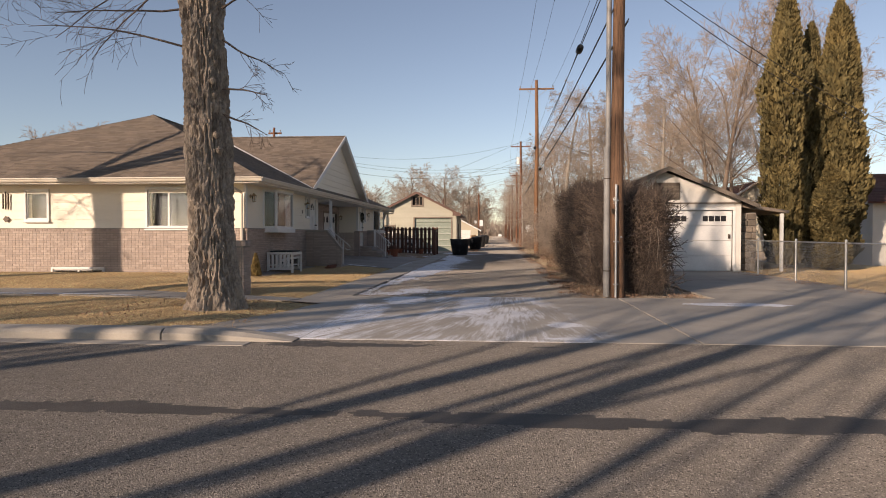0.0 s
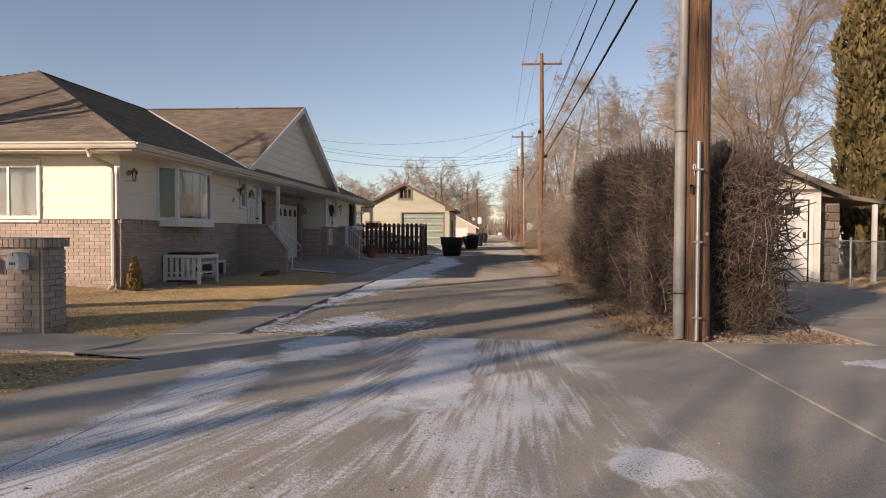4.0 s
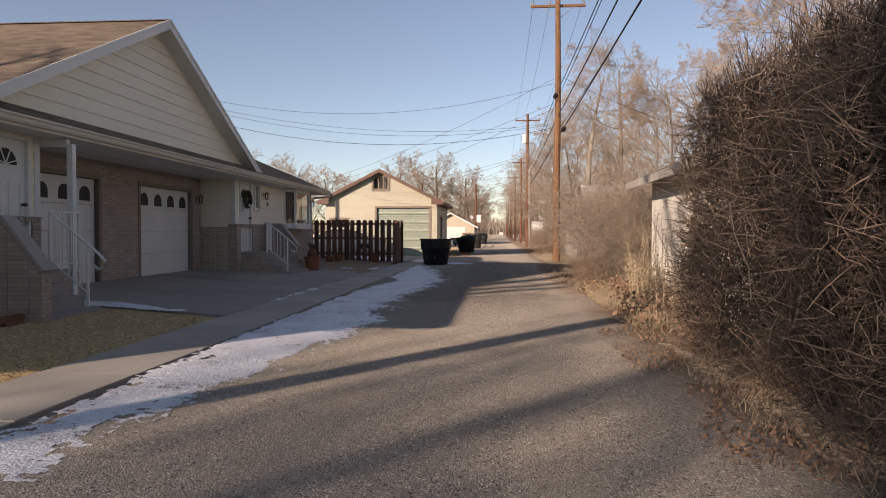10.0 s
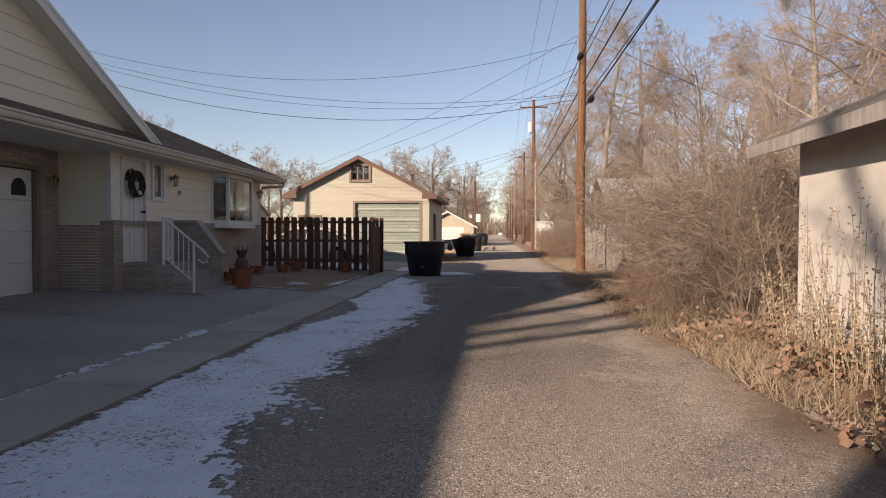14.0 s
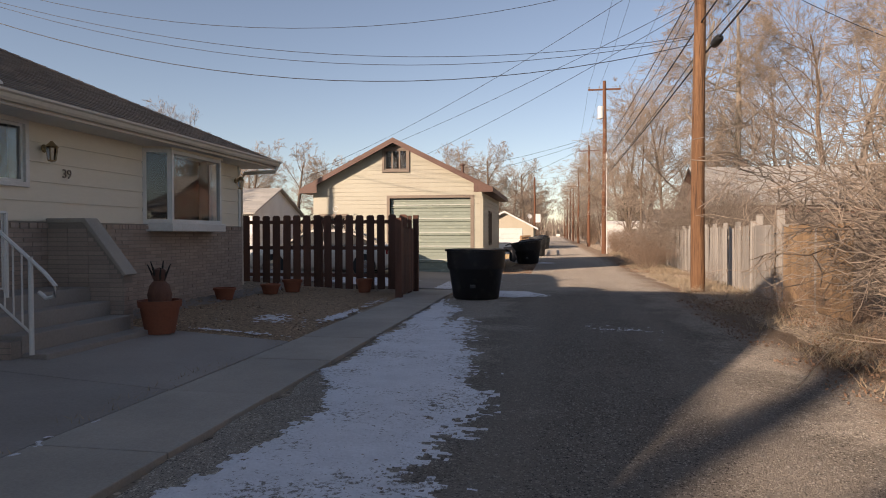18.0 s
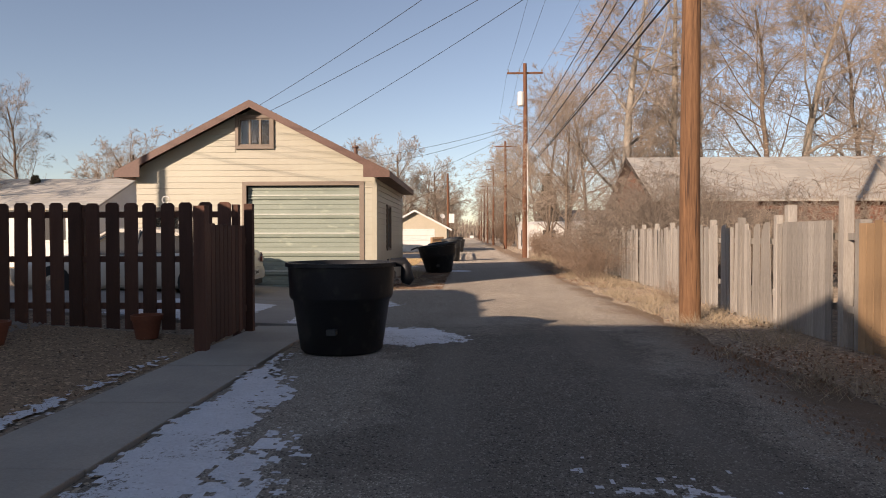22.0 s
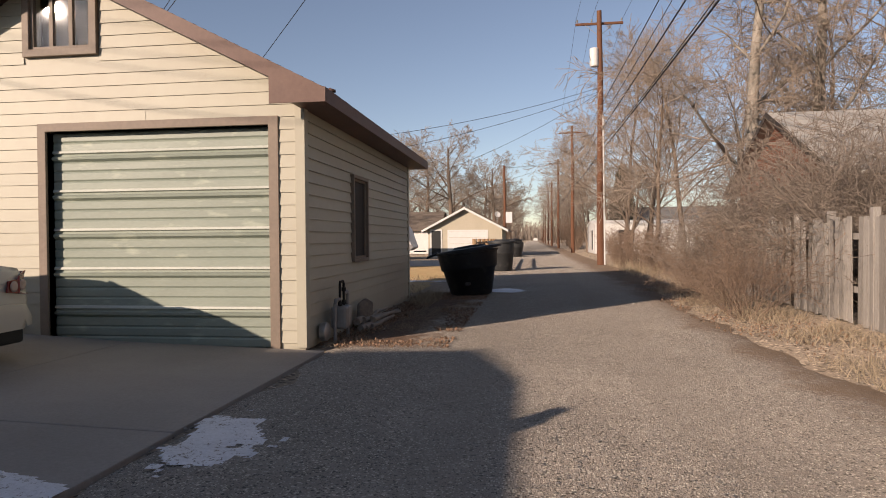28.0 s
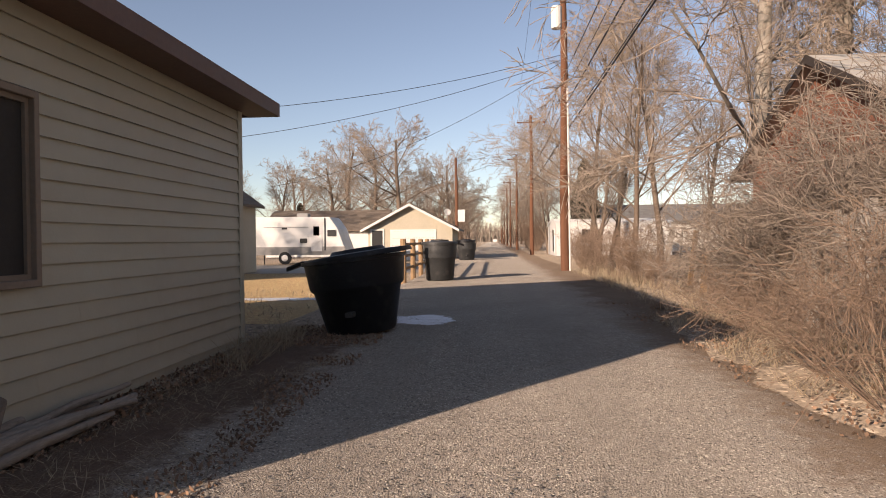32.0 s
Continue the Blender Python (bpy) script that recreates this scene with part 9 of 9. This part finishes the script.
for sy in (-1, 1):
    for pts_ in (((-0.60, sy * 0.70, 0.965), (-1.08, sy * 0.655, 1.185), (-1.45, sy * 0.625, 1.34)), ((-2.25, sy * 0.822, 0.92), (-2.2, sy * 0.64, 1.40)), ((-2.85, sy * 0.62, 1.37), (-3.55, sy * 0.72, 0.94))):
        g = Geo()
        g.tube(pts_, 0.035, 8)
        part("pillar", g, M["pearl"], car, smooth=True)
    # wrap-round tail lamp in two lobes
    g = Geo()
    g.prism([(-0.30, sy * 0.885, 0.68), (-0.34, sy * 0.88, 0.90), (-0.10, sy * 0.852, 0.905), (-0.05, sy * 0.79, 0.91), (0.012, sy * 0.62, 0.86), (0.022, sy * 0.60, 0.69), (-0.03, sy * 0.80, 0.67)], (0.012, sy * 0.015, 0))
    part("tail_light", g, M["tail_red"], car, "red tail light", bevel=0.006)
    g = Geo()
    g.prism([(0.014, sy * 0.60, 0.69), (0.014, sy * 0.60, 0.835), (0.018, sy * 0.47, 0.82), (0.018, sy * 0.45, 0.71)], (0.02, 0, 0))
    part("tail_light", g, M["tail_red"], car, "red inner tail light", bevel=0.006)
    for cy_, cz_, x_ in ((0.68, 0.775, 0.008), (0.53, 0.765, 0.036)):
        g = Geo()
        g.lathe([(0.0, 0.012), (0.04, 0.008), (0.055, 0.0)], n=14)
        part("reversing_lens", g, M["lens"], car, "pale round lens", m=pose(x_ + 0.01, sy * cy_, cz_, 0, 90, 0))
    for wxx in (-0.98, -3.82):
        g = Geo()
        g.lathe([(0.0, -0.02), (0.355, -0.02), (0.36, 0.0), (0.355, 0.012), (0.0, 0.012)], n=26)
        part("wheel_arch", g, M["black"], car, m=pose(wxx, sy * 0.89, 0.33, -90 * sy, 0, 0))
        g = Geo()
        g.lathe([(0.0, 0), (0.2, 0.0), (0.3, 0.02), (0.315, 0.05), (0.315, 0.16), (0.3, 0.19), (0.2, 0.19), (0.0, 0.18)], n=24)
        wh = part("wheel", g, M["rubber"], car, m=pose(wxx, sy * 0.72, 0.315, -90 * sy, 0, 0))
        g = Geo()
        g.lathe([(0.0, 0.2), (0.1, 0.205), (0.19, 0.195), (0.2, 0.185)], n=16)
        part("rim", g, M["chrome"], wh)
    g = Geo()
    g.tube([(-1.6, sy * 0.905, 0.78), (-1.78, sy * 0.915, 0.78)], 0.014, 6)
    part("door_handle", g, M["pearl"], car)
g = loft([(x_, hull(w_, 0.34, 0.46, 0.60, 0.0)) for x_, w_ in ((0.045, 0.70), (0.035, 0.78), (-0.05, 0.86), (-0.35, 0.908), (-0.5, 0.905))])
part("bumper", g, M["pearl"], car, "body-coloured rear bumper", smooth=True)
g = Geo()
g.box(0.02, -0.16, 0.425, 0.058, 0.16, 0.555)
plate = part("number_plate", g, M["zinc"], car, "pale number plate", bevel=0.004)
for k in range(5):
    g = Geo()
    g.box(0.058, -0.11 + k * 0.047, 0.46, 0.0605, -0.11 + k * 0.047 + 0.03, 0.52)
    part("character_bar", g, M["wire"], plate)
g = Geo()
g.box(0.012, -0.06, 0.86, 0.022, 0.06, 0.895)
part("badge", g, M["brass"], car)
g = Geo()
g.box(-0.5, -0.72, 0.2, 0.0, 0.72, 0.38)
part("valance", g, M["black"], car, "black lower valance", bevel=0.03)


# ---- buildings and things further off ----
def simple_house(x0, x1, y0, y1, h, rise, axis, wallm, roofm, label, over=0.4, openings=(), name="house", trim=None):
    """A gabled building. axis: the way its ridge runs. openings: face, from, to, bottom, top, kind."""
    t = thing(name, 0, 0, 0, label, name.replace("_", " "))
    g = Geo()
    for a in (("w", x0, y0, x0 + 0.15, y1), ("e", x1 - 0.15, y0, x1, y1)):
        g = Geo()
        g.box(a[1], a[2], 0, a[3], a[4], h)
        part("wall", g, wallm, t)
    for yy in (y0, y1 - 0.15):
        g = Geo()
        g.box(x0 + 0.151, yy, 0, x1 - 0.151, yy + 0.15, h)
        part("wall", g, wallm, t)
    cx, cy = (x0 + x1) / 2, (y0 + y1) / 2
    gs2 = Geo()
    g = Geo()
    if axis == "y":
        s = rise / (x1 - cx)
        L, R_ = x0 - over, x1 + over
        ze = h - over * s
        A = [[(L, y1 + over, ze), (L, y0 - over, ze), (cx, y0 - over, h + rise), (cx, y1 + over, h + rise)], [(R_, y0 - over, ze), (R_, y1 + over, ze), (cx, y1 + over, h + rise), (cx, y0 - over, h + rise)]]
        for yy in (y0, y1 - 0.15):
            gg = Geo()
            gg.prism([(x0, yy, h), (x1, yy, h), (cx, yy, h + rise - 0.03)], (0, 0.15, 0))
            part("gable", gg, wallm, t)
        rk = [((cx, y0 - over - 0.02, h + rise + 0.02), (q, y0 - over - 0.02, ze + 0.02)) for q in (L, R_)]
        way = (0, 0.02, 0)
    else:
        s = rise / (y1 - cy)
        L, R_ = y0 - over, y1 + over
        ze = h - over * s
        A = [[(x0 - over, L, ze), (x1 + over, L, ze), (x1 + over, cy, h + rise), (x0 - over, cy, h + rise)], [(x1 + over, R_, ze), (x0 - over, R_, ze), (x0 - over, cy, h + rise), (x1 + over, cy, h + rise)]]
        for xx in (x0, x1 - 0.15):
            gg = Geo()
            gg.prism([(xx, y0, h), (xx, y1, h), (xx, cy, h + rise - 0.03)], (0.15, 0, 0))
            part("gable", gg, wallm, t)
        rk = [((x0 - over - 0.02, cy, h + rise + 0.02), (x0 - over - 0.02, q, ze + 0.02)) for q in (L, R_)]
        way = (0.02, 0, 0)
    for p in A:
        deck(g, p, 0.08)
        shingles(gs2, p, 0.3, 0.6)
    part("roof", g, roofm, t)
    tagged(part("shingles", gs2, roofm, t), kind="stuff")
    for a, b in rk:
        g = Geo()
        g.prism([a, b, (b[0], b[1], b[2] - 0.17), (a[0], a[1], a[2] - 0.17)], way)
        part("rake_board", g, trim or M["white"], t)
    for face, a, b, c, d, kind in openings:
        g = Geo()
        pf = {"s": lambda u, v, q: (u, y0 - q, v), "w": lambda u, v, q: (x0 - q, u, v), "e": lambda u, v, q: (x1 + q, u, v)}[face]
        cells(g, pf, a - 0.1, b + 0.1, c - 0.1, d + 0.1, [(a, b, c, d)], 0.0, 0.04)
        fr = part("frame", g, trim or M["white"], t)
        g = Geo()
        if kind == "door":
            n_ = 4
            for i in range(n_):
                cells(g, pf, a, b, c + (d - c) * i / n_ + 0.01, c + (d - c) * (i + 1) / n_ - 0.01, [], 0.0, 0.025)
            part("garage_door", g, M["white"], fr)
        else:
            cells(g, pf, a, b, c, d, [], 0.0, 0.012)
            part("pane", g, M["black"], fr)
    return t


simple_house(-8.25, -2.75, 91.8, 98.5, 2.15, 1.45, "y", M["yellow_wall"], M["grey_shingle"], "pale yellow garage with white trim and a white door", 0.45, [("s", -6.7, -3.9, 0.0, 1.85, "door"), ("s", -8.0, -7.3, 0.0, 1.9, "win")], "garage")
simple_house(-18, -9.0, 100, 107, 2.3, 1.5, "x", M["white"], M["shingle"], "low house with a brown roof behind the trailer", 0.5, [("s", -12.5, -11.5, 0.9, 1.9, "win")])
simple_house(-30, -17.4, 63, 70, 2.7, 1.5, "x", M["white"], M["pale_roof"], "white shed with a pale metal roof behind the fence", 0.25, [("s", -19.6, -18.6, 1.2, 2.2, "win")], "shed")
simple_house(-13.5, -9.9, 68, 76, 2.9, 1.3, "y", M["yellow_wall"], M["shingle"], "cream house with a small gable window", 0.3, [("s", -11.6, -11.0, 2.6, 3.2, "win")])
simple_house(6.1, 19.0, 58.9, 66.0, 2.85, 1.75, "x", M["red_brick"], M["pale_roof"], "red brick house with a pale weathered roof", 0.4, [("s", 9.0, 10.2, 0.9, 2.2, "win"), ("w", 61.8, 63.2, 1.0, 2.1, "win")], "house", M["bronze"])
simple_house(4.4, 12.5, 97, 104, 2.4, 0.35, "x", M["white"], M["white"], "low white flat-roofed shed beside the alley", 0.05, [("w", 98.5, 100.0, 0.3, 1.9, "win"), ("s", 6.2, 7.4, 0.9, 1.9, "win")], "shed")
simple_house(9.0, 24.0, 108, 118, 2.8, 1.6, "x", M["stucco"], M["grey_shingle"], "house with a greenish grey roof behind the trees", 0.5)
simple_house(16.2, 27, 30, 40, 2.9, 1.5, "x", M["stucco"], M["red_roof"], "pale house with a dark red roof behind the cedars", 0.5, [("s", 18.2, 19.6, 1.0, 2.2, "win"), ("s", 22, 23, 1.0, 2.2, "win")])
simple_house(17.5, 24, 55, 62, 3.6, 2.0, "y", M["yellow_wall"], M["red_roof"], "cream gabled house beyond the white garage", 0.4, [("s", 19.8, 20.6, 3.0, 4.0, "win")])
simple_house(-40, -27, 28, 40, 2.8, 2.0, "x", M["siding"], M["shingle"], "neighbouring house past the long house", 0.5)
simple_house(-12, 10, -30, -21, 2.9, 2.0, "x", M["siding"], M["shingle"], "single-storey house across the street", 0.5, [("e", -27, -25, 1, 2.2, "win")])

trl = thing("travel_trailer", -10.7, 84.5, 0.0, "white travel trailer with a grey base band on the lot", "trailer")
g = Geo()
g.prism([(-2.7, 0, 0.55), (2.25, 0, 0.55), (2.6, 0, 0.75), (2.2, 0, 1.9), (1.75, 0, 2.55), (-2.55, 0, 2.6), (-2.7, 0, 2.5)], (0, 2.3, 0))
part("body", g, M["white"], trl, bevel=0.05)
g = Geo()
g.prism([(-2.72, -0.012, 0.50), (2.3, -0.012, 0.50), (2.62, -0.012, 0.76), (2.55, -0.012, 0.95), (-2.72, -0.012, 0.95)], (0, 0.01, 0))
part("base_band", g, M["pvc"], trl, "grey lower band")
for a_, b_, c_, d_, m_, nm in ((0.72, 1.32, 0.7, 2.25, "white", "door"), (0.85, 1.18, 1.55, 2.05, "black", "window"), (1.62, 2.1, 1.5, 1.85, "black", "window"), (0.1, 0.5, 1.15, 1.4, "black", "window"), (-1.9, 0.6, 2.0, 2.03, "pvc", "stripe"), (-0.9, -0.6, 1.9, 2.0, "black", "vent"), (1.45, 1.52, 0.75, 2.5, "black", "awning_arm"), (-2.45, -2.38, 0.75, 2.5, "black", "awning_arm")):
    g = Geo()
    g.box(a_, -0.03, c_, b_, -0.012 - (0.006 if nm == "window" else 0), d_)
    part(nm, g, M[m_], trl)
for wx_ in (-0.75,):
    g = Geo()
    g.lathe([(0.0, 0), (0.3, 0.0), (0.34, 0.03), (0.34, 0.2), (0.0, 0.2)], n=20)
    wh = part("wheel", g, M["rubber"], trl, m=pose(wx_, 0.15, 0.34, 90, 0, 0))
    g = Geo()
    g.lathe([(0.0, 0.215), (0.15, 0.215), (0.18, 0.2)], n=14)
    part("rim", g, M["white"], wh)
g = Geo()
g.tube([(2.5, 1.0, 0.5), (3.3, 1.1, 0.5)], 0.05, 6)
g.tube([(-2.0, 0.3, 0), (-2.0, 0.3, 0.55)], 0.03, 6)
part("tow_bar", g, M["black"], trl)
g = Geo()
g.box(-0.3, 0.8, 2.6, 0.3, 1.4, 2.8)
part("roof_vent", g, M["pvc"], trl)

rfence = thing("rail_fence", 0, 0, 0, "short yellow-brown timber rail fence beside the drive", "fence")
rp = [(-2.75, 68.5 + 2.3 * i) for i in range(7)]
for x_, y_ in rp:
    g = Geo()
    g.tube([(x_, y_, -0.1), (x_, y_, 1.28)], 0.085, 8)
    part("post", g, M["fence_tan"], rfence)
for (xa, ya), (xb, yb) in zip(rp, rp[1:]):
    for z in (0.4, 0.78, 1.12):
        g = Geo()
        g.tube([(xa, ya, z), (xb, yb, z)], 0.045, 6)
        part("rail", g, M["fence_tan"], rfence)
sat = thing("satellite_dish", -3.2, 93.5, 2.9, "pale satellite dish on the yellow garage roof", "satellite dish")
g = Geo()
g.lathe([(0.0, 0.0), (0.2, 0.03), (0.38, 0.12), (0.4, 0.13), (0.38, 0.14), (0.0, 0.03)], n=20)
part("dish", g, M["white"], sat, m=pose(0, 0, 0.2, 70, 0, 30) @ Matrix.Diagonal((0.6, 0.6, 0.6, 1)))
g = Geo()
g.tube([(0, 0, -0.4), (0, 0.05, 0.35)], 0.025, 6)
part("mast", g, M["zinc"], sat)
fc = thing("car", 0.9, 330, 0, "white car far down the alley", "car")
g = Geo()
g.prism([(-0.9, 0, 0.3), (0.9, 0, 0.3), (0.9, 0, 0.9), (0.7, 0, 1.4), (-0.7, 0, 1.4), (-0.9, 0, 0.9)], (0, 4.2, 0))
part("body", g, M["white"], fc, bevel=0.1)
scrap = thing("scrap_pile", 0, 0, 0, "weathered boards and posts leaning at the yard's edge", "scrap")
rs = random.Random(8)
for k in range(9):
    g = Geo()
    x_, y_ = 4.2 + rs.uniform(0, 1.2), 62.5 + k * 0.7
    g.box(-0.07, -0.02, 0, 0.07, 0.02, rs.uniform(0.9, 1.7))
    part("board", g, M["fence_grey"] if k % 3 else M["fence_tan"], scrap, m=pose(x_, y_, 0, rs.uniform(-22, 10), rs.uniform(-18, 18), rs.uniform(0, 180)))

# woods at the end of the view
r_ = np.random.RandomState(31)
n = 9000
x = r_.uniform(-260, 260, n)
y = 430 + r_.uniform(0, 60, n) - 0.0006 * x * x
h = 7 + 4 * np.array([noise.noise((a * 0.03, 0, 2)) for a in x]) + r_.uniform(0, 5, n)
seg = np.stack([x, y, np.zeros(n), x + r_.normal(0, 1.2, n), y, h, np.full(n, 0.22), np.full(n, 0.05)], 1)
tagged(part("far_woods", sticks_mesh("far_woods", seg, M["twig_grey"], 3)), "hazy brown line of bare woods far off", "woods", kind="stuff")
